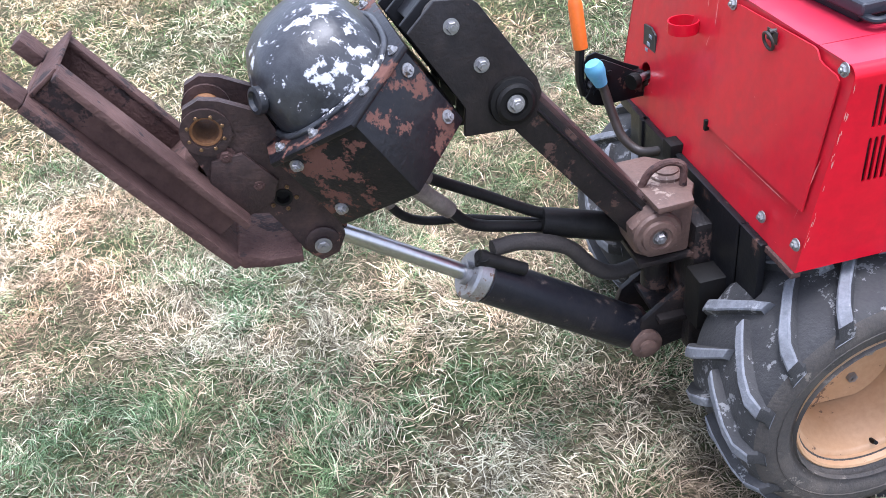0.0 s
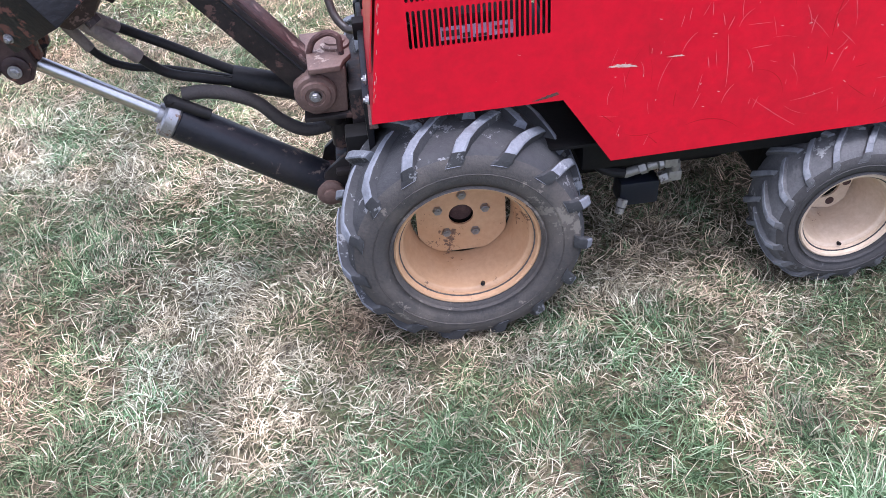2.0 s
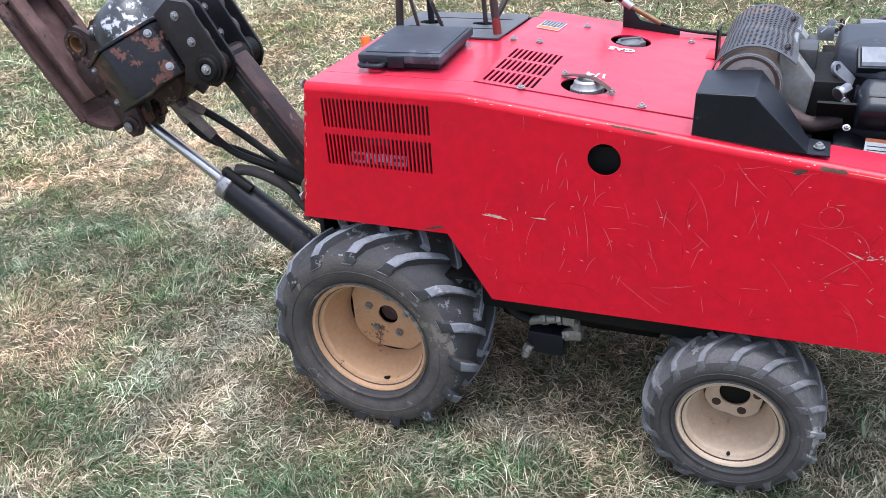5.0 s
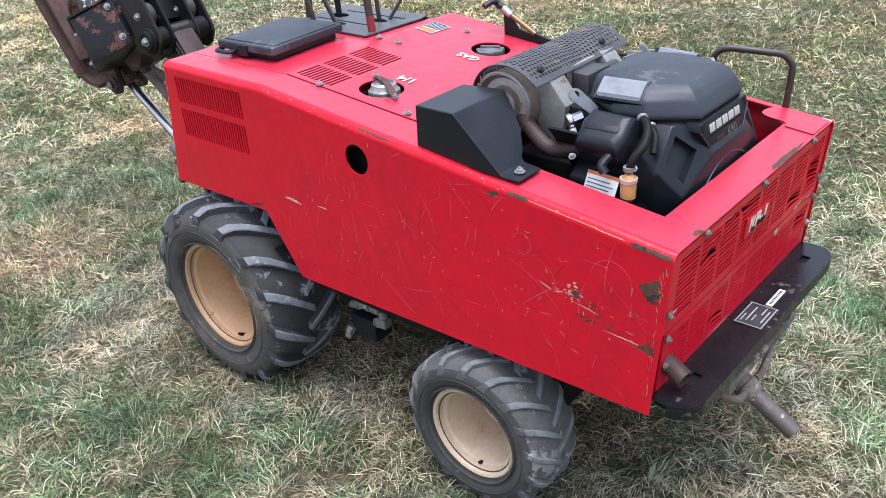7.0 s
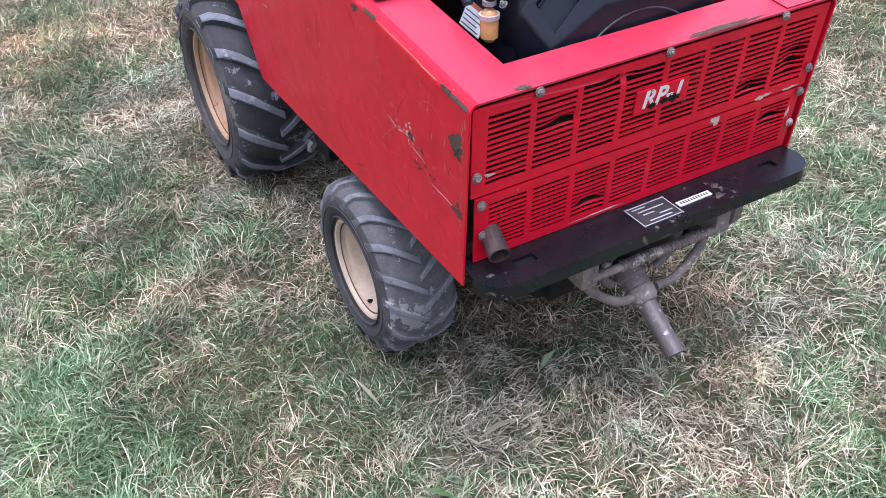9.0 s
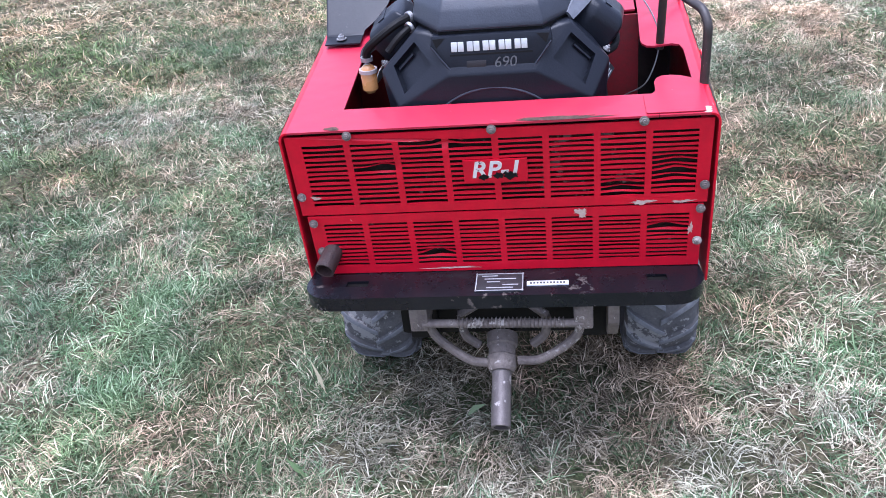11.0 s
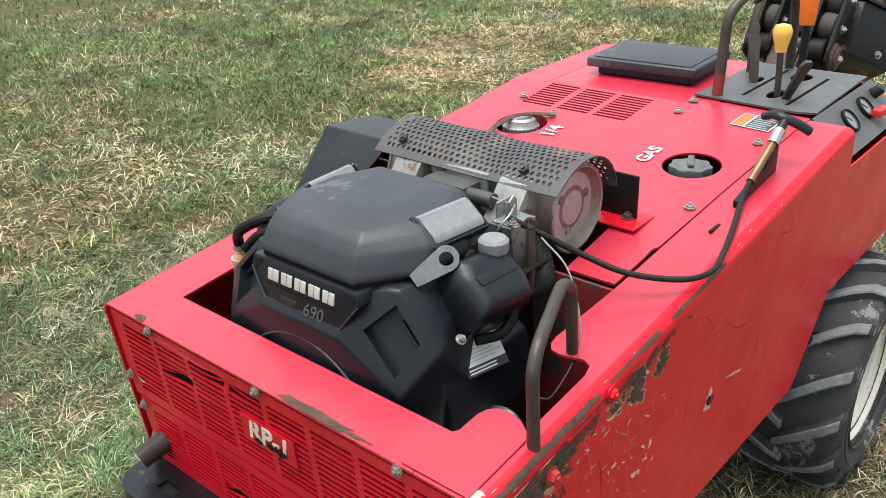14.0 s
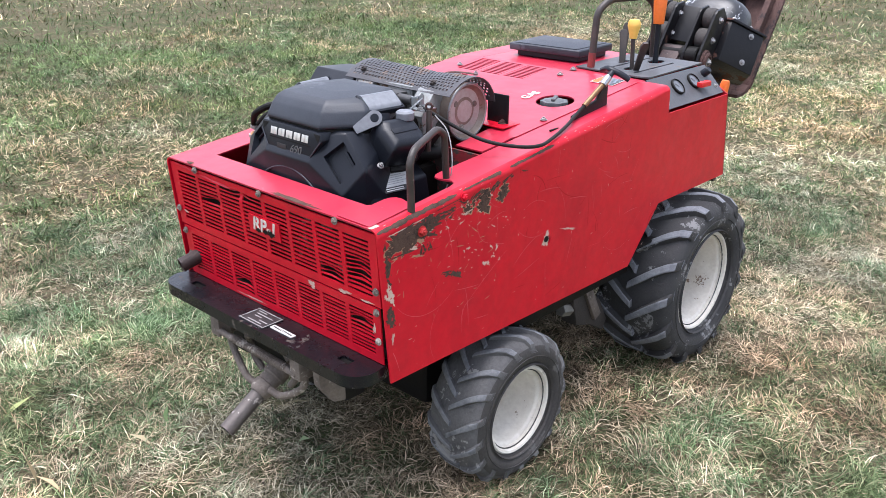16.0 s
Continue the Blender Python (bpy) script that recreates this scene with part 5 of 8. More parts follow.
for s in (-1, 1):
    # sink a window into the shoulder facet
    f = max((q for q in t.faces if q.normal.dot(SN[s]) > 0.95), key=lambda q: q.calc_area())
    rim = f.edges[:]
    bmesh.ops.delete(t, geom=[f], context="FACES_ONLY")
    top = [t.verts.new(facet(s, p, 0.0)) for p in WIN]
    low = [t.verts.new(facet(s, p, -0.017)) for p in WIN]
    ring = [t.edges.new((top[k], top[(k + 1) % 4])) for k in range(4)]
    bmesh.ops.triangle_fill(t, use_beauty=True, edges=rim + ring)
    for k in range(4):
        t.faces.new((top[k], top[(k + 1) % 4], low[(k + 1) % 4], low[k]))
    t.faces.new(low)
part("fan_shroud", t, M_PLASTIC, engine, "black plastic fan shroud with recessed side windows", angle=35)
for s in (-1, 1):
    bm = bmesh.new()
    a_, b_ = facet(s, (1.262, 0.150, 0.872), -0.013), facet(s, (1.258, 0.176, 0.842), -0.013)
    tube(bm, [a_, b_], 0.0035, 6)
    part("window_rib", bm, M_PLASTIC, engine)
# name panel, leaning back
LEAN = Matrix(((1, 0, -0.19, 0.19 * 0.841), (0, 1, 0, 0), (0, 0, 1, 0), (0, 0, 0, 1)))
bm = prism(bmesh.new(), [(-0.104, 0.907), (0.104, 0.907), (0.108, 0.890), (0.068, 0.838), (0.052, 0.830), (-0.052, 0.830), (-0.068, 0.838), (-0.108, 0.890)], "x", 1.250, 1.2990, 0.003, LEAN)
part("face_panel", bm, M_PLASTIC, engine)
for s in (-1, 1):
    # rim line of the panel, and a dark plate for its shoulder notch's shade
    pts = [LEAN @ Vector((1.2995, s * y, z)) for y, z in ((0.106, 0.889), (0.066, 0.837), (0.050, 0.8305), (0.0, 0.8305))]
    part("panel_rim", tube(bmesh.new(), round_path(pts, 0.008), 0.0016, 6), M_PLASTIC_MAT, engine)
    part("notch_shade", prism(bmesh.new(), [(s * 0.080, 0.903), (s * 0.103, 0.902), (s * 0.097, 0.886)], "x", 1.2985, 1.2996, 0, LEAN), M_DARK, engine)
# Dark bar drawn for the shade in the groove under the emblem.
part("groove_shade", prism(bmesh.new(), rect2(-0.073, 0.073, 0.8715, 0.8745), "x", 1.2985, 1.2996, 0, LEAN), M_DARK, engine)
# emblem drawn as five plain blocks, each with a dark slit
for k in range(5):
    y = -0.071 + 0.0280 * k
    bm = bmesh.new()
    for dy in (0.001, 0.0128):
        box(bm, 1.2992, 1.3008, y + dy, y + dy + 0.0105, 0.8790, 0.8955, 0.0006, LEAN)
    part("emblem_shape", bm, M_SILVER_PR, engine)
lettering("690", 0.027, pose(1.2965, 0.024, 0.8565, 90 - 10.8, 0, 90), surf("dim_grey_letters", (0.09, 0.09, 0.09), (0.06, 0.06, 0.06), rough=0.4), engine, "model_number", 0.0008, 0.15)
part("model_bar", box(bmesh.new(), 1.2985, 1.2997, -0.044, -0.010, 0.850, 0.862, 0.0004, LEAN), surf("dim_dark_print", (0.012, 0.009, 0.009), (0.02, 0.014, 0.013), rough=0.5), engine)
# arch of the fan screen
bm = bmesh.new()
path = [(1.3015 + 0.004 * abs(math.cos(a)), 0.150 * math.cos(a), 0.663 + 0.150 * math.sin(a)) for a in [math.pi * k / 24 for k in range(25)]]
tube(bm, path, 0.0022, 8)
part("screen_arch", bm, M_PLASTIC_MAT, engine)
bm = bmesh.new()
lathe(bm, [(0, 0.004), (0.146, 0.004), (0.146, 0), (0, 0)], pose(1.286, 0, 0.655, 0, 90, 0), 36)
part("fan_screen", bm, M_DARK, engine)

# crankcase, cylinders and heads
bm = bmesh.new()
box(bm, 0.86, 1.12, -0.14, 0.14, 0.45, 0.78, 0.03)
box(bm, 0.95, 1.11, -0.12, 0.12, 0.74, 0.90, 0.02)
part("crankcase", bm, M_DARK, engine)
for s in (-1, 1):
    for k in range(6):
        bm = bmesh.new()
        m = pose(1.08, s * (0.10 + 0.013 * k), 0.775 + 0.010 * k, s * -38, 0, 0)
        box(bm, -0.07, 0.05, -0.003, 0.003, -0.06, 0.075, 0.001, m)
        part("cooling_fin", bm, M_DARK, engine)
    # rocker cover
    m = pose(1.136, s * 0.190, 0.878, s * -38, 0, s * -4)
    k0 = 0.84
    bm = bmesh.new()
    loops = []
    for h, k in ((-0.03, 1.0), (0.014, 1.0), (0.028, 0.93), (0.036, 0.80), (0.040, 0.60)):
        loops.append([(m @ Vector((x * k * k0, y * k * k0, 0)) + m.to_3x3() @ Vector((0, 0, h))) for x, y in ((-0.062, -0.05), (0.055, -0.055), (0.068, -0.02), (0.066, 0.05), (-0.05, 0.056), (-0.066, 0.02))])
    loft(bm, loops)
    bevelled(bm, bm.edges[:], 0.009, 3)
    part("rocker_cover", bm, M_PLASTIC, engine, angle=40)
    part("emblem_bar", box(bmesh.new(), -0.035, 0.035, -0.008, 0.006, 0.0395, 0.0415, 0.0005, m), M_PLASTIC, engine)
    for x, y in ((0.068, -0.045), (-0.066, -0.045), (0.068, 0.04)):
        p = m @ Vector((x, y, -0.02))
        part("bolt", hexbolt(bmesh.new(), p, m.to_3x3() @ Vector((0, 0, 1)), 0.0055, 0.007), M_BOLT, engine)
    # lower side cowl
    bm = bmesh.new()
    loft(bm, [[(x, s * y, z) for y, z in ((0.14, 0.825), (0.200, 0.782), (0.216, 0.70), (0.20, 0.60), (0.15, 0.55))] for x in (1.05, 1.14, 1.235)])
    bevelled(bm, bm.edges[:], 0.008, 2)
    part("side_cowl", bm, M_PLASTIC, engine, angle=40)
    # lifting eye
    bm = bmesh.new()
    a = Vector((1.181, 0.164, 0.934)) if s > 0 else Vector((1.036, -0.154, 0.939))
    nv = Vector((0.72, s * 0.62, 0.30)).normalized()
    q_ = Vector((0.014, -0.034, -0.027)) if s > 0 else Vector((0.026, 0.020, -0.030))
    q_ = q_ - nv * q_.dot(nv)
    ev = q_.normalized()
    ew = nv.cross(ev)
    ln_, rr_ = q_.length, 0.0170 if s > 0 else 0.0135
    out_ = [(rr_ * math.cos(t_), rr_ * math.sin(t_)) for t_ in [math.pi * (0.5 + k / 14) for k in range(15)]] + [(ln_, -0.011), (ln_ + 0.010, -0.009), (ln_ + 0.010, 0.009), (ln_, 0.011)]
    sheet(bm, out_, [circle2(0, 0, 0.0098 if s > 0 else 0.0078, 18)], lambda p, q: a + ev * p + ew * q)
    bm.normal_update()
    thicken(bm, 0.007)
    part("lifting_eye", bm, M_LATCH, engine)
bm = bmesh.new()
rod(bm, (1.052, -0.190, 0.900), (1.066, -0.172, 0.906), 0.011, None, 6, 0.001)
rod(bm, (1.046, -0.198, 0.897), (1.053, -0.189, 0.900), 0.015, None, 18, 0.002)
rod(bm, (1.058, -0.205, 0.880), (1.066, -0.196, 0.884), 0.009, None, 6, 0.001)
part("steel_union", bm, M_CHROME, engine)
part("plug_boot", tube(bmesh.new(), smooth_path([(1.165, -0.232, 0.862), (1.160, -0.252, 0.848), (1.170, -0.256, 0.836)]), 0.0095, 10), M_PLASTIC, engine)
# warning labels
u_, v_ = Vector((-0.959, 0.283, 0.047)), Vector((0.232, 0.58, -0.783))
v_ = (v_ - u_ * v_.dot(u_)).normalized()
n_ = v_.cross(u_).normalized()
if n_.z < 0:
    n_ = -n_
m = Matrix(((u_.x, v_.x, n_.x, 1.155), (u_.y, v_.y, n_.y, 0.198), (u_.z, v_.z, n_.z, 0.793), (0, 0, 0, 1)))
part("warning_label", box(bmesh.new(), -0.033, 0.033, -0.020, 0.015, -0.001, 0.001, 0, m), M_LABEL, engine, "white warning label with black print")
part("label_band", box(bmesh.new(), -0.033, 0.033, 0.0155, 0.028, -0.001, 0.001, 0, m), M_LABEL_DK, engine)
for k in range(6):
    part("print_line", box(bmesh.new(), -0.029, 0.029 - 0.010 * (k % 2), -0.017 + 0.005 * k, -0.0157 + 0.005 * k, 0.0011, 0.0016, 0, m), M_PRINT, engine)
for k in range(2):
    part("print_line", box(bmesh.new(), -0.029, 0.015, 0.0185 + 0.0045 * k, 0.0205 + 0.0045 * k, 0.0011, 0.0016, 0, m), M_LABEL, engine)
m = pose(1.148, -0.232, 0.797, 64, 0, -6)
part("warning_label", box(bmesh.new(), -0.038, 0.038, -0.022, 0.022, -0.001, 0.001, 0, m), M_LABEL, engine, "white warning label with orange stripe")
part("label_stripe", box(bmesh.new(), -0.038, 0.038, 0.015, 0.022, 0.0011, 0.0016, 0, m), M_LABEL_OR, engine)
for k in range(4):
    part("print_line", box(bmesh.new(), -0.033, 0.031 - 0.01 * (k % 2), -0.018 + 0.0078 * k, -0.0162 + 0.0078 * k, 0.0011, 0.0016, 0, m), M_LABEL_DK, engine)
# oil filler, breather hose, plug leads
bm = bmesh.new()
lathe(bm, [(0, 0), (0.020, 0), (0.021, 0.004), (0.021, 0.016), (0.017, 0.020), (0, 0.020)], pose(1.107, 0.184, 0.922), 20)
part("oil_cap", bm, M_LATCH, engine, "dull grey oil filler cap")
bm = bmesh.new()
lathe(bm, [(0, 0), (0.024, 0), (0.018, 0.05), (0, 0.05)], pose(1.107, 0.184, 0.874), 18)
part("filler_neck", bm, M_PLASTIC, engine)
part("dipstick_tube", tube(bmesh.new(), smooth_path([(1.045, 0.20, 0.935), (1.048, 0.203, 0.90), (1.05, 0.204, 0.87), (1.05, 0.202, 0.84)]), 0.0065, 10), M_LEVER, engine)
part("dipstick_ring", lathe(bmesh.new(), [(0.007 + 0.0028 * math.cos(a), 0.0028 * math.sin(a)) for a in [k * math.pi / 4 for k in range(8)]], pose(1.045, 0.20, 0.944, 0, 90, 30), 16, True), M_RUST, engine)
for pts, r in (([(1.185, -0.150, 0.918), (1.215, -0.178, 0.912), (1.228, -0.212, 0.892), (1.220, -0.236, 0.870), (1.214, -0.242, 0.846)], 0.0085), ([(1.115, 0.212, 0.87), (1.120, 0.226, 0.845), (1.145, 0.224, 0.826), (1.175, 0.205, 0.822)], 0.0075)):
    part("rubber_hose", tube(bmesh.new(), smooth_path(pts), r, 10), M_DARK, engine)
for pts, r in (([(1.205, -0.150, 0.905), (1.228, -0.172, 0.892), (1.238, -0.195, 0.868)], 0.007),):
    part("rubber_hose", tube(bmesh.new(), smooth_path(pts), r, 10), M_DARK, engine)
for p, q in (((1.188, -0.152, 0.918), (1.194, -0.158, 0.917)), ((1.206, -0.1515, 0.9045), (1.211, -0.156, 0.902))):
    part("hose_clip", rod(bmesh.new(), p, q, 0.0110, None, 16, 0.001), M_BOLT, engine)
# fuel filter
bm = bmesh.new()
lathe(bm, [(0, 0), (0.009, 0), (0.0150, 0.007), (0.0155, 0.044), (0.011, 0.052), (0.006, 0.056), (0, 0.056)], pose(1.214, -0.242, 0.784), 20)
part("fuel_filter", bm, M_AMBER, engine, "amber fuel filter")
part("filter_collar", lathe(bmesh.new(), [(0, 0), (0.0175, 0), (0.0175, 0.007), (0, 0.007)], pose(1.214, -0.242, 0.824), 20), M_CAP, engine)
part("hose_clip", lathe(bmesh.new(), [(0.007, 0), (0.0115, 0), (0.0115, 0.008), (0.007, 0.008)], pose(1.214, -0.242, 0.846), 14, True), M_BOLT, engine)
# starter motor
bm = rod(bmesh.new(), (1.14, 0.232, 0.680), (1.255, 0.236, 0.665), 0.034, seg=24, bev=0.005)
part("starter_motor", bm, M_STEEL, engine)
part("bolt", hexbolt(bmesh.new(), (1.256, 0.236, 0.665), (1, 0, 0), 0.010, 0.01), M_BOLT, engine)

# ---- muffler across the machine, under a perforated shield ----
muf = empty("muffler", parent=plow, label="rusty cross muffler under perforated heat shield")
MX, MZ, MR = 0.868, 0.896, 0.070
bm = bmesh.new()
m, n = along((MX, -0.178, MZ), (MX, 0.165, MZ))
lathe(bm, [(0, 0.012), (0.030, 0.010), (0.052, 0.014), (MR - 0.010, 0.010), (MR - 0.004, 0), (MR, 0.004), (MR, n - 0.004), (MR - 0.004, n), (MR - 0.010, n - 0.010), (0.05, n - 0.016), (0.03, n - 0.011), (0, n - 0.012)], m, 40)
part("canister", bm, M_MUFFLER, muf)
for y, q in ((-0.1785, 1), (0.1655, -1)):
    bm = bmesh.new()
    lathe(bm, [(0, 0.010), (0.012, 0.008), (0.034, 0.013), (0.050, 0.011), (0.062, 0.014), (MR - 0.007, 0.010), (MR - 0.003, 0.0), (MR + 0.0005, 0.001), (MR + 0.0005, 0.004)], pose(MX, y, MZ, -90 * q, 0, 0), 40)
    part("end_cap", bm, M_CAP, muf, "pale rusty end cap")
for y in (-0.176, 0.163):
    bm = bmesh.new()
    lathe(bm, [(MR + 0.003 * math.cos(a), 0.003 * math.sin(a)) for a in [k * math.pi / 4 for k in range(8)]], pose(MX, y, MZ, 90, 0, 0), 40, True)
    part("seam_ring", bm, M_STEEL, muf)
for k in range(3):
    a = 2.2 * k + 0.6
    bm = bmesh.new()
    lathe(bm, [(0, 0), (0.009, 0), (0.006, 0.004), (0, 0.004)], pose(MX + 0.04 * math.cos(a), 0.152, MZ + 0.04 * math.sin(a), -90, 0, 0), 10)
    part("end_rivet", bm, M_DIRT, muf)
# shield: curved sheet with punched holes
SR = 0.083
a0, a1 = radians(36), radians(172)
NY, NA = 33, 20

def shield_put(u, v):
    """u along the muffler, v round it; straightens out past its front edge."""
    a = a0 + (a1 - a0) * v
    # the sheet is buckled and knocked in over its middle
    dent = 0.0012 * math.sin(13 * u + 2.5 * v) * (1 - 0.6 * v) - 0.012 * math.exp(-((u - 0.58) / 0.13) ** 2 - ((v - 0.25) / 0.3) ** 2)
    r = SR + dent
    return Vector((MX + 0.004 + r * math.cos(a) + (0.022 * (1 - v) ** 3), -0.183 + 0.370 * u, MZ + r * math.sin(a) + 0.006))


bm = bmesh.new()
for j in range(NA):
    v0, v1 = j / NA, (j + 1) / NA
    vc = (v0 + v1) / 2
    cuts = [0.0] + [(k + 0.5) / NY for k in range(NY)] + [1.0] if j % 2 else [k / NY for k in range(NY + 1)]
    for u0, u1 in zip(cuts, cuts[1:]):
        uc = (u0 + u1) / 2
        corners = [(u0, v0), (uc, v0), (u1, v0), (u1, vc), (u1, v1), (uc, v1), (u0, v1), (u0, vc)]
        vo = [bm.verts.new(shield_put(*c)) for c in corners]
        if j in (0, NA - 1) or u0 < 0.02 or u1 > 0.98:
            bm.faces.new(vo)
            continue
        du, dv = 0.0034 / 0.370, 0.0034 / (SR * (a1 - a0))
        vi = [bm.verts.new(shield_put(uc + du * math.cos(b), vc + dv * math.sin(b))) for b in [radians(q) for q in (225, 270, 315, 0, 45, 90, 135, 180)]]
        for k in range(8):
            bm.faces.new((vo[k], vo[(k + 1) % 8], vi[(k + 1) % 8], vi[k]))
bmesh.ops.remove_doubles(bm, verts=bm.verts, dist=0.0004)
part("heat_shield", bm, M_SHIELD, muf, "sooty perforated heat shield", solid=0.002, angle=60)
for y in (-0.135, 0.111):
    part("bolt", hexbolt(bmesh.new(), shield_put((y + 0.183) / 0.370, 0.13), (0.6, 0, 0.8), 0.0082, 0.009, False), M_LEVER, muf)
M_COWL = surf("rusty_zinc", (0.26, 0.28, 0.28), (0.17, 0.13, 0.10), rough=0.5, metal=0.25, scale=12, wear=((0.11, 0.065, 0.04), 0.56, 18.0, 0.8))
# exhaust manifold tubes and zinc brackets between engine and muffler
for s in (-1, 1):
    part("exhaust_tube", tube(bmesh.new(), smooth_path([(1.06, s * 0.17, 0.832), (1.0, s * 0.19, 0.828), (0.95, s * 0.18 - 0.03 * (s > 0), 0.850), (0.90 + 0.03 * (s > 0), s * 0.15 - 0.03 * (s > 0), 0.872)]), 0.0165, 14), M_FOOT if s < 0 else M_DARK, muf)
    bm = bmesh.new()
    prism(bm, [(0.925, 0.965), (0.955, 0.955), (1.00, 0.90), (0.99, 0.82), (0.94, 0.80), (0.925, 0.86)], "y", s * 0.105 - 0.028, s * 0.105 + 0.028, 0.004)
    part("zinc_cowl", bm, M_COWL, muf)
bm = bmesh.new()
box(bm, 0.945, 0.955, -0.06, 0.055, 0.84, 0.955, 0.003)
part("carburettor_plate", bm, M_COWL, muf)
bm = bmesh.new()
box(bm, 0.955, 1.00, -0.045, 0.045, 0.86, 0.945, 0.01)
rod(bm, (0.985, 0.02, 0.93), (0.985, 0.09, 0.93), 0.012)
part("carburettor", bm, surf("dull_dark_alloy", (0.075, 0.075, 0.076), (0.035, 0.03, 0.028), rough=0.5, metal=0.4, scale=20), muf)
bm = bmesh.new()
box(bm, 0.940, 0.946, 0.055, 0.085, 0.90, 0.95, 0.001)
part("bracket_tab", bm, M_ZINC, muf)
# throttle linkage: thin bent plates, a lever and wires
bm = bmesh.new()
box(bm, 0.992, 1.030, 0.128, 0.131, 0.918, 0.952, 0.001, None)
box(bm, 0.992, 1.042, 0.131, 0.172, 0.926, 0.929, 0.001, None)
prism(bm, [(1.012, 0.926), (1.024, 0.926), (1.030, 0.958), (1.020, 0.966), (1.012, 0.958)], "y", 0.150, 0.153, 0.0006)
part("throttle_plate", bm, M_ZINC, engine)
part("throttle_wire", tube(bmesh.new(), smooth_path([(1.020, 0.155, 0.952), (1.045, 0.165, 0.948), (1.060, 0.160, 0.935), (1.062, 0.150, 0.915)]), 0.0018, 6), M_ZINC, engine)
part("throttle_wire", tube(bmesh.new(), [(1.000, 0.10, 0.944), (1.022, 0.158, 0.950)], 0.0016, 6), M_ZINC, engine)
for x, y in ((1.002, 0.140), (1.034, 0.162)):
    part("bolt", hexbolt(bmesh.new(), (x, y, 0.929), (0, 0, 1), 0.006, 0.006), M_BOLT, engine)
# bracket beside the muffler
bm = bmesh.new()
box(bm, 0.765, 0.771, 0.146, 0.213, 0.853, 0.929, 0.002)
part("muffler_bracket", bm, M_BLACK, plow)
part("bracket_foot", box(bmesh.new(), 0.742, 0.812, 0.150, 0.232, 0.8530, 0.8565, 0.001), M_RED, plow)
part("bolt", hexbolt(bmesh.new(), (0.775, 0.200, 0.8565), (0, 0, 1), 0.008, 0.008), M_RUST, plow)

# ---- black belt guard beside the muffler ----
t = bmesh.new()
V = {k: t.verts.new(p) for k, p in dict(a=(0.783, -0.364, 0.850), b=(0.786, -0.364, 0.938), c=(0.897, -0.376, 0.943), d=(1.003, -0.368, 0.834), e=(0.786, -0.210, 0.938), f=(0.783, -0.210, 0.853), g=(0.897, -0.207, 0.943), h=(0.930, -0.221, 0.909), i=(0.960, -0.240, 0.878), j=(0.984, -0.266, 0.8535), k=(0.996, -0.286, 0.841), l=(1.003, -0.289, 0.834), m=(1.045, -0.289, 0.829), n=(1.045, -0.364, 0.829), o=(0.96, -0.372, 0.835)).items()}
for f_ in ("bcge", "cdlkjihg", "dnml", "aodcb", "abef"):
    t.faces.new([V[k] for k in f_])
bmesh.ops.recalc_face_normals(t, faces=t.faces[:])
if max(t.faces, key=lambda q: q.calc_center_median().z).normal.z < 0:
    bmesh.ops.reverse_faces(t, faces=t.faces[:])
bevelled(t, [e for e in t.edges if len(e.link_faces) == 2], 0.004, 3)
guard = part("belt_guard", t, M_GUARD, plow, "black folded steel guard", solid=0.003)
part("bolt", hexbolt(bmesh.new(), (1.024, -0.332, 0.8325), (0, 0, 1), 0.008, 0.008), M_BOLT, guard)

# ---- filler caps ----
bm = bmesh.new()
z0 = ztop(0.52)
lathe(bm, [(0, 0), (0.036, 0), (0.036, 0.012), (0.032, 0.016), (0.030, 0.026), (0.024, 0.030), (0.022, 0.024), (0, 0.024)], pose(0.527, -0.193, z0 - 0.012), 28)
capA = part("oil_filler_cap", bm, M_BOLT, plow, "ribbed steel filler cap with strap")
for k in range(28):
    a = 2 * math.pi * k / 28
    part("rib", box(bmesh.new(), 0.0355, 0.0385, -0.0018, 0.0018, 0, 0.012, 0, Matrix.Translation((0.527, -0.193, z0 - 0.012)) @ Matrix.Rotation(a, 4, "Z")), M_BOLT, capA)
for p_ in ((0.590, -0.2215), (0.465, -0.1565)):
    part("strap_bolt", hexbolt(bmesh.new(), (p_[0], p_[1], ztop(p_[0]) + 0.008), (0, 0, 1), 0.006, 0.006), M_BOLT, capA)
part("strap", tube(bmesh.new(), smooth_path([(0.592, -0.222, z0 + 0.001), (0.572, -0.214, z0 + 0.012), (0.540, -0.198, z0 + 0.0225), (0.500, -0.176, z0 + 0.020), (0.462, -0.155, ztop(0.462) + 0.006)]), 0.0085, 8, 0.3), M_RUST, capA)
bm = bmesh.new()
z1 = ztop(0.546)
rim_ = [(0.546 + r_ * math.cos(a_), 0.195 + r_ * math.sin(a_)) for a_, r_ in ((2 * math.pi * k / 56, 0.0365 + 0.0022 * math.tanh(3 * math.cos(7 * 2 * math.pi * k / 56))) for k in range(56))]
prism(bm, rim_, "z", z1 - 0.016, z1 + 0.003, 0.002)
lathe(bm, [(0, 0.0028), (0.028, 0.0028), (0.024, 0.0065), (0.012, 0.0085), (0, 0.009)], pose(0.546, 0.195, z1), 28)
box(bm, -0.026, 0.026, -0.006, 0.006, 0.006, 0.0125, 0.003, pose(0.546, 0.195, z1, 0, 0, 25))
part("fuel_cap", bm, surf("grey_plastic", (0.075, 0.080, 0.086), (0.125, 0.13, 0.135), rough=0.5, scale=30), plow, "grey plastic fuel cap")
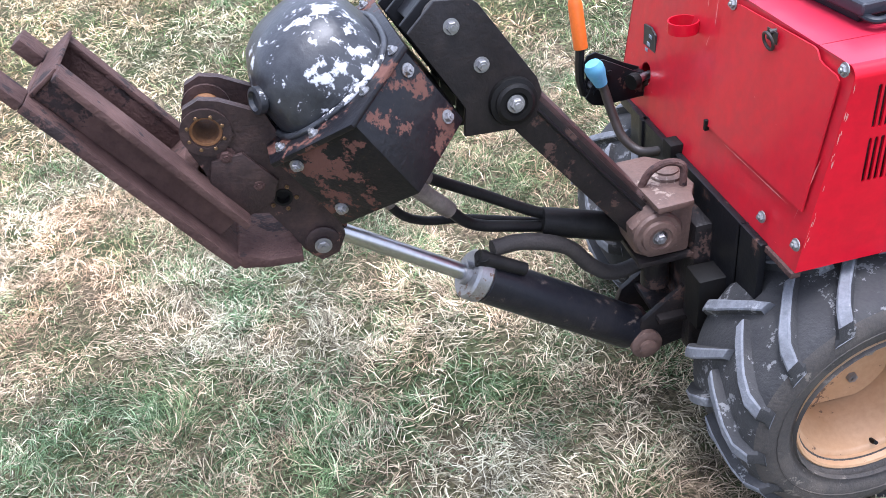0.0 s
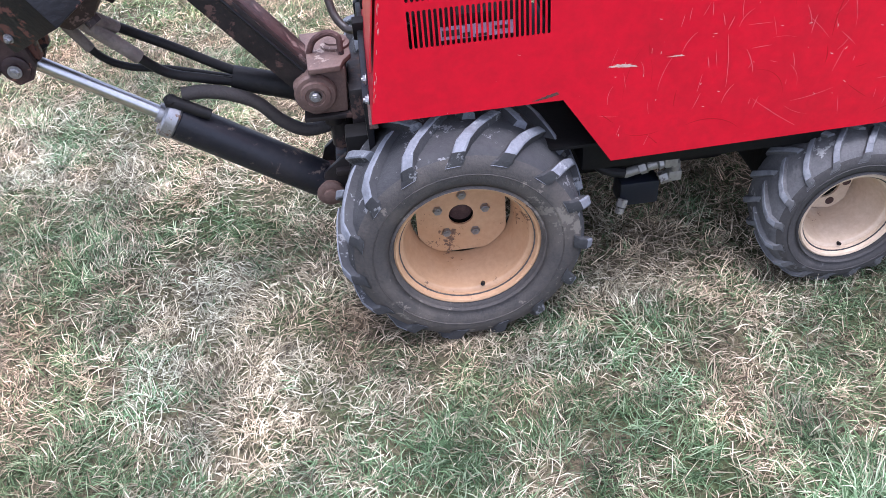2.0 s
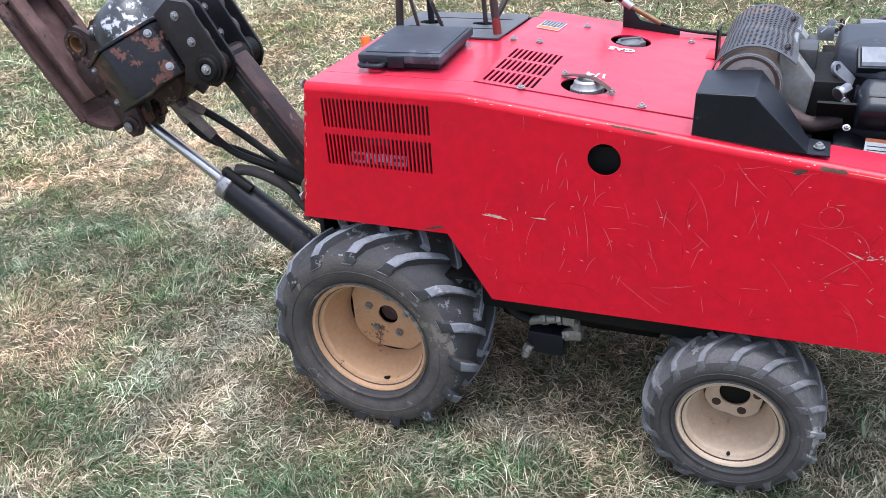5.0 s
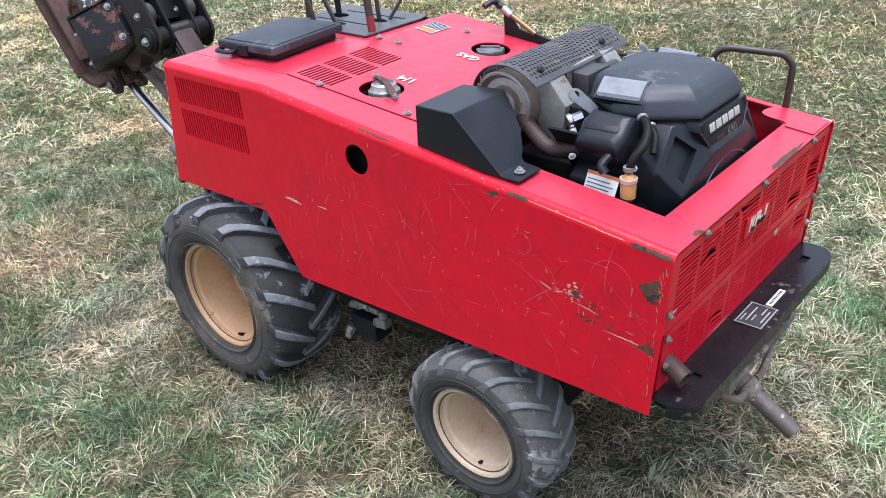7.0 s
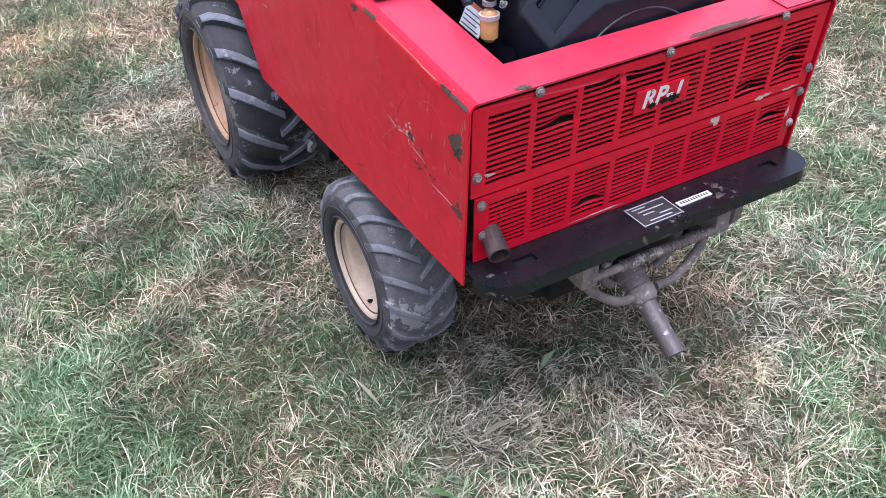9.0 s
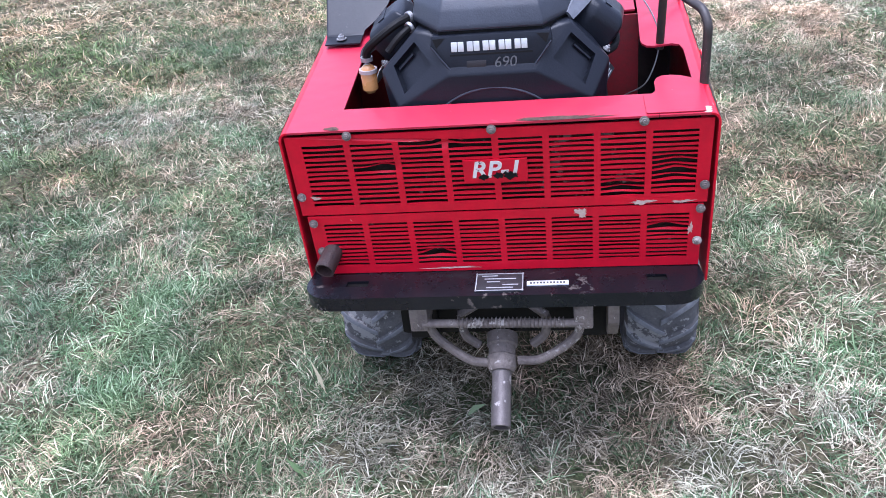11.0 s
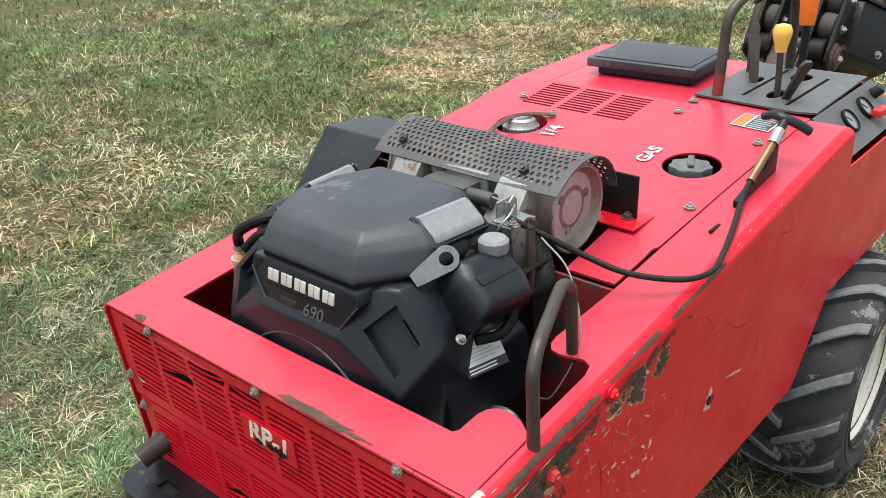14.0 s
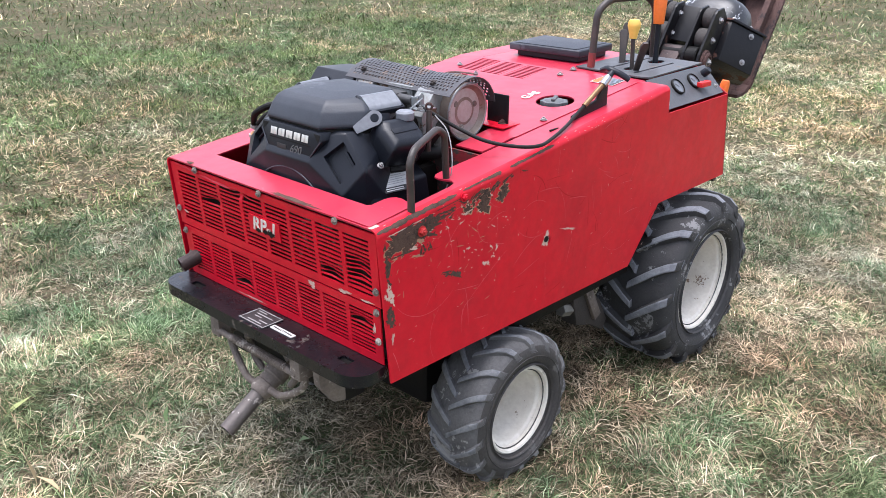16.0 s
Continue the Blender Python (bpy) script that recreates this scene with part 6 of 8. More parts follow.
M_CHALK = surf("white_paint_marker", (0.75, 0.70, 0.68), (0.6, 0.5, 0.5), rough=0.6, scale=60)
TILT = Matrix.Rotation(radians(6.2), 4, "Y")
lettering("GAS", 0.036, Matrix.Translation((0.541, 0.110, ztop(0.541) + 0.0040)) @ TILT @ Matrix.Rotation(radians(180), 4, "Z"), M_CHALK, plow, "marker_writing", 0.0004, 0.0, 0.0008)
lettering("1/4", 0.042, Matrix.Translation((0.529, -0.114, ztop(0.529) + 0.0040)) @ TILT @ Matrix.Rotation(radians(183), 4, "Z"), M_CHALK, plow, "marker_writing", 0.0004, -0.1, 0.0006)

# ---- dash with levers and gauges ----
dash = empty("dashboard", parent=plow, label="grey-black control panel with gauges and levers")
bm = bmesh.new()
holes = [circle2(0.145, 0.185, 0.035, 24, 0.016), circle2(-0.012, 0.180, 0.034, 24, 0.022), rect2(-0.06, 0.19, 0.128, 0.136), rect2(-0.03, 0.21, 0.228, 0.236), circle2(0.060, 0.108, 0.03, 20, 0.012)]
sheet(bm, [(0.232, 0.045), (0.245, 0.262), (0.232, 0.300), (-0.097, 0.292), (-0.097, 0.045)], holes, lambda a, b: Vector((a, b, 0.9125)))
part("top_plate", bm, M_DASH, dash, solid=0.004)
bm = bmesh.new()
sheet(bm, [(0.252, 0.0), (-0.100, 0.0), (-0.105, 0.115), (0.258, 0.115)], [], lambda a, b: Vector((a, 0.300 + 0.62 * b, 0.907 - 0.66 * b)))
part("gauge_panel", bm, M_DASH, dash, solid=0.004)
gn = Vector((0, 0.66, 0.62)).normalized()
for x, y, z in ((0.122, 0.330, 0.872), (0.022, 0.328, 0.874)):
    m = along((x, y, z), Vector((x, y, z)) + gn)[0]
    g = part("gauge_bezel", lathe(bmesh.new(), [(0.0225, 0), (0.0265, 0), (0.0262, 0.008), (0.0228, 0.010)], m, 28, True), M_DARK, dash)
    part("gauge_face", lathe(bmesh.new(), [(0, 0), (0.0228, 0), (0.0228, 0.006), (0, 0.007)], m, 28), M_GAUGE, dash)
    part("needle", box(bmesh.new(), -0.001, 0.001, -0.004, 0.015, 0.0072, 0.0078, 0, m @ pose(0, 0, 0, 0, 0, 40)), M_LABEL_DK, dash)
m = along((-0.060, 0.318, 0.885), Vector((-0.060, 0.318, 0.885)) + gn)[0]
part("switch_knob", lathe(bmesh.new(), [(0, 0), (0.013, 0), (0.012, 0.022), (0.009, 0.026), (0, 0.026)], m, 18), M_PLASTIC, dash)
part("key_tag", box(bmesh.new(), -0.045, 0.008, 0.348, 0.368, 0.862, 0.878, 0.004, pose(0, 0, 0, 0, 0, -4)), M_REDPLASTIC, dash, "bright red plastic tag")
part("bolt", hexbolt(bmesh.new(), (0.225, 0.360, 0.845), gn, 0.006, 0.005), M_BOLT, dash)
part("bolt", hexbolt(bmesh.new(), (-0.085, 0.352, 0.850), gn, 0.006, 0.005), M_BOLT, dash)

# guard hoop
part("guard_hoop", tube(bmesh.new(), round_path([(0.217, 0.088, 0.898), (0.200, 0.088, 1.075), (0.155, 0.10, 1.108), (-0.03, 0.12, 1.105), (-0.075, 0.125, 1.07), (-0.085, 0.125, 0.90)], 0.035), 0.0108, 14), M_LEVER, plow, "bent brown guard hoop with red paint traces")
part("hoop_foot", tube(bmesh.new(), [(0.217, 0.088, 0.900), (0.212, 0.088, 0.955)], 0.0114, 14), M_LEVER_RED, plow)

# levers


def flat_lever(p0, p1, w, name="flat_lever"):
    bm = bmesh.new()
    m, n = along(p0, p1)
    prism(bm, [(-w * 0.4, 0), (w * 0.4, 0), (w * 0.5, n * 0.7), (w * 0.62, n * 0.92), (w * 0.35, n), (-w * 0.35, n), (-w * 0.62, n * 0.92), (-w * 0.5, n * 0.7)], "y", -0.004, 0.004, 0.0015, m)
    part(name, bm, M_LEVER, dash)


flat_lever((0.150, 0.195, 0.880), (0.205, 0.262, 1.003), 0.020)
flat_lever((0.068, 0.107, 0.880), (0.030, 0.080, 1.005), 0.022)
flat_lever((0.01, 0.07, 0.88), (-0.02, 0.06, 1.02), 0.018)
part("lever_stem", rod(bmesh.new(), (0.148, 0.190, 0.885), (0.144, 0.183, 1.005), 0.0065), M_LEVER, dash)
bm = bmesh.new()
lathe(bm, [(0, 0), (0.011, 0), (0.013, 0.012), (0.019, 0.034), (0.0195, 0.044), (0.015, 0.054), (0, 0.058)], along((0.144, 0.183, 1.000), (0.140, 0.180, 1.06))[0], 20)
part("lever_knob", bm, M_YELLOW, dash, "yellow pear-shaped knob")
part("lever_stem", rod(bmesh.new(), (-0.010, 0.178, 0.885), (-0.013, 0.175, 1.035), 0.009), M_PLASTIC, dash)
bm = bmesh.new()
lathe(bm, [(0, 0), (0.016, 0), (0.017, 0.01), (0.022, 0.085), (0.018, 0.100), (0, 0.104)], along((-0.013, 0.175, 1.028), (-0.016, 0.172, 1.14))[0], 20)
part("lever_grip", bm, M_ORANGE, dash, "orange vinyl grip")

# warning sticker on the cover
m = Matrix.Translation((0.326, 0.220, ztop(0.326) + 0.0035)) @ TILT @ Matrix.Rotation(radians(86), 4, "Z")
part("warning_sticker", box(bmesh.new(), -0.039, 0.039, -0.031, 0.031, 0, 0.0008, 0, m), M_LABEL, plow, "white, black and orange warning sticker")
part("sticker_stripe", box(bmesh.new(), -0.037, -0.014, -0.029, 0.029, 0.0008, 0.0012, 0, m), M_LABEL_OR, plow)
part("sticker_panel", box(bmesh.new(), -0.010, 0.037, -0.029, 0.029, 0.0008, 0.0012, 0, m), M_LABEL_DK, plow)
for k in range(6):
    part("print_line", box(bmesh.new(), -0.006, 0.033 - 0.006 * (k % 2), -0.025 + 0.009 * k, -0.0215 + 0.009 * k, 0.0012, 0.0016, 0, m), M_PALE_BLUE, plow)

# choke T-handle on a bent bracket, with its cable
choke = empty("choke_pull", parent=plow, label="black T-handle choke pull on bracket")
zb = ztop(0.60) - 0.008
bm = bmesh.new()
prism(bm, [(0.652, zb - 0.012), (0.652, zb + 0.014), (0.545, zb + 0.040), (0.512, zb + 0.082), (0.498, zb + 0.080), (0.498, zb + 0.012), (0.52, zb + 0.004)], "y", 0.322, 0.330, 0.001)
part("bracket", bm, M_BLACK, choke)
part("collar", rod(bmesh.new(), (0.520, 0.326, 0.935), (0.495, 0.326, 0.952), 0.0105), M_CHROME, choke)
part("sleeve", rod(bmesh.new(), (0.600, 0.326, 0.893), (0.518, 0.326, 0.937), 0.007), M_BRASS, choke)
bm = bmesh.new()
tube(bm, smooth_path([(0.460, 0.285, 0.962), (0.468, 0.305, 0.970), (0.472, 0.322, 0.968), (0.462, 0.345, 0.958), (0.450, 0.362, 0.945)]), 0.010, 12, 0.8)
rod(bm, (0.495, 0.326, 0.952), (0.470, 0.325, 0.966), 0.008)
part("t_handle", bm, M_PLASTIC, choke)
part("cable", tube(bmesh.new(), smooth_path([(0.600, 0.326, 0.893), (0.64, 0.332, 0.880), (0.71, 0.352, 0.866), (0.805, 0.377, 0.856), (0.865, 0.386, 0.852), (0.918, 0.366, 0.856), (0.962, 0.305, 0.866), (0.985, 0.240, 0.888), (1.015, 0.190, 0.918), (1.035, 0.150, 0.938)]), 0.0045, 10), M_HOSE, choke)
part("thin_wire", tube(bmesh.new(), smooth_path([(1.04, 0.215, 0.925), (1.06, 0.275, 0.895), (1.09, 0.312, 0.82), (1.115, 0.290, 0.74), (1.09, 0.245, 0.70)]), 0.0014, 6), M_BOLT, choke)
part("slot", box(bmesh.new(), 0.713, 0.746, 0.326, 0.331, ztop(0.75) + 0.0005, ztop(0.713) + 0.001, 0, None), M_DARK, plow)

# bent hand rail at the engine bay
part("hand_rail", tube(bmesh.new(), round_path([(1.276, 0.371, 0.775), (1.282, 0.372, 0.895), (1.262, 0.365, 0.918), (1.145, 0.318, 0.930), (1.118, 0.315, 0.915), (1.106, 0.312, 0.800)], 0.024), 0.0080, 14), M_LEVER, plow, "worn steel hand rail")
for x in (1.261,):
    part("bolt", hexbolt(bmesh.new(), (x, HALF + 0.0, 0.747), (0, 1, 0), 0.009, 0.010), surf("red_bolt", (0.45, 0.02, 0.02), (0.30, 0.02, 0.02), rough=0.5), plow)
part("bolt", hexbolt(bmesh.new(), (1.13, HALF, 0.79), (0, 1, 0), 0.008, 0.008), M_RED, plow)

# levers at the front panel
fl = empty("front_lever_group", parent=plow, label="front levers with blue and orange grips")
part("lever_rod", tube(bmesh.new(), smooth_path([(-0.256, 0.235, 0.660), (-0.247, 0.235, 0.645), (-0.232, 0.215, 0.581), (-0.218, 0.190, 0.536), (-0.189, 0.160, 0.512), (-0.156, 0.120, 0.531), (-0.146, 0.090, 0.565)]), 0.0105, 12), M_LEVER, fl)
bm = bmesh.new()
lathe(bm, [(0, 0), (0.014, 0), (0.016, 0.012), (0.021, 0.034), (0.021, 0.046), (0.016, 0.056), (0, 0.060)], along((-0.251, 0.235, 0.652), (-0.272, 0.235, 0.706))[0], 20)
part("blue_grip", bm, M_BLUE, fl, "light blue pear-shaped grip")
bm = bmesh.new()
lathe(bm, [(0, 0), (0.0155, 0), (0.0155, 0.096), (0.012, 0.108), (0, 0.110)], along((-0.280, 0.279, 0.723), (-0.287, 0.290, 0.82))[0], 20)
part("orange_grip", bm, M_ORANGE, fl, "orange vinyl grip")
part("lever_arm", tube(bmesh.new(), [(-0.281, 0.279, 0.728), (-0.284, 0.280, 0.690), (-0.283, 0.281, 0.650), (-0.276, 0.281, 0.618), (-0.252, 0.281, 0.605)], 0.014, 10, 0.7), M_BLACK, fl)
bm = bmesh.new()
for y in (0.258, 0.300):
    prism(bm, [(-0.279, 0.612), (-0.264, 0.595), (-0.240, 0.588), (-0.150, 0.592), (-0.132, 0.640), (-0.174, 0.660), (-0.205, 0.678), (-0.239, 0.697), (-0.258, 0.692), (-0.268, 0.674), (-0.262, 0.640)], "y", y, y + 0.005, 0.001)
box(bm, -0.150, -0.134, 0.258, 0.305, 0.592, 0.640, 0.001)
rod(bm, (-0.255, 0.25, 0.625), (-0.255, 0.315, 0.625), 0.008)
rod(bm, (-0.225, 0.25, 0.665), (-0.225, 0.315, 0.665), 0.006)
part("lever_bracket", bm, M_BLACK, fl)
bm = bmesh.new()
rod(bm, (-0.130, 0.262, 0.640), (-0.172, 0.243, 0.640), 0.009)
part("pull_stem", bm, M_CHROME, fl)
bm = bmesh.new()
lathe(bm, [(0, 0), (0.017, 0), (0.019, 0.006), (0.017, 0.018), (0, 0.018)], along((-0.166, 0.246, 0.64), (-0.190, 0.235, 0.64))[0], 18)
part("pull_knob", bm, M_DARK, fl)
part("cable_clip", box(bmesh.new(), -0.175, -0.145, 0.045, 0.085, 0.535, 0.580, 0.004), M_DARK, fl)

# ---- tow bar and guard under the bumper ----
hitch = empty("tow_hitch", parent=plow, label="dirty steel tow bar and bent guard under bumper")
bm = bmesh.new()
m, n = along((1.36, -0.012, 0.300), (1.520, -0.014, 0.202))
lathe(bm, [(0.0, 0.0), (0.0195, 0), (0.0195, n), (0.014, n), (0.014, n - 0.05), (0, n - 0.05)], m, 24)
part("tow_bar", bm, surf("bare_dark_tube", (0.085, 0.070, 0.064), (0.16, 0.14, 0.13), rough=0.5, metal=0.35, scale=16, fine=120, bump=0.4, wear=((0.30, 0.27, 0.25), 0.62, 22.0, 0.5)), hitch)
bm = bmesh.new()
m, n = along((1.355, -0.012, 0.303), (1.425, -0.013, 0.262))
lathe(bm, [(0, 0), (0.031, 0), (0.031, n * 0.30), (0.027, n * 0.34), (0.027, n * 0.58), (0.030, n * 0.62), (0.029, n * 0.85), (0.023, n), (0, n)], m, 24)
part("tow_socket", bm, M_DIRT, hitch)
bm = bmesh.new()
tube(bm, [(1.425, -0.160, 0.385), (1.425, 0.150, 0.380)], 0.0088, 12)
for k in range(26):
    y = -0.09 + 0.008 * k
    lathe(bm, [(0.0085, 0), (0.0118, 0.002), (0.0085, 0.004)], pose(1.425, y, 0.3838 - 0.016 * y, -90, 0, 0), 12)
part("threaded_bar", bm, M_DIRT, hitch)
for pts in ([(1.40, -0.155, 0.385), (1.40, -0.14, 0.335), (1.41, -0.08, 0.285), (1.41, -0.04, 0.275)], [(1.40, 0.145, 0.382), (1.40, 0.135, 0.33), (1.41, 0.07, 0.285), (1.41, 0.02, 0.28)], [(1.385, -0.088, 0.375), (1.375, -0.085, 0.32), (1.37, -0.06, 0.29)], [(1.385, 0.078, 0.372), (1.375, 0.075, 0.32), (1.37, 0.05, 0.29)], [(1.39, -0.09, 0.38), (1.385, -0.03, 0.412), (1.385, 0.03, 0.410), (1.39, 0.08, 0.375)]):
    part("guard_rod", tube(bmesh.new(), smooth_path(pts), 0.0092, 10), M_DIRT, hitch)
for y in (-0.165, 0.150):
    part("hanger_plate", box(bmesh.new(), 1.345, 1.432, y - 0.018, y + 0.018, 0.37, 0.445, 0.004), M_DIRT, hitch)
bm = prism(bmesh.new(), [(1.30, 0.43), (1.42, 0.43), (1.415, 0.37), (1.375, 0.315), (1.32, 0.30)], "y", 0.196, 0.218, 0.004)
part("hanger_plate", bm, M_DIRT, hitch)
# Black box added in place of the shaded gap behind the tow bar.
part("rear_shade_box", box(bmesh.new(), 1.28, 1.345, -0.22, 0.22, 0.30, 0.42, 0.01), M_DARK, hitch)

# ---- hydraulic block between the wheels ----
M_FIT = surf("dull_zinc_fitting", (0.30, 0.29, 0.26), (0.17, 0.15, 0.13), rough=0.5, metal=0.55, scale=40, fine=150, wear=((0.07, 0.055, 0.045), 0.60, 40.0, 0.8))
blk = empty("hydraulic_block", parent=plow, label="black hydraulic block with steel fittings")
for s in (-1, 1):
    if s < 0:
        part("block", box(bmesh.new(), 0.405, 0.500, -0.290, -0.225, 0.190, 0.255, 0.008, pose(0, 0, 0, 0, 0, 0)), M_PLASTIC, blk)
        for p, q, r, sg in (((0.412, -0.285, 0.283), (0.446, -0.292, 0.298), 0.0115, 14), ((0.446, -0.292, 0.298), (0.462, -0.296, 0.305), 0.0155, 6), ((0.462, -0.296, 0.305), (0.486, -0.298, 0.311), 0.0120, 12), ((0.486, -0.298, 0.311), (0.498, -0.297, 0.313), 0.0160, 6), ((0.530, -0.290, 0.306), (0.534, -0.286, 0.282), 0.0125, 12), ((0.520, -0.283, 0.262), (0.500, -0.281, 0.254), 0.0155, 6), ((0.412, -0.292, 0.215), (0.405, -0.30, 0.198), 0.0135, 6), ((0.405, -0.30, 0.198), (0.402, -0.303, 0.183), 0.0105, 12)):
            part("fitting", rod(bmesh.new(), p, q, r, None, sg, 0.0015), M_FIT, blk)
        for x, y, z in ((0.517, -0.293, 0.313), (0.532, -0.285, 0.268)):
            part("elbow", box(bmesh.new(), x - 0.016, x + 0.016, y - 0.014, y + 0.014, z - 0.014, z + 0.014, 0.005), M_FIT, blk)
        part("hose", tube(bmesh.new(), smooth_path([(0.415, -0.285, 0.285), (0.36, -0.27, 0.30), (0.30, -0.22, 0.36)]), 0.013, 10), M_HOSE, blk)
    else:
        part("block", prism(bmesh.new(), [(0.50, 0.290), (0.445, 0.305), (0.355, 0.245), (0.305, 0.160), (0.325, 0.125), (0.395, 0.170), (0.475, 0.195)], "y", 0.215, 0.272, 0.007), M_HOSE_DUSTY, blk, "dirty motor casting beside the wheel")
        part("block_flange", prism(bmesh.new(), [(0.455, 0.300), (0.425, 0.310), (0.365, 0.205), (0.395, 0.190)], "y", 0.2725, 0.286, 0.003), M_DIRT, blk)
        part("fitting", rod(bmesh.new(), (0.49, 0.25, 0.25), (0.535, 0.25, 0.262), 0.020, None, 6, 0.002), M_FIT, blk)
        part("hose", tube(bmesh.new(), smooth_path([(0.45, 0.22, 0.26), (0.55, 0.21, 0.30), (0.65, 0.18, 0.36)]), 0.013, 10), M_HOSE, blk)

# ---- black document case lying on the hood ----
case = empty("document_case", (0.085, -0.115, 0.9), label="")
tagged(case, "closed black plastic document case lying on red hood", "case")
inv = Matrix.Translation((-0.085, 0.115, -0.9))
m = inv @ Matrix.Translation((0.082, -0.120, 0.008)) @ Matrix.Rotation(radians(4), 4, "Z")
t = bmesh.new()
box(t, -0.094, 0.088, -0.112, 0.116, 0.899, 0.918, 0.005, m, 3)
part("case_body", t, M_PLASTIC, case)
t = bmesh.new()
box(t, -0.108, 0.103, -0.135, 0.131, 0.917, 0.940, 0.007, m, 3)
part("case_lid", t, M_PLASTIC_MAT, case)
part("lid_panel", box(bmesh.new(), -0.091, 0.095, -0.120, 0.116, 0.940, 0.9422, 0.001, m), M_PLASTIC_MAT, case)
part("case_handle", tube(bmesh.new(), [m @ Vector(p) for p in round_path([(-0.098, -0.124, 0.918), (-0.098, -0.152, 0.916), (-0.042, -0.152, 0.916), (-0.042, -0.124, 0.918)], 0.015)], 0.008, 10, 0.7), M_PLASTIC, case)
part("case_latch", box(bmesh.new(), -0.03, 0.01, -0.139, -0.128, 0.908, 0.936, 0.002, m), M_PLASTIC, case)

# ---- worn paint on the red sheets: chips to primer, and hairline scratches ----
M_PRIMER = surf("bare_primer", (0.075, 0.044, 0.034), (0.130, 0.085, 0.064), rough=0.85, scale=30, fine=160, bump=0.4, spec=0.12, wear=((0.045, 0.032, 0.026), 0.58, 45.0, 0.9))
M_BARE = surf("scraped_grey_metal", (0.100, 0.064, 0.050), (0.045, 0.026, 0.020), rough=0.8, scale=40, fine=160, bump=0.3, spec=0.15)
M_PALE = surf("pale_chipped_paint", (0.60, 0.46, 0.38), (0.50, 0.27, 0.22), rough=0.6, scale=60, bump=0.2)
M_EDGE = surf("yellowed_edge_paint", (0.46, 0.27, 0.16), (0.30, 0.13, 0.08), rough=0.6, scale=50, bump=0.2)
M_SCRATCH = surf("scratched_red", (0.62, 0.11, 0.13), (0.60, 0.05, 0.07), rough=0.5, scale=50, bump=0.05)


def blob(cx, cy, rx, ry, seed, n=64, rough=0.5):
    """Ragged outline of a flaked spot."""
    rng = random.Random(seed)
    ph = [rng.uniform(0, 6.28) for _ in range(5)]
    out = []
    for k in range(n):
        a = 2 * math.pi * k / n
        r = 1 + rough * (0.45 * math.sin(2 * a + ph[0]) + 0.35 * math.sin(3 * a + ph[1]) + 0.3 * math.sin(5 * a + ph[2]) + 0.25 * math.sin(9 * a + ph[3])) + rng.uniform(-0.26, 0.26)
        r = max(0.25, r)
        out.append((cx + rx * r * math.cos(a), cy + ry * r * math.sin(a)))
    return out


def flank_chip(side, x, z, rx, rz, material, seed, tilt=0.0):
    bm = bmesh.new()
    c, s = math.cos(tilt), math.sin(tilt)
    pts = [(x + c * a - s * b, z + s * a + c * b) for a, b in blob(0, 0, rx, rz, seed)]
    sheet(bm, pts, [], lambda a, b: Vector((a, side * (HALF + 0.0006), b)))
    part("paint_chip", bm, material, plow)


def fold_chip(side, x0, x1, a0, a1, material, seed, n=90):
    """Wear along the rounded edge of the hood; a0, a1 in degrees from the flank to the top."""
    rng = random.Random(seed)
    bm = bmesh.new()
    rows = []
    def rag():
        """Ragged run of numbers about 0.5, coarse and fine together."""
        c1 = [rng.random() for _ in range(n // 9 + 3)]
        c2 = [rng.random() for _ in range(n // 3 + 3)]
        return [0.55 * (c1[i // 9] + (c1[i // 9 + 1] - c1[i // 9]) * (i % 9) / 9) + 0.3 * c2[i // 3] + 0.15 * rng.random() for i in range(n + 1)]
    r0, r1 = rag(), rag()
    for i in range(n + 1):
        u = i / n
        x = x0 + (x1 - x0) * u
        env = min(1.0, 9 * u, 9 * (1 - u)) ** 0.5
        mid = 0.5 * (a0 + a1)
        lo = mid - (mid - a0) * env * (0.35 + 0.9 * r0[i])
        hi = mid + (a1 - mid) * env * (0.35 + 0.9 * r1[i])
        row = []
        for k in range(7):
            a = lo + (hi - lo) * k / 6
            zt = ztop(x)
            if a < 0:        # on the flank, below the fold
                p = (x, side * (HALF + 0.0008), zt - FOLD + radians(a) * FOLD)
            else:
                t = radians(min(a, 90))
                extra = FOLD * radians(max(0, a - 90))
                p = (x, side * (HALF - FOLD + (FOLD + 0.0008) * math.cos(t) - extra), zt - FOLD + (FOLD + 0.0008) * math.sin(t))
            row.append(bm.verts.new(p))
        rows.append(row)
    for p, q in zip(rows, rows[1:]):
        for k in range(6):
            bm.faces.new((p[k], q[k], q[k + 1], p[k + 1]))
    part("paint_chip", bm, material, plow, angle=60)


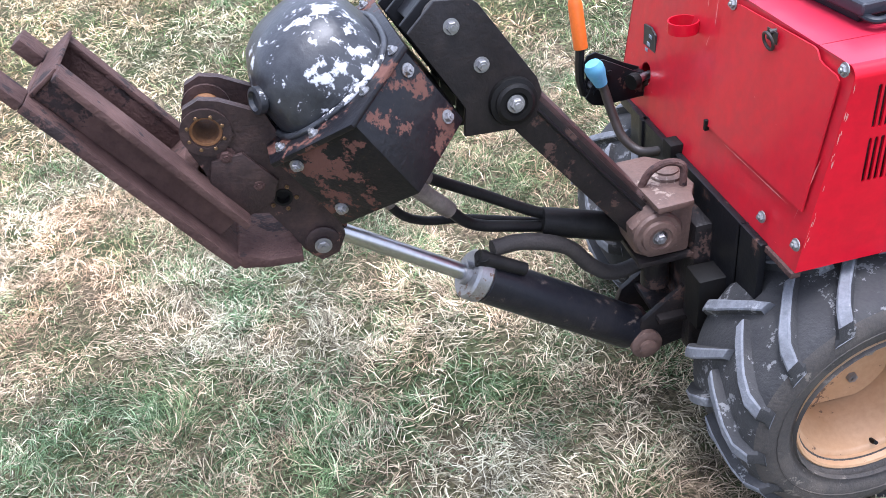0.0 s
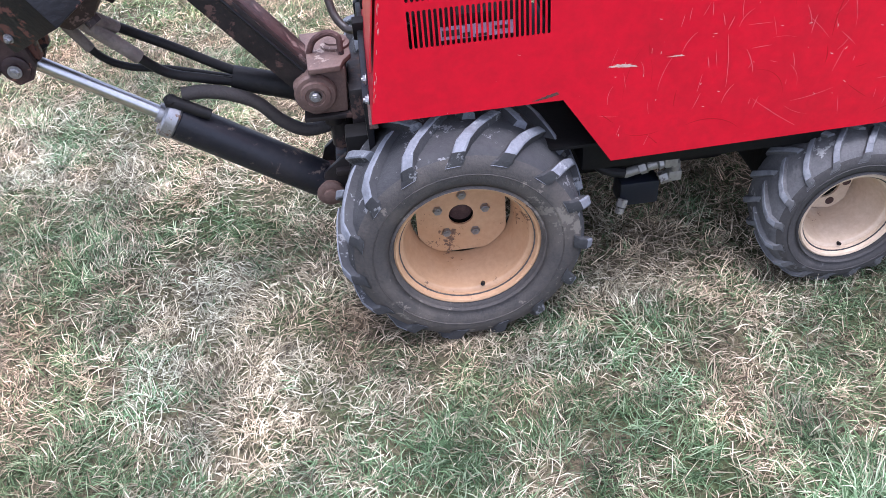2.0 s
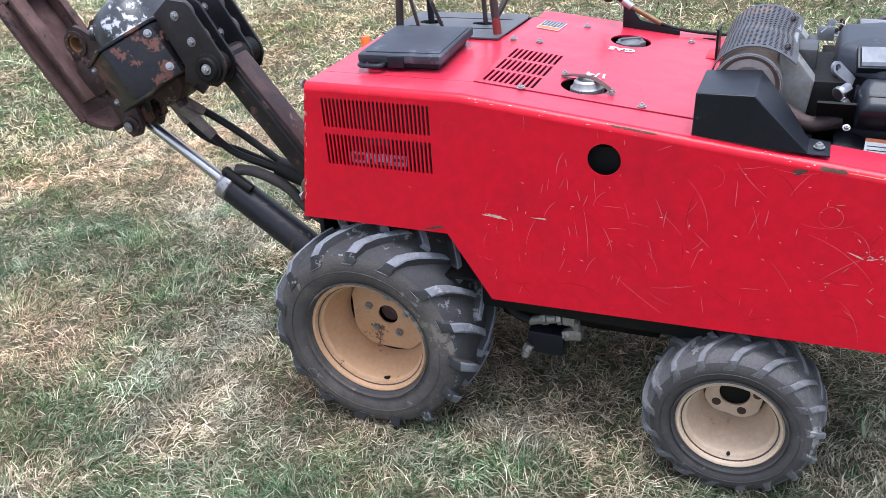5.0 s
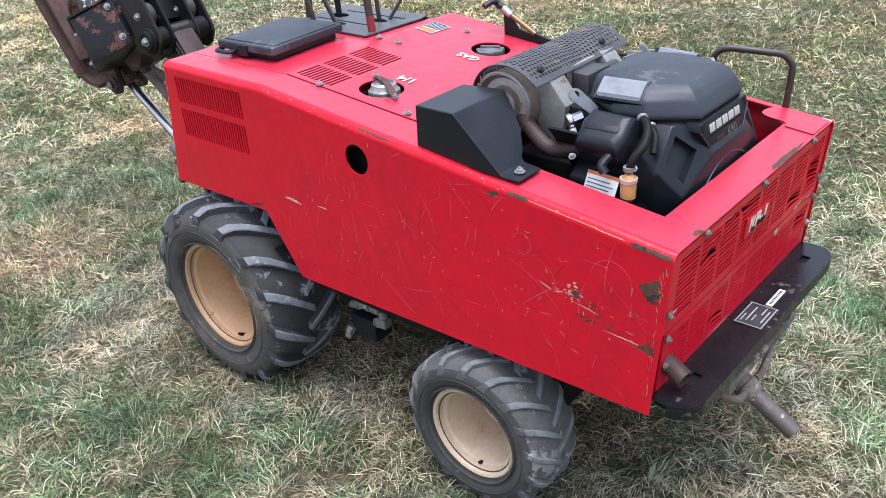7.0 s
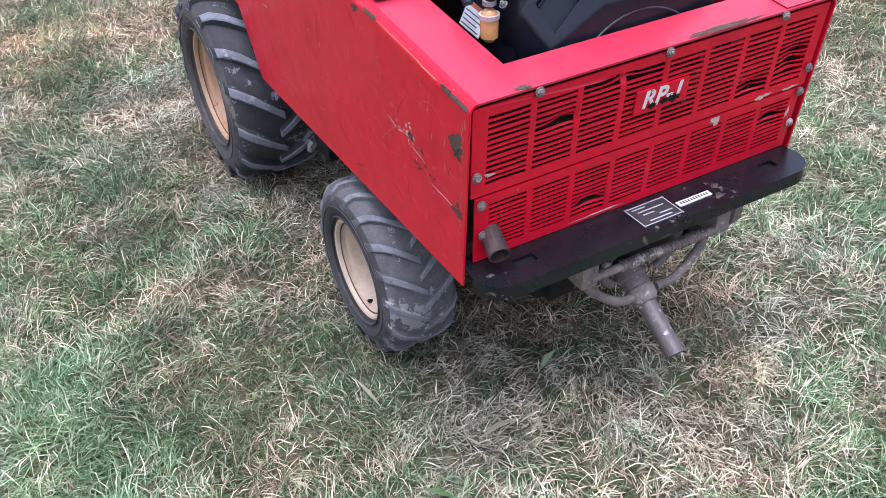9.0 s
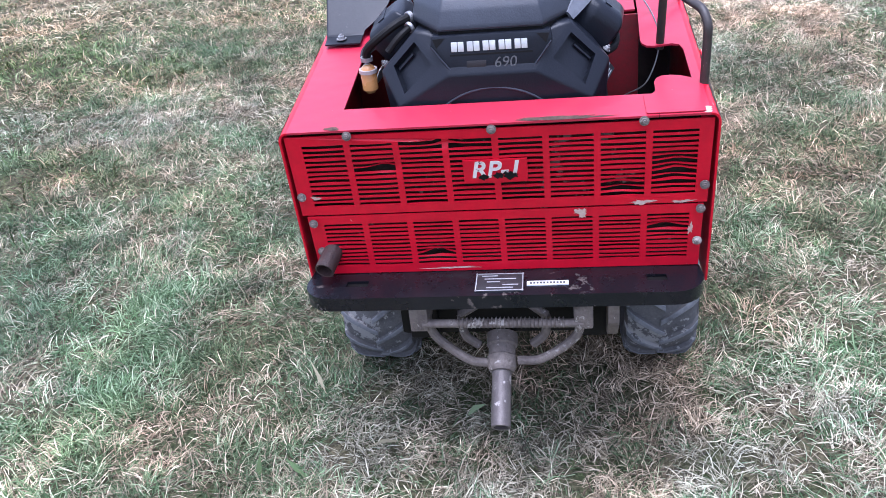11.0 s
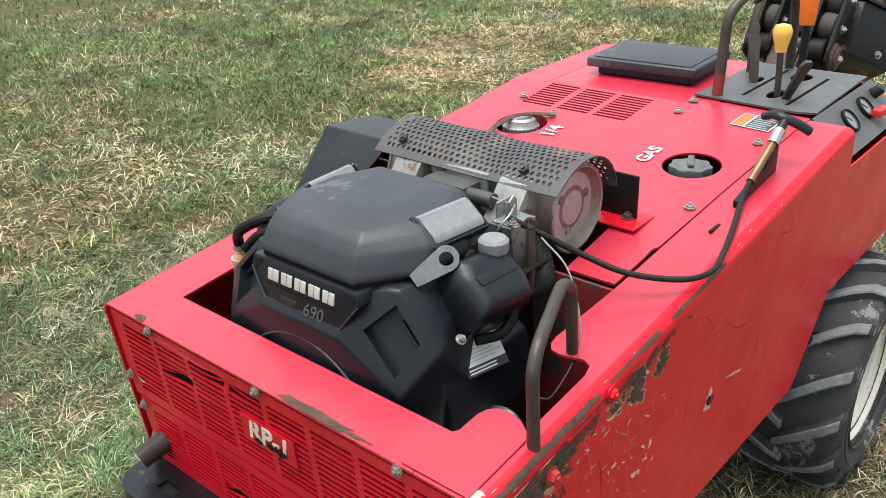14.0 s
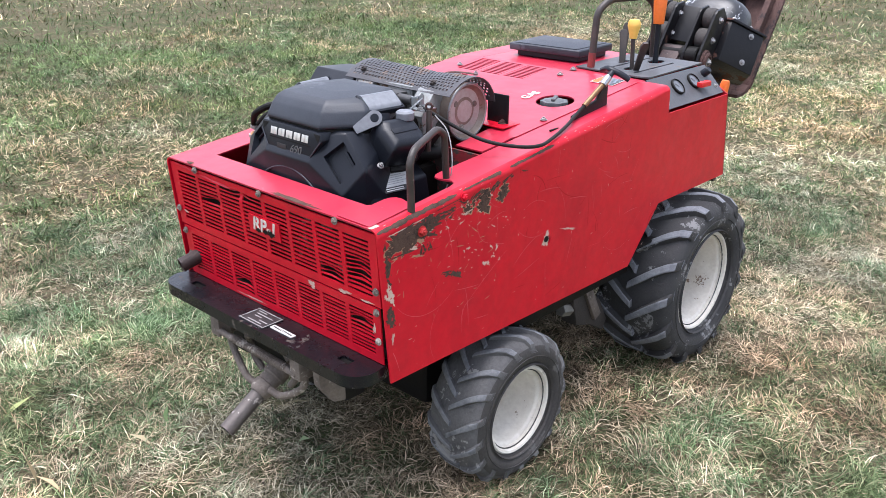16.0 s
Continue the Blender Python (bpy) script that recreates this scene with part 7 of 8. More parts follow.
def scrape(side, x, z, rx, rz, count, size, material, seed, tilt=0.0, long=2.5, lift=0.0):
    """A scraped place: many small ragged flakes gathered about a line."""
    rng = random.Random(seed)
    bm = bmesh.new()
    for i in range(count):
        u, w = max(-1.6, min(1.6, rng.gauss(0, 0.6))), rng.gauss(0, 0.5)
        px, pz = x + rx * u * math.cos(tilt) - rz * w * math.sin(tilt), z + rx * u * math.sin(tilt) + rz * w * math.cos(tilt)
        s = size * math.exp(rng.gauss(0, 0.55)) * (1.1 - 0.4 * abs(u))
        t = tilt + rng.gauss(0, 0.35)
        c, sn = math.cos(t), math.sin(t)
        pts = [(px + c * p - sn * q, pz + sn * p + c * q) for p, q in blob(0, 0, s * rng.uniform(1, long), s, seed * 97 + i, 22, 0.7)]
        if any(p[0] > 1.372 or p[1] > ztop(p[0]) - FOLD for p in pts):
            continue
        off = HALF + 0.0006 + lift + 0.000004 * i
        sheet(bm, pts, [], lambda p, q: Vector((p, side * off, q)))
    tagged(part("paint_scrape", bm, material, plow), kind="stuff")


# left flank and its upper edge
fold_chip(-1, 1.03, 1.08, 8, 44, M_PRIMER, 1)
fold_chip(-1, 1.08, 1.24, 25, 30, M_EDGE, 2, 140)
fold_chip(-1, 1.30, 1.385, 2, 40, M_PRIMER, 3)
fold_chip(-1, 0.62, 0.72, 36, 52, M_BARE, 4)
fold_chip(-1, 1.23, 1.29, 20, 28, M_EDGE, 9)
scrape(-1, 1.352, 0.690, 0.012, 0.020, 16, 0.0036, M_PRIMER, 5, 0.5)
scrape(-1, 1.348, 0.572, 0.010, 0.012, 10, 0.003, M_PRIMER, 6)
scrape(-1, 1.18, 0.628, 0.05, 0.016, 14, 0.0010, M_PALE, 61, -0.1)
scrape(-1, 1.186, 0.637, 0.013, 0.012, 34, 0.0017, M_PALE, 8, 0.0, 1.2)
scrape(-1, 1.225, 0.622, 0.020, 0.006, 8, 0.0012, M_PRIMER, 7, -0.3, 3)
flank_chip(-1, 1.150, 0.628, 0.010, 0.0014, M_PALE, 48, 0.3)
flank_chip(-1, 1.215, 0.612, 0.020, 0.0012, M_PALE, 49, -0.2)
flank_chip(-1, 1.120, 0.632, 0.012, 0.0018, M_PALE, 18, -0.4)
scrape(-1, 1.190, 0.637, 0.010, 0.009, 7, 0.0022, M_PRIMER, 28, 0.0, 1.4, 0.0003)
scrape(-1, 1.24, 0.590, 0.060, 0.008, 16, 0.0012, M_BARE, 10, -0.05, 5)
flank_chip(-1, 1.30, 0.574, 0.034, 0.0014, M_PALE, 11, -0.05)
flank_chip(-1, 0.362, 0.622, 0.024, 0.004, M_PALE, 12, -0.03)
flank_chip(-1, 0.472, 0.630, 0.012, 0.002, M_PALE, 13)
flank_chip(-1, 0.210, 0.572, 0.022, 0.004, M_BARE, 14, 0.2)
flank_chip(-1, 0.995, 0.800, 0.012, 0.006, M_PRIMER, 15)
# right flank
fold_chip(1, 1.15, 1.386, 16, 54, M_BARE, 21, 240)
fold_chip(1, 1.02, 1.13, 30, 48, M_BARE, 22)
fold_chip(1, 1.12, 1.22, -12, -4, M_PRIMER, 27, 200)
fold_chip(1, 1.22, 1.36, -22, -12, M_PALE, 28, 200)
fold_chip(1, 1.00, 1.05, 20, 52, M_PRIMER, 23)
fold_chip(1, 0.80, 0.97, 25, 50, M_BARE, 24)
fold_chip(1, 1.365, 1.387, 80, 130, M_PALE, 25)
scrape(1, 1.315, 0.738, 0.060, 0.022, 75, 0.0034, M_PRIMER, 31, -0.10, 5)
scrape(1, 1.26, 0.750, 0.080, 0.014, 60, 0.0030, M_BARE, 44, -0.12, 5)
scrape(1, 1.30, 0.728, 0.070, 0.034, 45, 0.0015, M_EDGE, 45, -0.08, 7)
scrape(1, 1.27, 0.735, 0.070, 0.030, 18, 0.0013, M_PALE, 62, -0.15, 5)
scrape(1, 1.245, 0.705, 0.010, 0.030, 12, 0.0022, M_PRIMER, 63, 1.2, 4)
scrape(1, 1.15, 0.752, 0.09, 0.022, 22, 0.0011, M_PALE, 64, -0.1, 4)
scrape(1, 1.05, 0.700, 0.16, 0.06, 26, 0.0009, M_PALE, 65, 0.1, 5)
scrape(1, 1.05, 0.63, 0.09, 0.05, 24, 0.0014, M_PALE, 66, 0.2, 3)
scrape(1, 1.165, 0.620, 0.022, 0.010, 14, 0.0028, M_BARE, 67, 0.3)
flank_chip(1, 1.245, 0.738, 0.016, 0.006, M_PALE, 32, -0.5)
flank_chip(1, 1.31, 0.712, 0.050, 0.002, M_BARE, 46, -0.05)
for x, z, rx, rz, n, sz, sd, lg in ((1.062, 0.766, 0.018, 0.018, 30, 0.0054, 33, 1.6), (0.995, 0.766, 0.012, 0.016, 20, 0.0050, 34, 1.5), (1.112, 0.757, 0.014, 0.012, 14, 0.0044, 35, 1.6)):
    scrape(1, x, z, rx, rz, n, sz, M_EDGE, sd, 0.0, lg, -0.0003)      # yellowed rim round the flaked spots
scrape(1, 1.315, 0.738, 0.060, 0.022, 75, 0.0039, M_EDGE, 31, -0.10, 5, -0.0003)
scrape(1, 1.27, 0.763, 0.085, 0.009, 70, 0.0021, M_BARE, 101, -0.114, 8, 0.0003)
scrape(1, 1.25, 0.752, 0.090, 0.016, 40, 0.0014, M_PRIMER, 103, -0.13, 9, 0.0006)
scrape(1, 1.08, 0.784, 0.11, 0.005, 36, 0.0015, M_PRIMER, 102, -0.114, 8, 0.0003)
scrape(1, 1.062, 0.766, 0.018, 0.018, 30, 0.0044, M_PRIMER, 33, 0.0, 1.6)
scrape(1, 0.995, 0.766, 0.012, 0.016, 20, 0.0040, M_PRIMER, 34, 0.0, 1.5)
scrape(1, 1.112, 0.757, 0.014, 0.012, 14, 0.0034, M_PRIMER, 35, 0.0, 1.6)
scrape(1, 1.062, 0.764, 0.030, 0.026, 14, 0.0013, M_PALE, 68)
flank_chip(1, 1.055, 0.612, 0.010, 0.0035, M_PALE, 37, 0.4)
flank_chip(1, 0.818, 0.604, 0.014, 0.015, M_PALE, 38)
flank_chip(1, 0.722, 0.606, 0.024, 0.003, M_PALE, 39, 0.25)
scrape(1, 1.354, 0.632, 0.018, 0.010, 26, 0.0024, M_PALE, 40, 1.3, 2)
scrape(1, 1.352, 0.575, 0.020, 0.012, 24, 0.0028, M_BARE, 41, 1.2, 2)
flank_chip(1, 1.348, 0.530, 0.004, 0.010, M_PALE, 42)
scrape(1, 1.358, 0.70, 0.030, 0.008, 30, 0.0026, M_PRIMER, 43, 1.5, 3)
part("drain_hole", lathe(bmesh.new(), [(0, 0), (0.0085, 0), (0.0085, 0.001), (0, 0.001)], pose(0.818, HALF + 0.0008, 0.604, -90, 0, 0), 14), M_DARK, plow)
# rear rail: scraped edge
for y0, y1, mt, sd in ((0.04, 0.20, M_BARE, 51), (-0.30, -0.27, M_PRIMER, 52)):
    bm = bmesh.new()
    sheet(bm, blob(1.381, (y0 + y1) / 2, 0.006, (y1 - y0) / 2, sd, 40, 0.3), [], lambda a, b: Vector((min(a, 1.3868), b, ztop(min(a, 1.387)) + 0.0008)))
    part("paint_chip", bm, mt, plow)
for y, z, ry, rz, mt, sd in ((0.15, 0.588, 0.012, 0.008, M_PALE, 53), (0.26, 0.606, 0.020, 0.004, M_PALE, 54), (0.33, 0.605, 0.016, 0.003, M_PALE, 55), (-0.10, 0.470, 0.05, 0.002, M_PALE, 56), (0.347, 0.545, 0.004, 0.011, M_PALE, 57), (-0.34, 0.64, 0.010, 0.003, M_PALE, 58)):
    bm = bmesh.new()
    sheet(bm, blob(y, z, ry, rz, sd), [], lambda a, b: Vector((xrear(b) - 0.0022, a, b)))
    part("paint_chip", bm, mt, plow)


def scratches(name, count, seed, put, span, length=(0.015, 0.11), width=(0.0003, 0.0008), material=None, curl=6, heads=None):
    """Hairline arcs, each a thin strip."""
    rng = random.Random(seed)
    bm = bmesh.new()
    for _ in range(count):
        a, b = rng.uniform(*span[0]), rng.uniform(*span[1])
        h = rng.choice(heads or (0.1, 1.45, 1.6, -0.3, -0.7, rng.uniform(0, 3.14)))
        bend = rng.gauss(0, curl)
        ln, w = rng.uniform(*length) * rng.choice((1, 1, 1.6)), rng.uniform(*width)
        prev = None
        for k in range(15):
            wk = w * math.sin(math.pi * (0.08 + 0.84 * k / 14))
            pa, pb = put(a - math.sin(h) * wk, b + math.cos(h) * wk), put(a + math.sin(h) * wk, b - math.cos(h) * wk)
            if pa is None or pb is None:
                break
            row = (bm.verts.new(pa), bm.verts.new(pb))
            if prev:
                bm.faces.new((prev[0], prev[1], row[1], row[0]))
            prev = row
            a += math.cos(h) * ln / 14
            b += math.sin(h) * ln / 14
            h += bend * ln / 14
    tagged(part(name, bm, material or M_SCRATCH, plow), kind="stuff")


def on_flank(side):
    def put(a, b):
        low = 0.565 if a < 0.25 else (0.56 - (a - 0.25) * 1.5 if a < 0.36 else 0.425)
        if a > 1.35 or b < low or b > ztop(a) - FOLD - 0.002 or a < -0.1:
            return None
        if side < 0 and a < 0.22 and b > 0.70:
            return None
        if side > 0 and a < 0.27 and b > 0.81:
            return None
        if side < 0 and (a - 0.612) ** 2 + (b - 0.786) ** 2 < 0.04 ** 2:
            return None
        return Vector((a, side * (HALF + 0.0005), b))
    return put


scratches("hairline_wear", 36, 5, on_flank(-1), ((0.3, 1.33), (0.42, 0.85)))
scratches("upright_wear", 46, 81, on_flank(-1), ((0.3, 0.95), (0.44, 0.78)), (0.012, 0.06), (0.0004, 0.0010), None, 9, (1.4, 1.57, 1.75, 1.3, -1.9))
scratches("hairline_wear", 40, 6, on_flank(1), ((0.35, 1.33), (0.42, 0.85)))
scratches("hairline_wear", 24, 7, lambda a, b: Vector((a, b, ztop(a) + 0.0052)) if 0.435 < a < 0.77 and abs(b) < 0.26 and (a - 0.535) ** 2 + (abs(b) - 0.197) ** 2 > 0.07 ** 2 else None, ((0.25, 0.75), (-0.2, 0.23)))
M_SCUFF = surf("dull_scuffed_red", (0.43, 0.008, 0.014), (0.36, 0.010, 0.014), rough=0.6, scale=60, bump=0.1, spec=0.2)
for sd, seed in ((-1, 25), (1, 26)):
    scratches("curled_wear", 13, seed, on_flank(sd), ((0.80, 1.33), (0.50, 0.80)), (0.04, 0.15), (0.0003, 0.0007), None, 20)
    scratches("scuff_wear", 30, seed + 5, on_flank(sd), ((0.30, 1.33), (0.44, 0.84)), (0.02, 0.10), (0.0004, 0.0013), M_SCUFF, 10)
# rubbed upright edges at the front and the rear of the flanks
scratches("corner_wear", 18, 91, lambda a, b: Vector((xfront(a) + b, -(HALF + 0.0006), a)) if 0.57 < a < 0.885 and b > 0.0004 else None, ((0.58, 0.88), (0.0015, 0.007)), (0.003, 0.016), (0.0003, 0.0008), M_PALE, 6, (0.0, 0.05, -0.08, 0.15))
scratches("corner_wear", 26, 92, lambda a, b: Vector((1.383 - b - 0.10 * max(0, 0.76 - a), -(HALF + 0.0006), a)) if 0.45 < a < 0.755 and b > 0 else None, ((0.46, 0.75), (0.004, 0.012)), (0.004, 0.020), (0.0004, 0.0011), M_EDGE, 6, (0.0, 0.05, -0.08, 0.3))
# small nicks
for sd, seed in ((-1, 15), (1, 16)):
    scratches("nick_wear", 55, seed, on_flank(sd), ((0.3, 1.33), (0.44, 0.85)), (0.002, 0.008), (0.0004, 0.0009), M_PALE)
    scratches("nick_wear", 26, seed + 5, on_flank(sd), ((1.0, 1.34), (0.50, 0.75)), (0.004, 0.022), (0.0004, 0.0011), M_EDGE)


def on_fold(side):
    def put(a, b):
        if not 0.28 < a < 1.38:
            return None
        t = radians(b)
        return Vector((a, side * (HALF - FOLD + (FOLD + 0.0007) * math.cos(t)), ztop(a) - FOLD + (FOLD + 0.0007) * math.sin(t)))
    return put


def fold_nicks(side, count, seed):
    """Specks where the paint has worn through on the rounded edge."""
    rng = random.Random(seed)
    bm = bmesh.new()
    put = on_fold(side)
    for _ in range(count):
        x, a = rng.uniform(0.3, 1.37), min(85, max(5, rng.gauss(40, 16)))
        ln, wd = rng.uniform(0.0008, 0.0035) * rng.choice((1, 1, 2)), rng.uniform(0.6, 2.4)
        ps = [put(x - ln, a), put(x - 0.3 * ln, a + wd), put(x + ln, a + 0.4 * wd), put(x + 0.4 * ln, a - wd)]
        if None not in ps:
            bm.faces.new([bm.verts.new(p) for p in ps])
    tagged(part("nick_wear", bm, M_PALE, plow), kind="stuff")


fold_nicks(-1, 40, 71)
fold_nicks(1, 50, 72)

# ---- ground: one sheet to the horizon, and the grass that covers it ----
GROUND_Z = -0.028


def patch_value(n, l, vec):
    """Where the lawn is green (1) and where it is straw (0)."""
    a = n.new("ShaderNodeTexNoise")
    a.inputs["Scale"].default_value = 1.15
    a.inputs["Detail"].default_value = 7.0
    a.inputs["Roughness"].default_value = 0.75
    a.inputs["Distortion"].default_value = 0.35
    l.new(vec, a.inputs["Vector"])
    r = n.new("ShaderNodeMapRange")
    c = n.new("ShaderNodeTexNoise")
    c.inputs["Scale"].default_value = 7.5
    c.inputs["Detail"].default_value = 4.0
    l.new(vec, c.inputs["Vector"])
    s = n.new("ShaderNodeMath")
    s.operation = "MULTIPLY_ADD"
    s.inputs[1].default_value = 0.75
    l.new(c.outputs["Fac"], s.inputs[0])
    l.new(a.outputs["Fac"], s.inputs[2])
    r.inputs["From Min"].default_value = 0.70
    r.inputs["From Max"].default_value = 1.02
    l.new(s.outputs["Value"], r.inputs["Value"])
    return r.outputs["Result"]


def grass_material(name, dry_stops, green_stops):
    m = bpy.data.materials.new(name)
    m.use_nodes = True
    n, l = m.node_tree.nodes, m.node_tree.links
    b = n["Principled BSDF"]
    g = n.new("ShaderNodeNewGeometry")
    at = n.new("ShaderNodeAttribute")
    at.attribute_name = "green"
    p = at.outputs["Fac"]
    # random blade compared with the patch: green or dry
    add = n.new("ShaderNodeMath")
    add.operation = "MULTIPLY_ADD"
    l.new(p, add.inputs[0])
    add.inputs[1].default_value = 0.80
    add.inputs[2].default_value = 0.03
    cmp_ = n.new("ShaderNodeMath")
    cmp_.operation = "LESS_THAN"
    l.new(g.outputs["Random Per Island"], cmp_.inputs[0])
    l.new(add.outputs["Value"], cmp_.inputs[1])
    # second random from the first
    mul = n.new("ShaderNodeMath")
    mul.operation = "MULTIPLY"
    mul.inputs[1].default_value = 37.0
    l.new(g.outputs["Random Per Island"], mul.inputs[0])
    fr = n.new("ShaderNodeMath")
    fr.operation = "FRACT"
    l.new(mul.outputs["Value"], fr.inputs[0])

    def ramp(stops):
        r = n.new("ShaderNodeValToRGB")
        e = r.color_ramp.elements
        while len(e) < len(stops):
            e.new(0.5)
        for k, (pos, c) in enumerate(stops):
            e[k].position, e[k].color = pos, (*c, 1)
        l.new(fr.outputs["Value"], r.inputs["Fac"])
        return r.outputs["Color"]

    dry = ramp(dry_stops)
    green = ramp(green_stops)
    x = n.new("ShaderNodeMix")
    x.data_type = "RGBA"
    l.new(cmp_.outputs["Value"], x.inputs["Factor"])
    l.new(dry, x.inputs["A"])
    l.new(green, x.inputs["B"])
    tn = n.new("ShaderNodeAttribute")
    tn.attribute_name = "tone"
    y = n.new("ShaderNodeMix")
    y.data_type = "RGBA"
    y.blend_type = "MULTIPLY"
    y.inputs["Factor"].default_value = 1.0
    l.new(x.outputs["Result"], y.inputs["A"])
    l.new(tn.outputs["Color"], y.inputs["B"])
    l.new(y.outputs["Result"], b.inputs["Base Color"])
    b.inputs["Roughness"].default_value = 0.65
    b.inputs["Specular IOR Level"].default_value = 0.18
    return m


def soil_material():
    m = bpy.data.materials.new("thatch_and_soil")
    m.use_nodes = True
    n, l = m.node_tree.nodes, m.node_tree.links
    b = n["Principled BSDF"]
    co = n.new("ShaderNodeTexCoord")
    p = patch_value(n, l, co.outputs["Object"])
    fine = n.new("ShaderNodeTexNoise")
    fine.inputs["Scale"].default_value = 70.0
    fine.inputs["Detail"].default_value = 6.0
    fine.inputs["Roughness"].default_value = 0.7
    l.new(co.outputs["Object"], fine.inputs["Vector"])

    def two(a, c):
        x = n.new("ShaderNodeMix")
        x.data_type = "RGBA"
        r = n.new("ShaderNodeMapRange")
        r.inputs["From Min"].default_value = 0.35
        r.inputs["From Max"].default_value = 0.68
        l.new(fine.outputs["Fac"], r.inputs["Value"])
        l.new(r.outputs["Result"], x.inputs["Factor"])
        x.inputs["A"].default_value = (*a, 1)
        x.inputs["B"].default_value = (*c, 1)
        return x.outputs["Result"]

    x = n.new("ShaderNodeMix")
    x.data_type = "RGBA"
    l.new(p, x.inputs["Factor"])
    l.new(two((0.034, 0.026, 0.018), (0.22, 0.175, 0.112)), x.inputs["A"])
    l.new(two((0.016, 0.022, 0.010), (0.095, 0.118, 0.050)), x.inputs["B"])
    l.new(x.outputs["Result"], b.inputs["Base Color"])
    b.inputs["Roughness"].default_value = 0.95
    b.inputs["Specular IOR Level"].default_value = 0.1
    bp = n.new("ShaderNodeBump")
    bp.inputs["Strength"].default_value = 0.8
    bp.inputs["Distance"].default_value = 0.02
    l.new(fine.outputs["Fac"], bp.inputs["Height"])
    l.new(bp.outputs["Normal"], b.inputs["Normal"])
    return m


def sink(x, y):
    """Gentle unevenness of the lawn."""
    return 0.006 * np.sin(2.1 * x + 0.7) * np.cos(1.7 * y + 0.3) + 0.004 * np.sin(5.3 * x + 1.1 * y)


bm = bmesh.new()
N = 60
grid = {}
line = [-400, -150, -60, -25] + [-12 + 24 * i / N for i in range(N + 1)] + [25, 60, 150, 400]
for i, gx in enumerate(line):
    for j, gy in enumerate(line):
        far = max(abs(gx), abs(gy)) > 12.5
        grid[i, j] = bm.verts.new((gx + 0.6, gy - 0.5, GROUND_Z + (0 if far else float(sink(gx + 0.6, gy - 0.5)))))
for i in range(len(line) - 1):
    for j in range(len(line) - 1):
        bm.faces.new((grid[i, j], grid[i + 1, j], grid[i + 1, j + 1], grid[i, j + 1]))
ground = part("ground", bm, soil_material(), None, angle=60)
tagged(ground, "lawn of half-dry straw and green grass", "lawn", kind="structure")

M_GRASS = grass_material("half_dry_grass", [(0.0, (0.055, 0.039, 0.026)), (0.3, (0.20, 0.154, 0.100)), (0.65, (0.39, 0.316, 0.216)), (1.0, (0.68, 0.575, 0.42))], [(0.0, (0.033, 0.056, 0.021)), (0.45, (0.086, 0.132, 0.057)), (0.8, (0.178, 0.232, 0.120)), (1.0, (0.38, 0.41, 0.26))])
# Far grass: narrower colour range stands in for camera blur at distance.
M_GRASS_FAR = grass_material("softened_far_grass", [(0.0, (0.13, 0.098, 0.060)), (0.3, (0.28, 0.220, 0.134)), (0.65, (0.42, 0.345, 0.216)), (1.0, (0.62, 0.53, 0.355))], [(0.0, (0.052, 0.078, 0.030)), (0.45, (0.088, 0.132, 0.045)), (0.8, (0.148, 0.198, 0.080)), (1.0, (0.26, 0.29, 0.155))])


def lattice(x, y, scale, seed):
    """Smooth value noise on the plan, 0 to 1."""
    g = np.random.default_rng(seed).random((128, 128))
    u, v = x * scale + 40.3, y * scale + 37.7
    i, j = np.floor(u).astype(int), np.floor(v).astype(int)
    fu, fv = u - i, v - j
    fu, fv = fu * fu * (3 - 2 * fu), fv * fv * (3 - 2 * fv)
    a, b = g[i % 128, j % 128], g[(i + 1) % 128, j % 128]
    c, d = g[i % 128, (j + 1) % 128], g[(i + 1) % 128, (j + 1) % 128]
    return (a * (1 - fu) + b * fu) * (1 - fv) + (c * (1 - fu) + d * fu) * fv


# where the lawn is greener, and where it has dried to straw
GREEN_AT = [(-1.6, 0.2), (-1.7, 0.67), (-0.44, 0.0), (-0.2, 1.0), (-1.67, 2.97), (-0.1, -0.62), (0.5, -0.57), (0.85, -0.65), (0.19, -0.73), (1.09, 1.71), (0.22, -2.5), (-0.63, -2.6), (-1.84, -2.4), (0.81, -1.64), (1.0, -0.96), (-2.6, 0.35), (0.58, -3.0), (1.64, -0.4), (1.45, -1.1), (1.75, -0.7), (1.2, -1.25), (1.35, -1.35), (2.05, -0.25), (1.95, 0.05), (2.15, 0.1), (1.75, 0.25), (1.62, 0.52), (1.85, 0.0), (1.72, 0.42), (0.8, -1.15), (0.62, -1.05), (0.97, -1.22)]
# The last four straw spots also brighten the shaded grass under the tow bar.
STRAW_AT = [(-0.97, 0.52), (-0.44, -0.25), (-1.35, 0.65), (-1.5, 3.2), (-0.68, -0.17), (-0.45, -0.48), (-1.12, -0.46), (0.52, -0.33), (-0.8, -2.26), (-0.77, -3.0), (0.77, -1.92), (1.2, -0.82), (-0.35, 0.6), (-2.3, -5.1), (1.48, 0.25), (1.6, 0.05), (1.5, -0.2), (1.35, 0.1)]


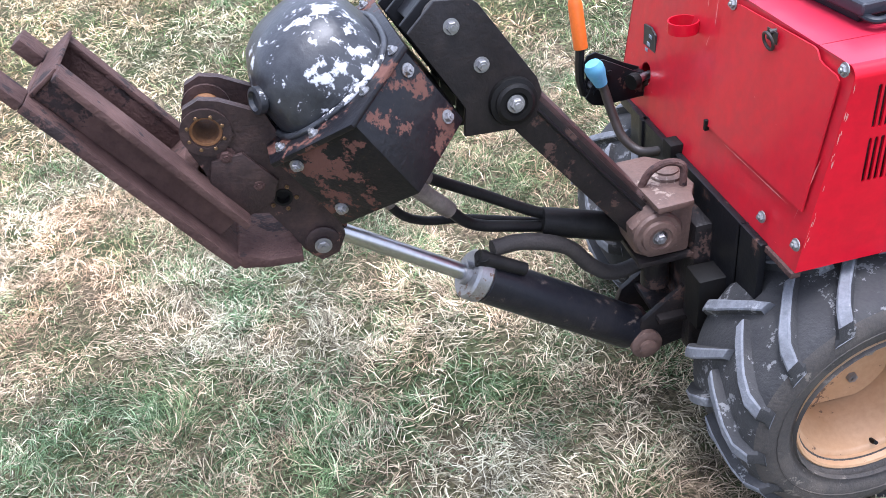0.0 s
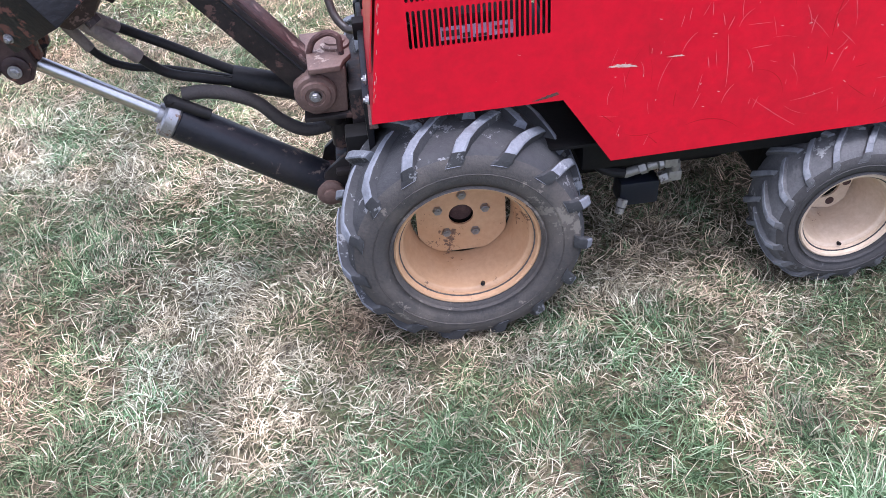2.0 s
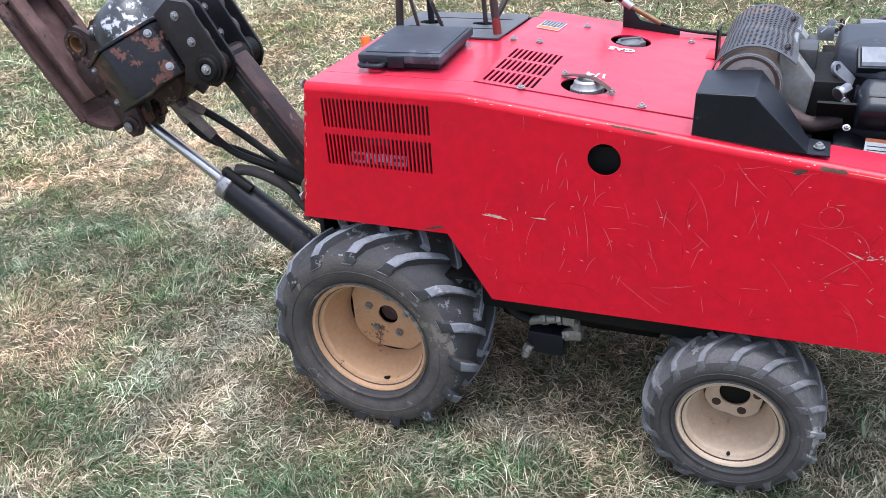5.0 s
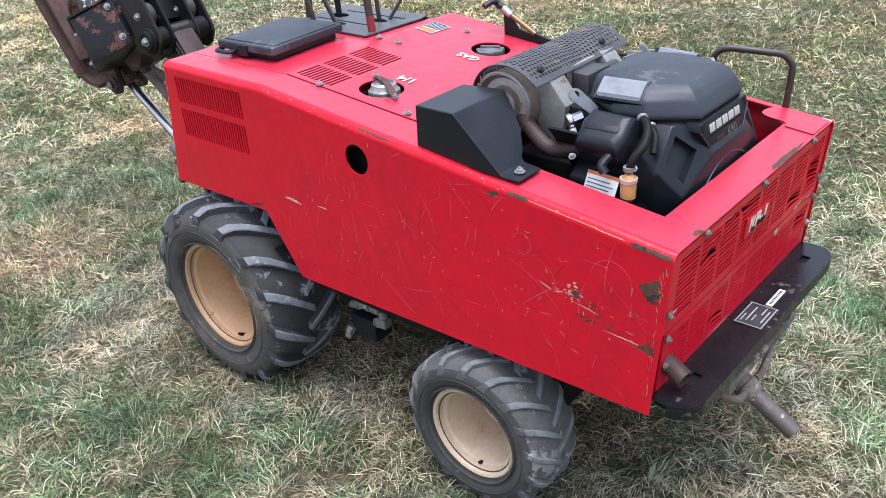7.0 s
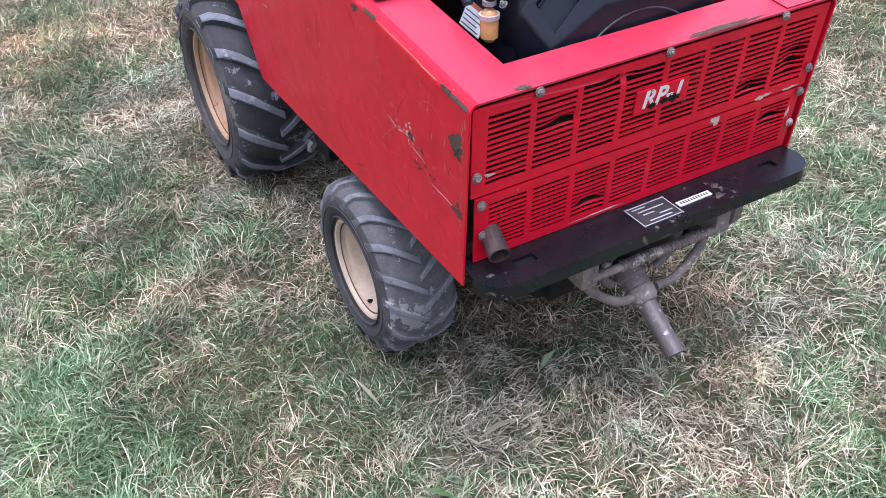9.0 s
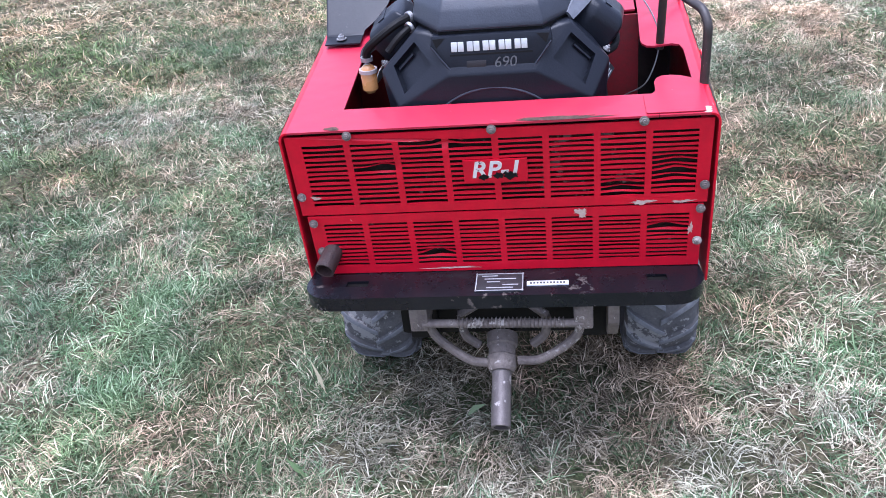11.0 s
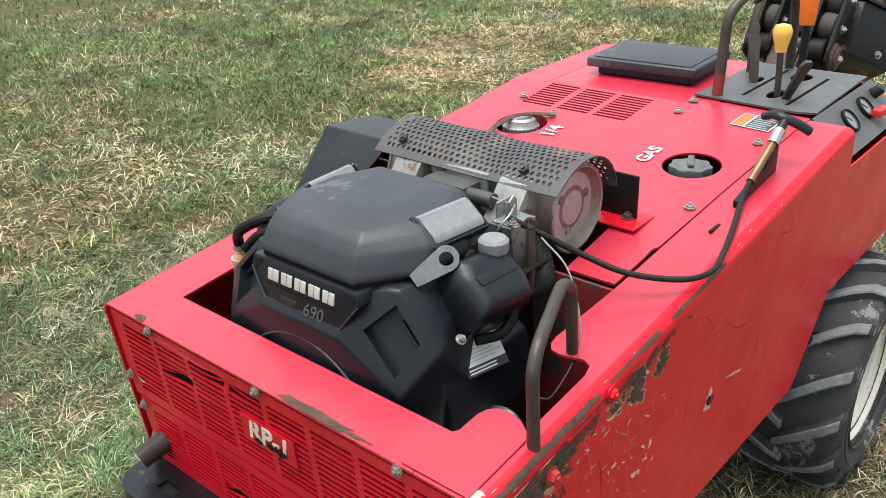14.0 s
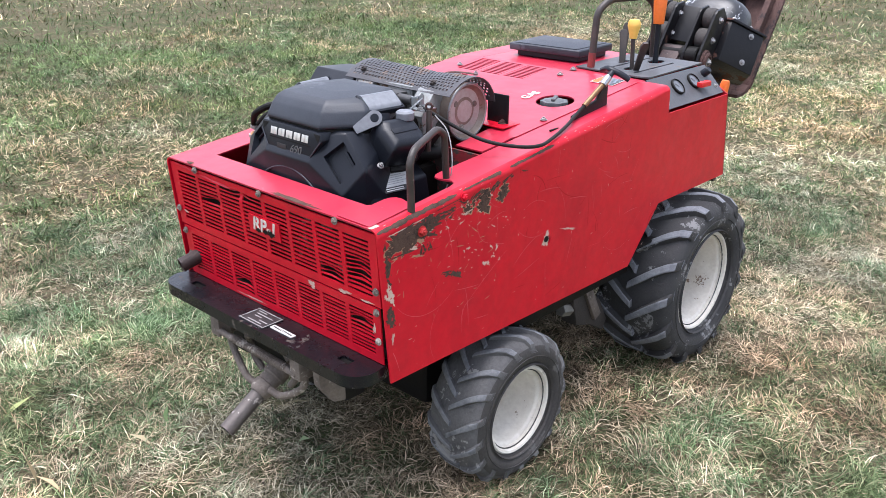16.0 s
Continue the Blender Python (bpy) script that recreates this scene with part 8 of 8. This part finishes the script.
def greenness(x, y):
    g = 0.50 + 0.65 * (lattice(x, y, 1.3, 11) - 0.5) + 0.80 * (lattice(x, y, 4.5, 12) - 0.5) + 0.9 * (lattice(x, y, 13.0, 13) - 0.5)
    for sign, spots in ((0.26, GREEN_AT), (-0.26, STRAW_AT)):
        for cx, cy in spots:
            g = g + sign * np.exp(-((x - cx) ** 2 + (y - cy) ** 2) / 0.22 ** 2)
    g = g + 0.20 * np.exp(-((y + 0.85) / 0.32) ** 2) * np.clip((x + 0.3) / 0.4, 0, 1)     # greener strip along the flank
    g = g - 0.20 * np.clip((-0.9 - x) / 0.8, 0, 1) * np.clip((y + 0.2) / 0.6, 0, 1)        # drier beyond the blade
    g = g - 0.42 * np.clip((0.42 - np.abs(y)) / 0.12, 0, 1) * np.clip((x + 0.1) / 0.3, 0, 1) * np.clip((1.35 - x) / 0.2, 0, 1)   # dead grass in the shade of the machine
    off = np.clip((-1.1 - y) / 2.0, 0, 1)                                                  # broad bands of green and straw further off
    return g + off * (0.20 + 0.24 * np.clip((x + 1.3) / 0.9, 0, 1) + 0.22 * np.clip((-4.0 - y) / 1.5, 0, 1) + 1.3 * (lattice(x, y, 0.9, 14) - 0.5) + 0.5 * (lattice(x, y, 2.4, 15) - 0.5))


def tone(x, y):
    """Bleached and fresh places, and the drift of the hue from pinkish straw to bluish green."""
    pale = 0.9 * (lattice(x, y, 2.3, 51) - 0.5) + 0.8 * (lattice(x, y, 7.0, 52) - 0.5) + 1.1 * (lattice(x, y, 19.0, 53) - 0.5) + 1.2 * (lattice(x, y, 38.0, 56) - 0.5)
    warm = 1.3 * (lattice(x, y, 1.9, 54) - 0.5) + 0.9 * (lattice(x, y, 8.5, 55) - 0.5)
    k = np.exp(0.66 * pale - 0.03) * (1 + 0.20 * np.clip((-1.6 - x) / 0.5, 0, 1) * np.clip((y + 1.4) / 0.5, 0, 1))
    return np.stack([k * (1 + 0.17 * warm), k * (1 - 0.04 * warm), k * (0.97 - 0.13 * warm), np.ones_like(k)], 1)


def grass(name, count, sample, length, width, lean, seed, material, strand=False):
    """Bent, pointed blades, made in one go."""
    rng = np.random.default_rng(seed)
    x, y = sample(rng, int(count * 2.6))
    # tufts: blades stand thick in some places and leave thatch bare in others
    keep = rng.random(len(x)) < 0.16 + 0.84 * np.clip(2.4 * (0.6 * lattice(x, y, 17.0, 31) + 0.4 * lattice(x, y, 41.0, 32)) - 0.7, 0, 1)
    x, y = x[keep][:count], y[keep][:count]
    n = len(x)
    z = GROUND_Z + sink(x, y)
    a = rng.uniform(0, 2 * np.pi, n)
    # neighbouring blades are combed the same way
    a = np.where(rng.random(n) < 0.34, 9.0 * lattice(x, y, 6.0, 33) + 5.0 * lattice(x, y, 1.7, 34) + rng.normal(0, 0.45, n), a)
    gr = greenness(x, y)
    tuft = lattice(x, y, 14.0, 21)
    ln = length * rng.uniform(0.5, 1.35, n) * (0.8 + 0.25 * np.clip(gr, 0, 1) + 0.35 * (tuft - 0.5))
    wd = width * rng.uniform(0.6, 1.4, n)
    el0 = np.clip(rng.normal(lean + 0.30 * (np.clip(gr, 0, 1) - 0.4), 0.38, n), 0.08, 1.45)
    el1 = np.clip(el0 - rng.uniform(0.1, 0.8, n), -0.3, 1.3)
    dx, dy = np.cos(a), np.sin(a)
    sx, sy = -dy, dx
    turn = rng.normal(0, 0.22, n)
    dx2, dy2 = np.cos(a + turn), np.sin(a + turn)
    h1, r1 = 0.5 * ln * np.sin(el0), 0.5 * ln * np.cos(el0)
    h2, r2 = 0.5 * ln * np.sin(el1), 0.5 * ln * np.cos(el1)
    tw = rng.normal(0, 0.5, n)
    p0 = np.stack([x, y, z], 1)
    p1 = p0 + np.stack([dx * r1, dy * r1, h1], 1)
    p2 = p1 + np.stack([dx2 * r2, dy2 * r2, np.maximum(h2, 0.004 - (p1[:, 2] - z))], 1)
    s = np.stack([sx * np.cos(tw), sy * np.cos(tw), np.sin(tw)], 1) * wd[:, None] * 0.5
    if strand:          # even width up to the bend, then a point
        v = np.stack([p0 - 0.8 * s, p0 + 0.8 * s, p1 - s, p1 + s, p2], 1)
        tri = np.array([[0, 1, 3], [0, 3, 2], [2, 3, 4]])
    else:
        v = np.stack([p0, p1 - s, p1 + s, p2], 1)
        tri = np.array([[0, 2, 1], [1, 2, 3]])
    nv = v.shape[1]
    tri = ((np.arange(n) * nv)[:, None, None] + tri[None]).reshape(-1, 3)
    me = bpy.data.meshes.new(name)
    me.vertices.add(n * nv)
    me.vertices.foreach_set("co", v.reshape(-1))
    me.loops.add(tri.size)
    me.loops.foreach_set("vertex_index", tri.reshape(-1).astype(np.int32))
    me.polygons.add(len(tri))
    me.polygons.foreach_set("loop_start", (np.arange(len(tri)) * 3).astype(np.int32))
    me.polygons.foreach_set("loop_total", np.full(len(tri), 3, np.int32))
    me.update()
    me.attributes.new("green", "FLOAT", "POINT").data.foreach_set("value", np.repeat(gr, nv).astype(np.float32))
    me.attributes.new("tone", "FLOAT_COLOR", "POINT").data.foreach_set("color", np.repeat(tone(x, y), nv, axis=0).reshape(-1).astype(np.float32))
    me.materials.append(material)
    return tagged(new(name, me), "tangled blades of dry straw and green lawn grass", "grass", kind="stuff")


def inside(x, y, x0, x1, y0, y1, soft):
    """1 well inside a rectangle of the plan, falling to 0 across its soft edge."""
    d = np.minimum(np.minimum(x - x0, x1 - x), np.minimum(y - y0, y1 - y)) + 0.5 * soft * (lattice(x, y, 1.5, 41) - 0.5)
    return np.clip(d / soft, 0, 1)


def near_share(x, y):
    return inside(x, y, -2.9, 3.1, -2.6, 2.4, 1.1)


def middle_share(x, y):
    return inside(x, y, -8.0, 3.8, -8.0, 6.0, 2.5)


def near_lawn(rng, count):
    x, y = rng.uniform(-2.9, 3.1, count), rng.uniform(-2.6, 2.4, count)
    k = rng.random(count) < near_share(x, y)
    return x[k], y[k]


def middle_lawn(rng, count):
    x, y = rng.uniform(-8.0, 3.8, count), rng.uniform(-8.0, 6.0, count)
    k = (rng.random(count) < middle_share(x, y)) & (rng.random(count) > near_share(x, y))
    return x[k], y[k]


def far_lawn(rng, count):
    x, y = rng.uniform(-18, 9, count), rng.uniform(-19, 11, count)
    k = rng.random(count) > middle_share(x, y)
    return x[k], y[k]


grass("near_grass", 520000, near_lawn, 0.050, 0.0021, 0.36, 1, M_GRASS, True)
grass("middle_grass", 470000, middle_lawn, 0.066, 0.0050, 0.50, 2, M_GRASS_FAR)
grass("far_grass", 110000, far_lawn, 0.10, 0.0115, 0.75, 3, M_GRASS_FAR)
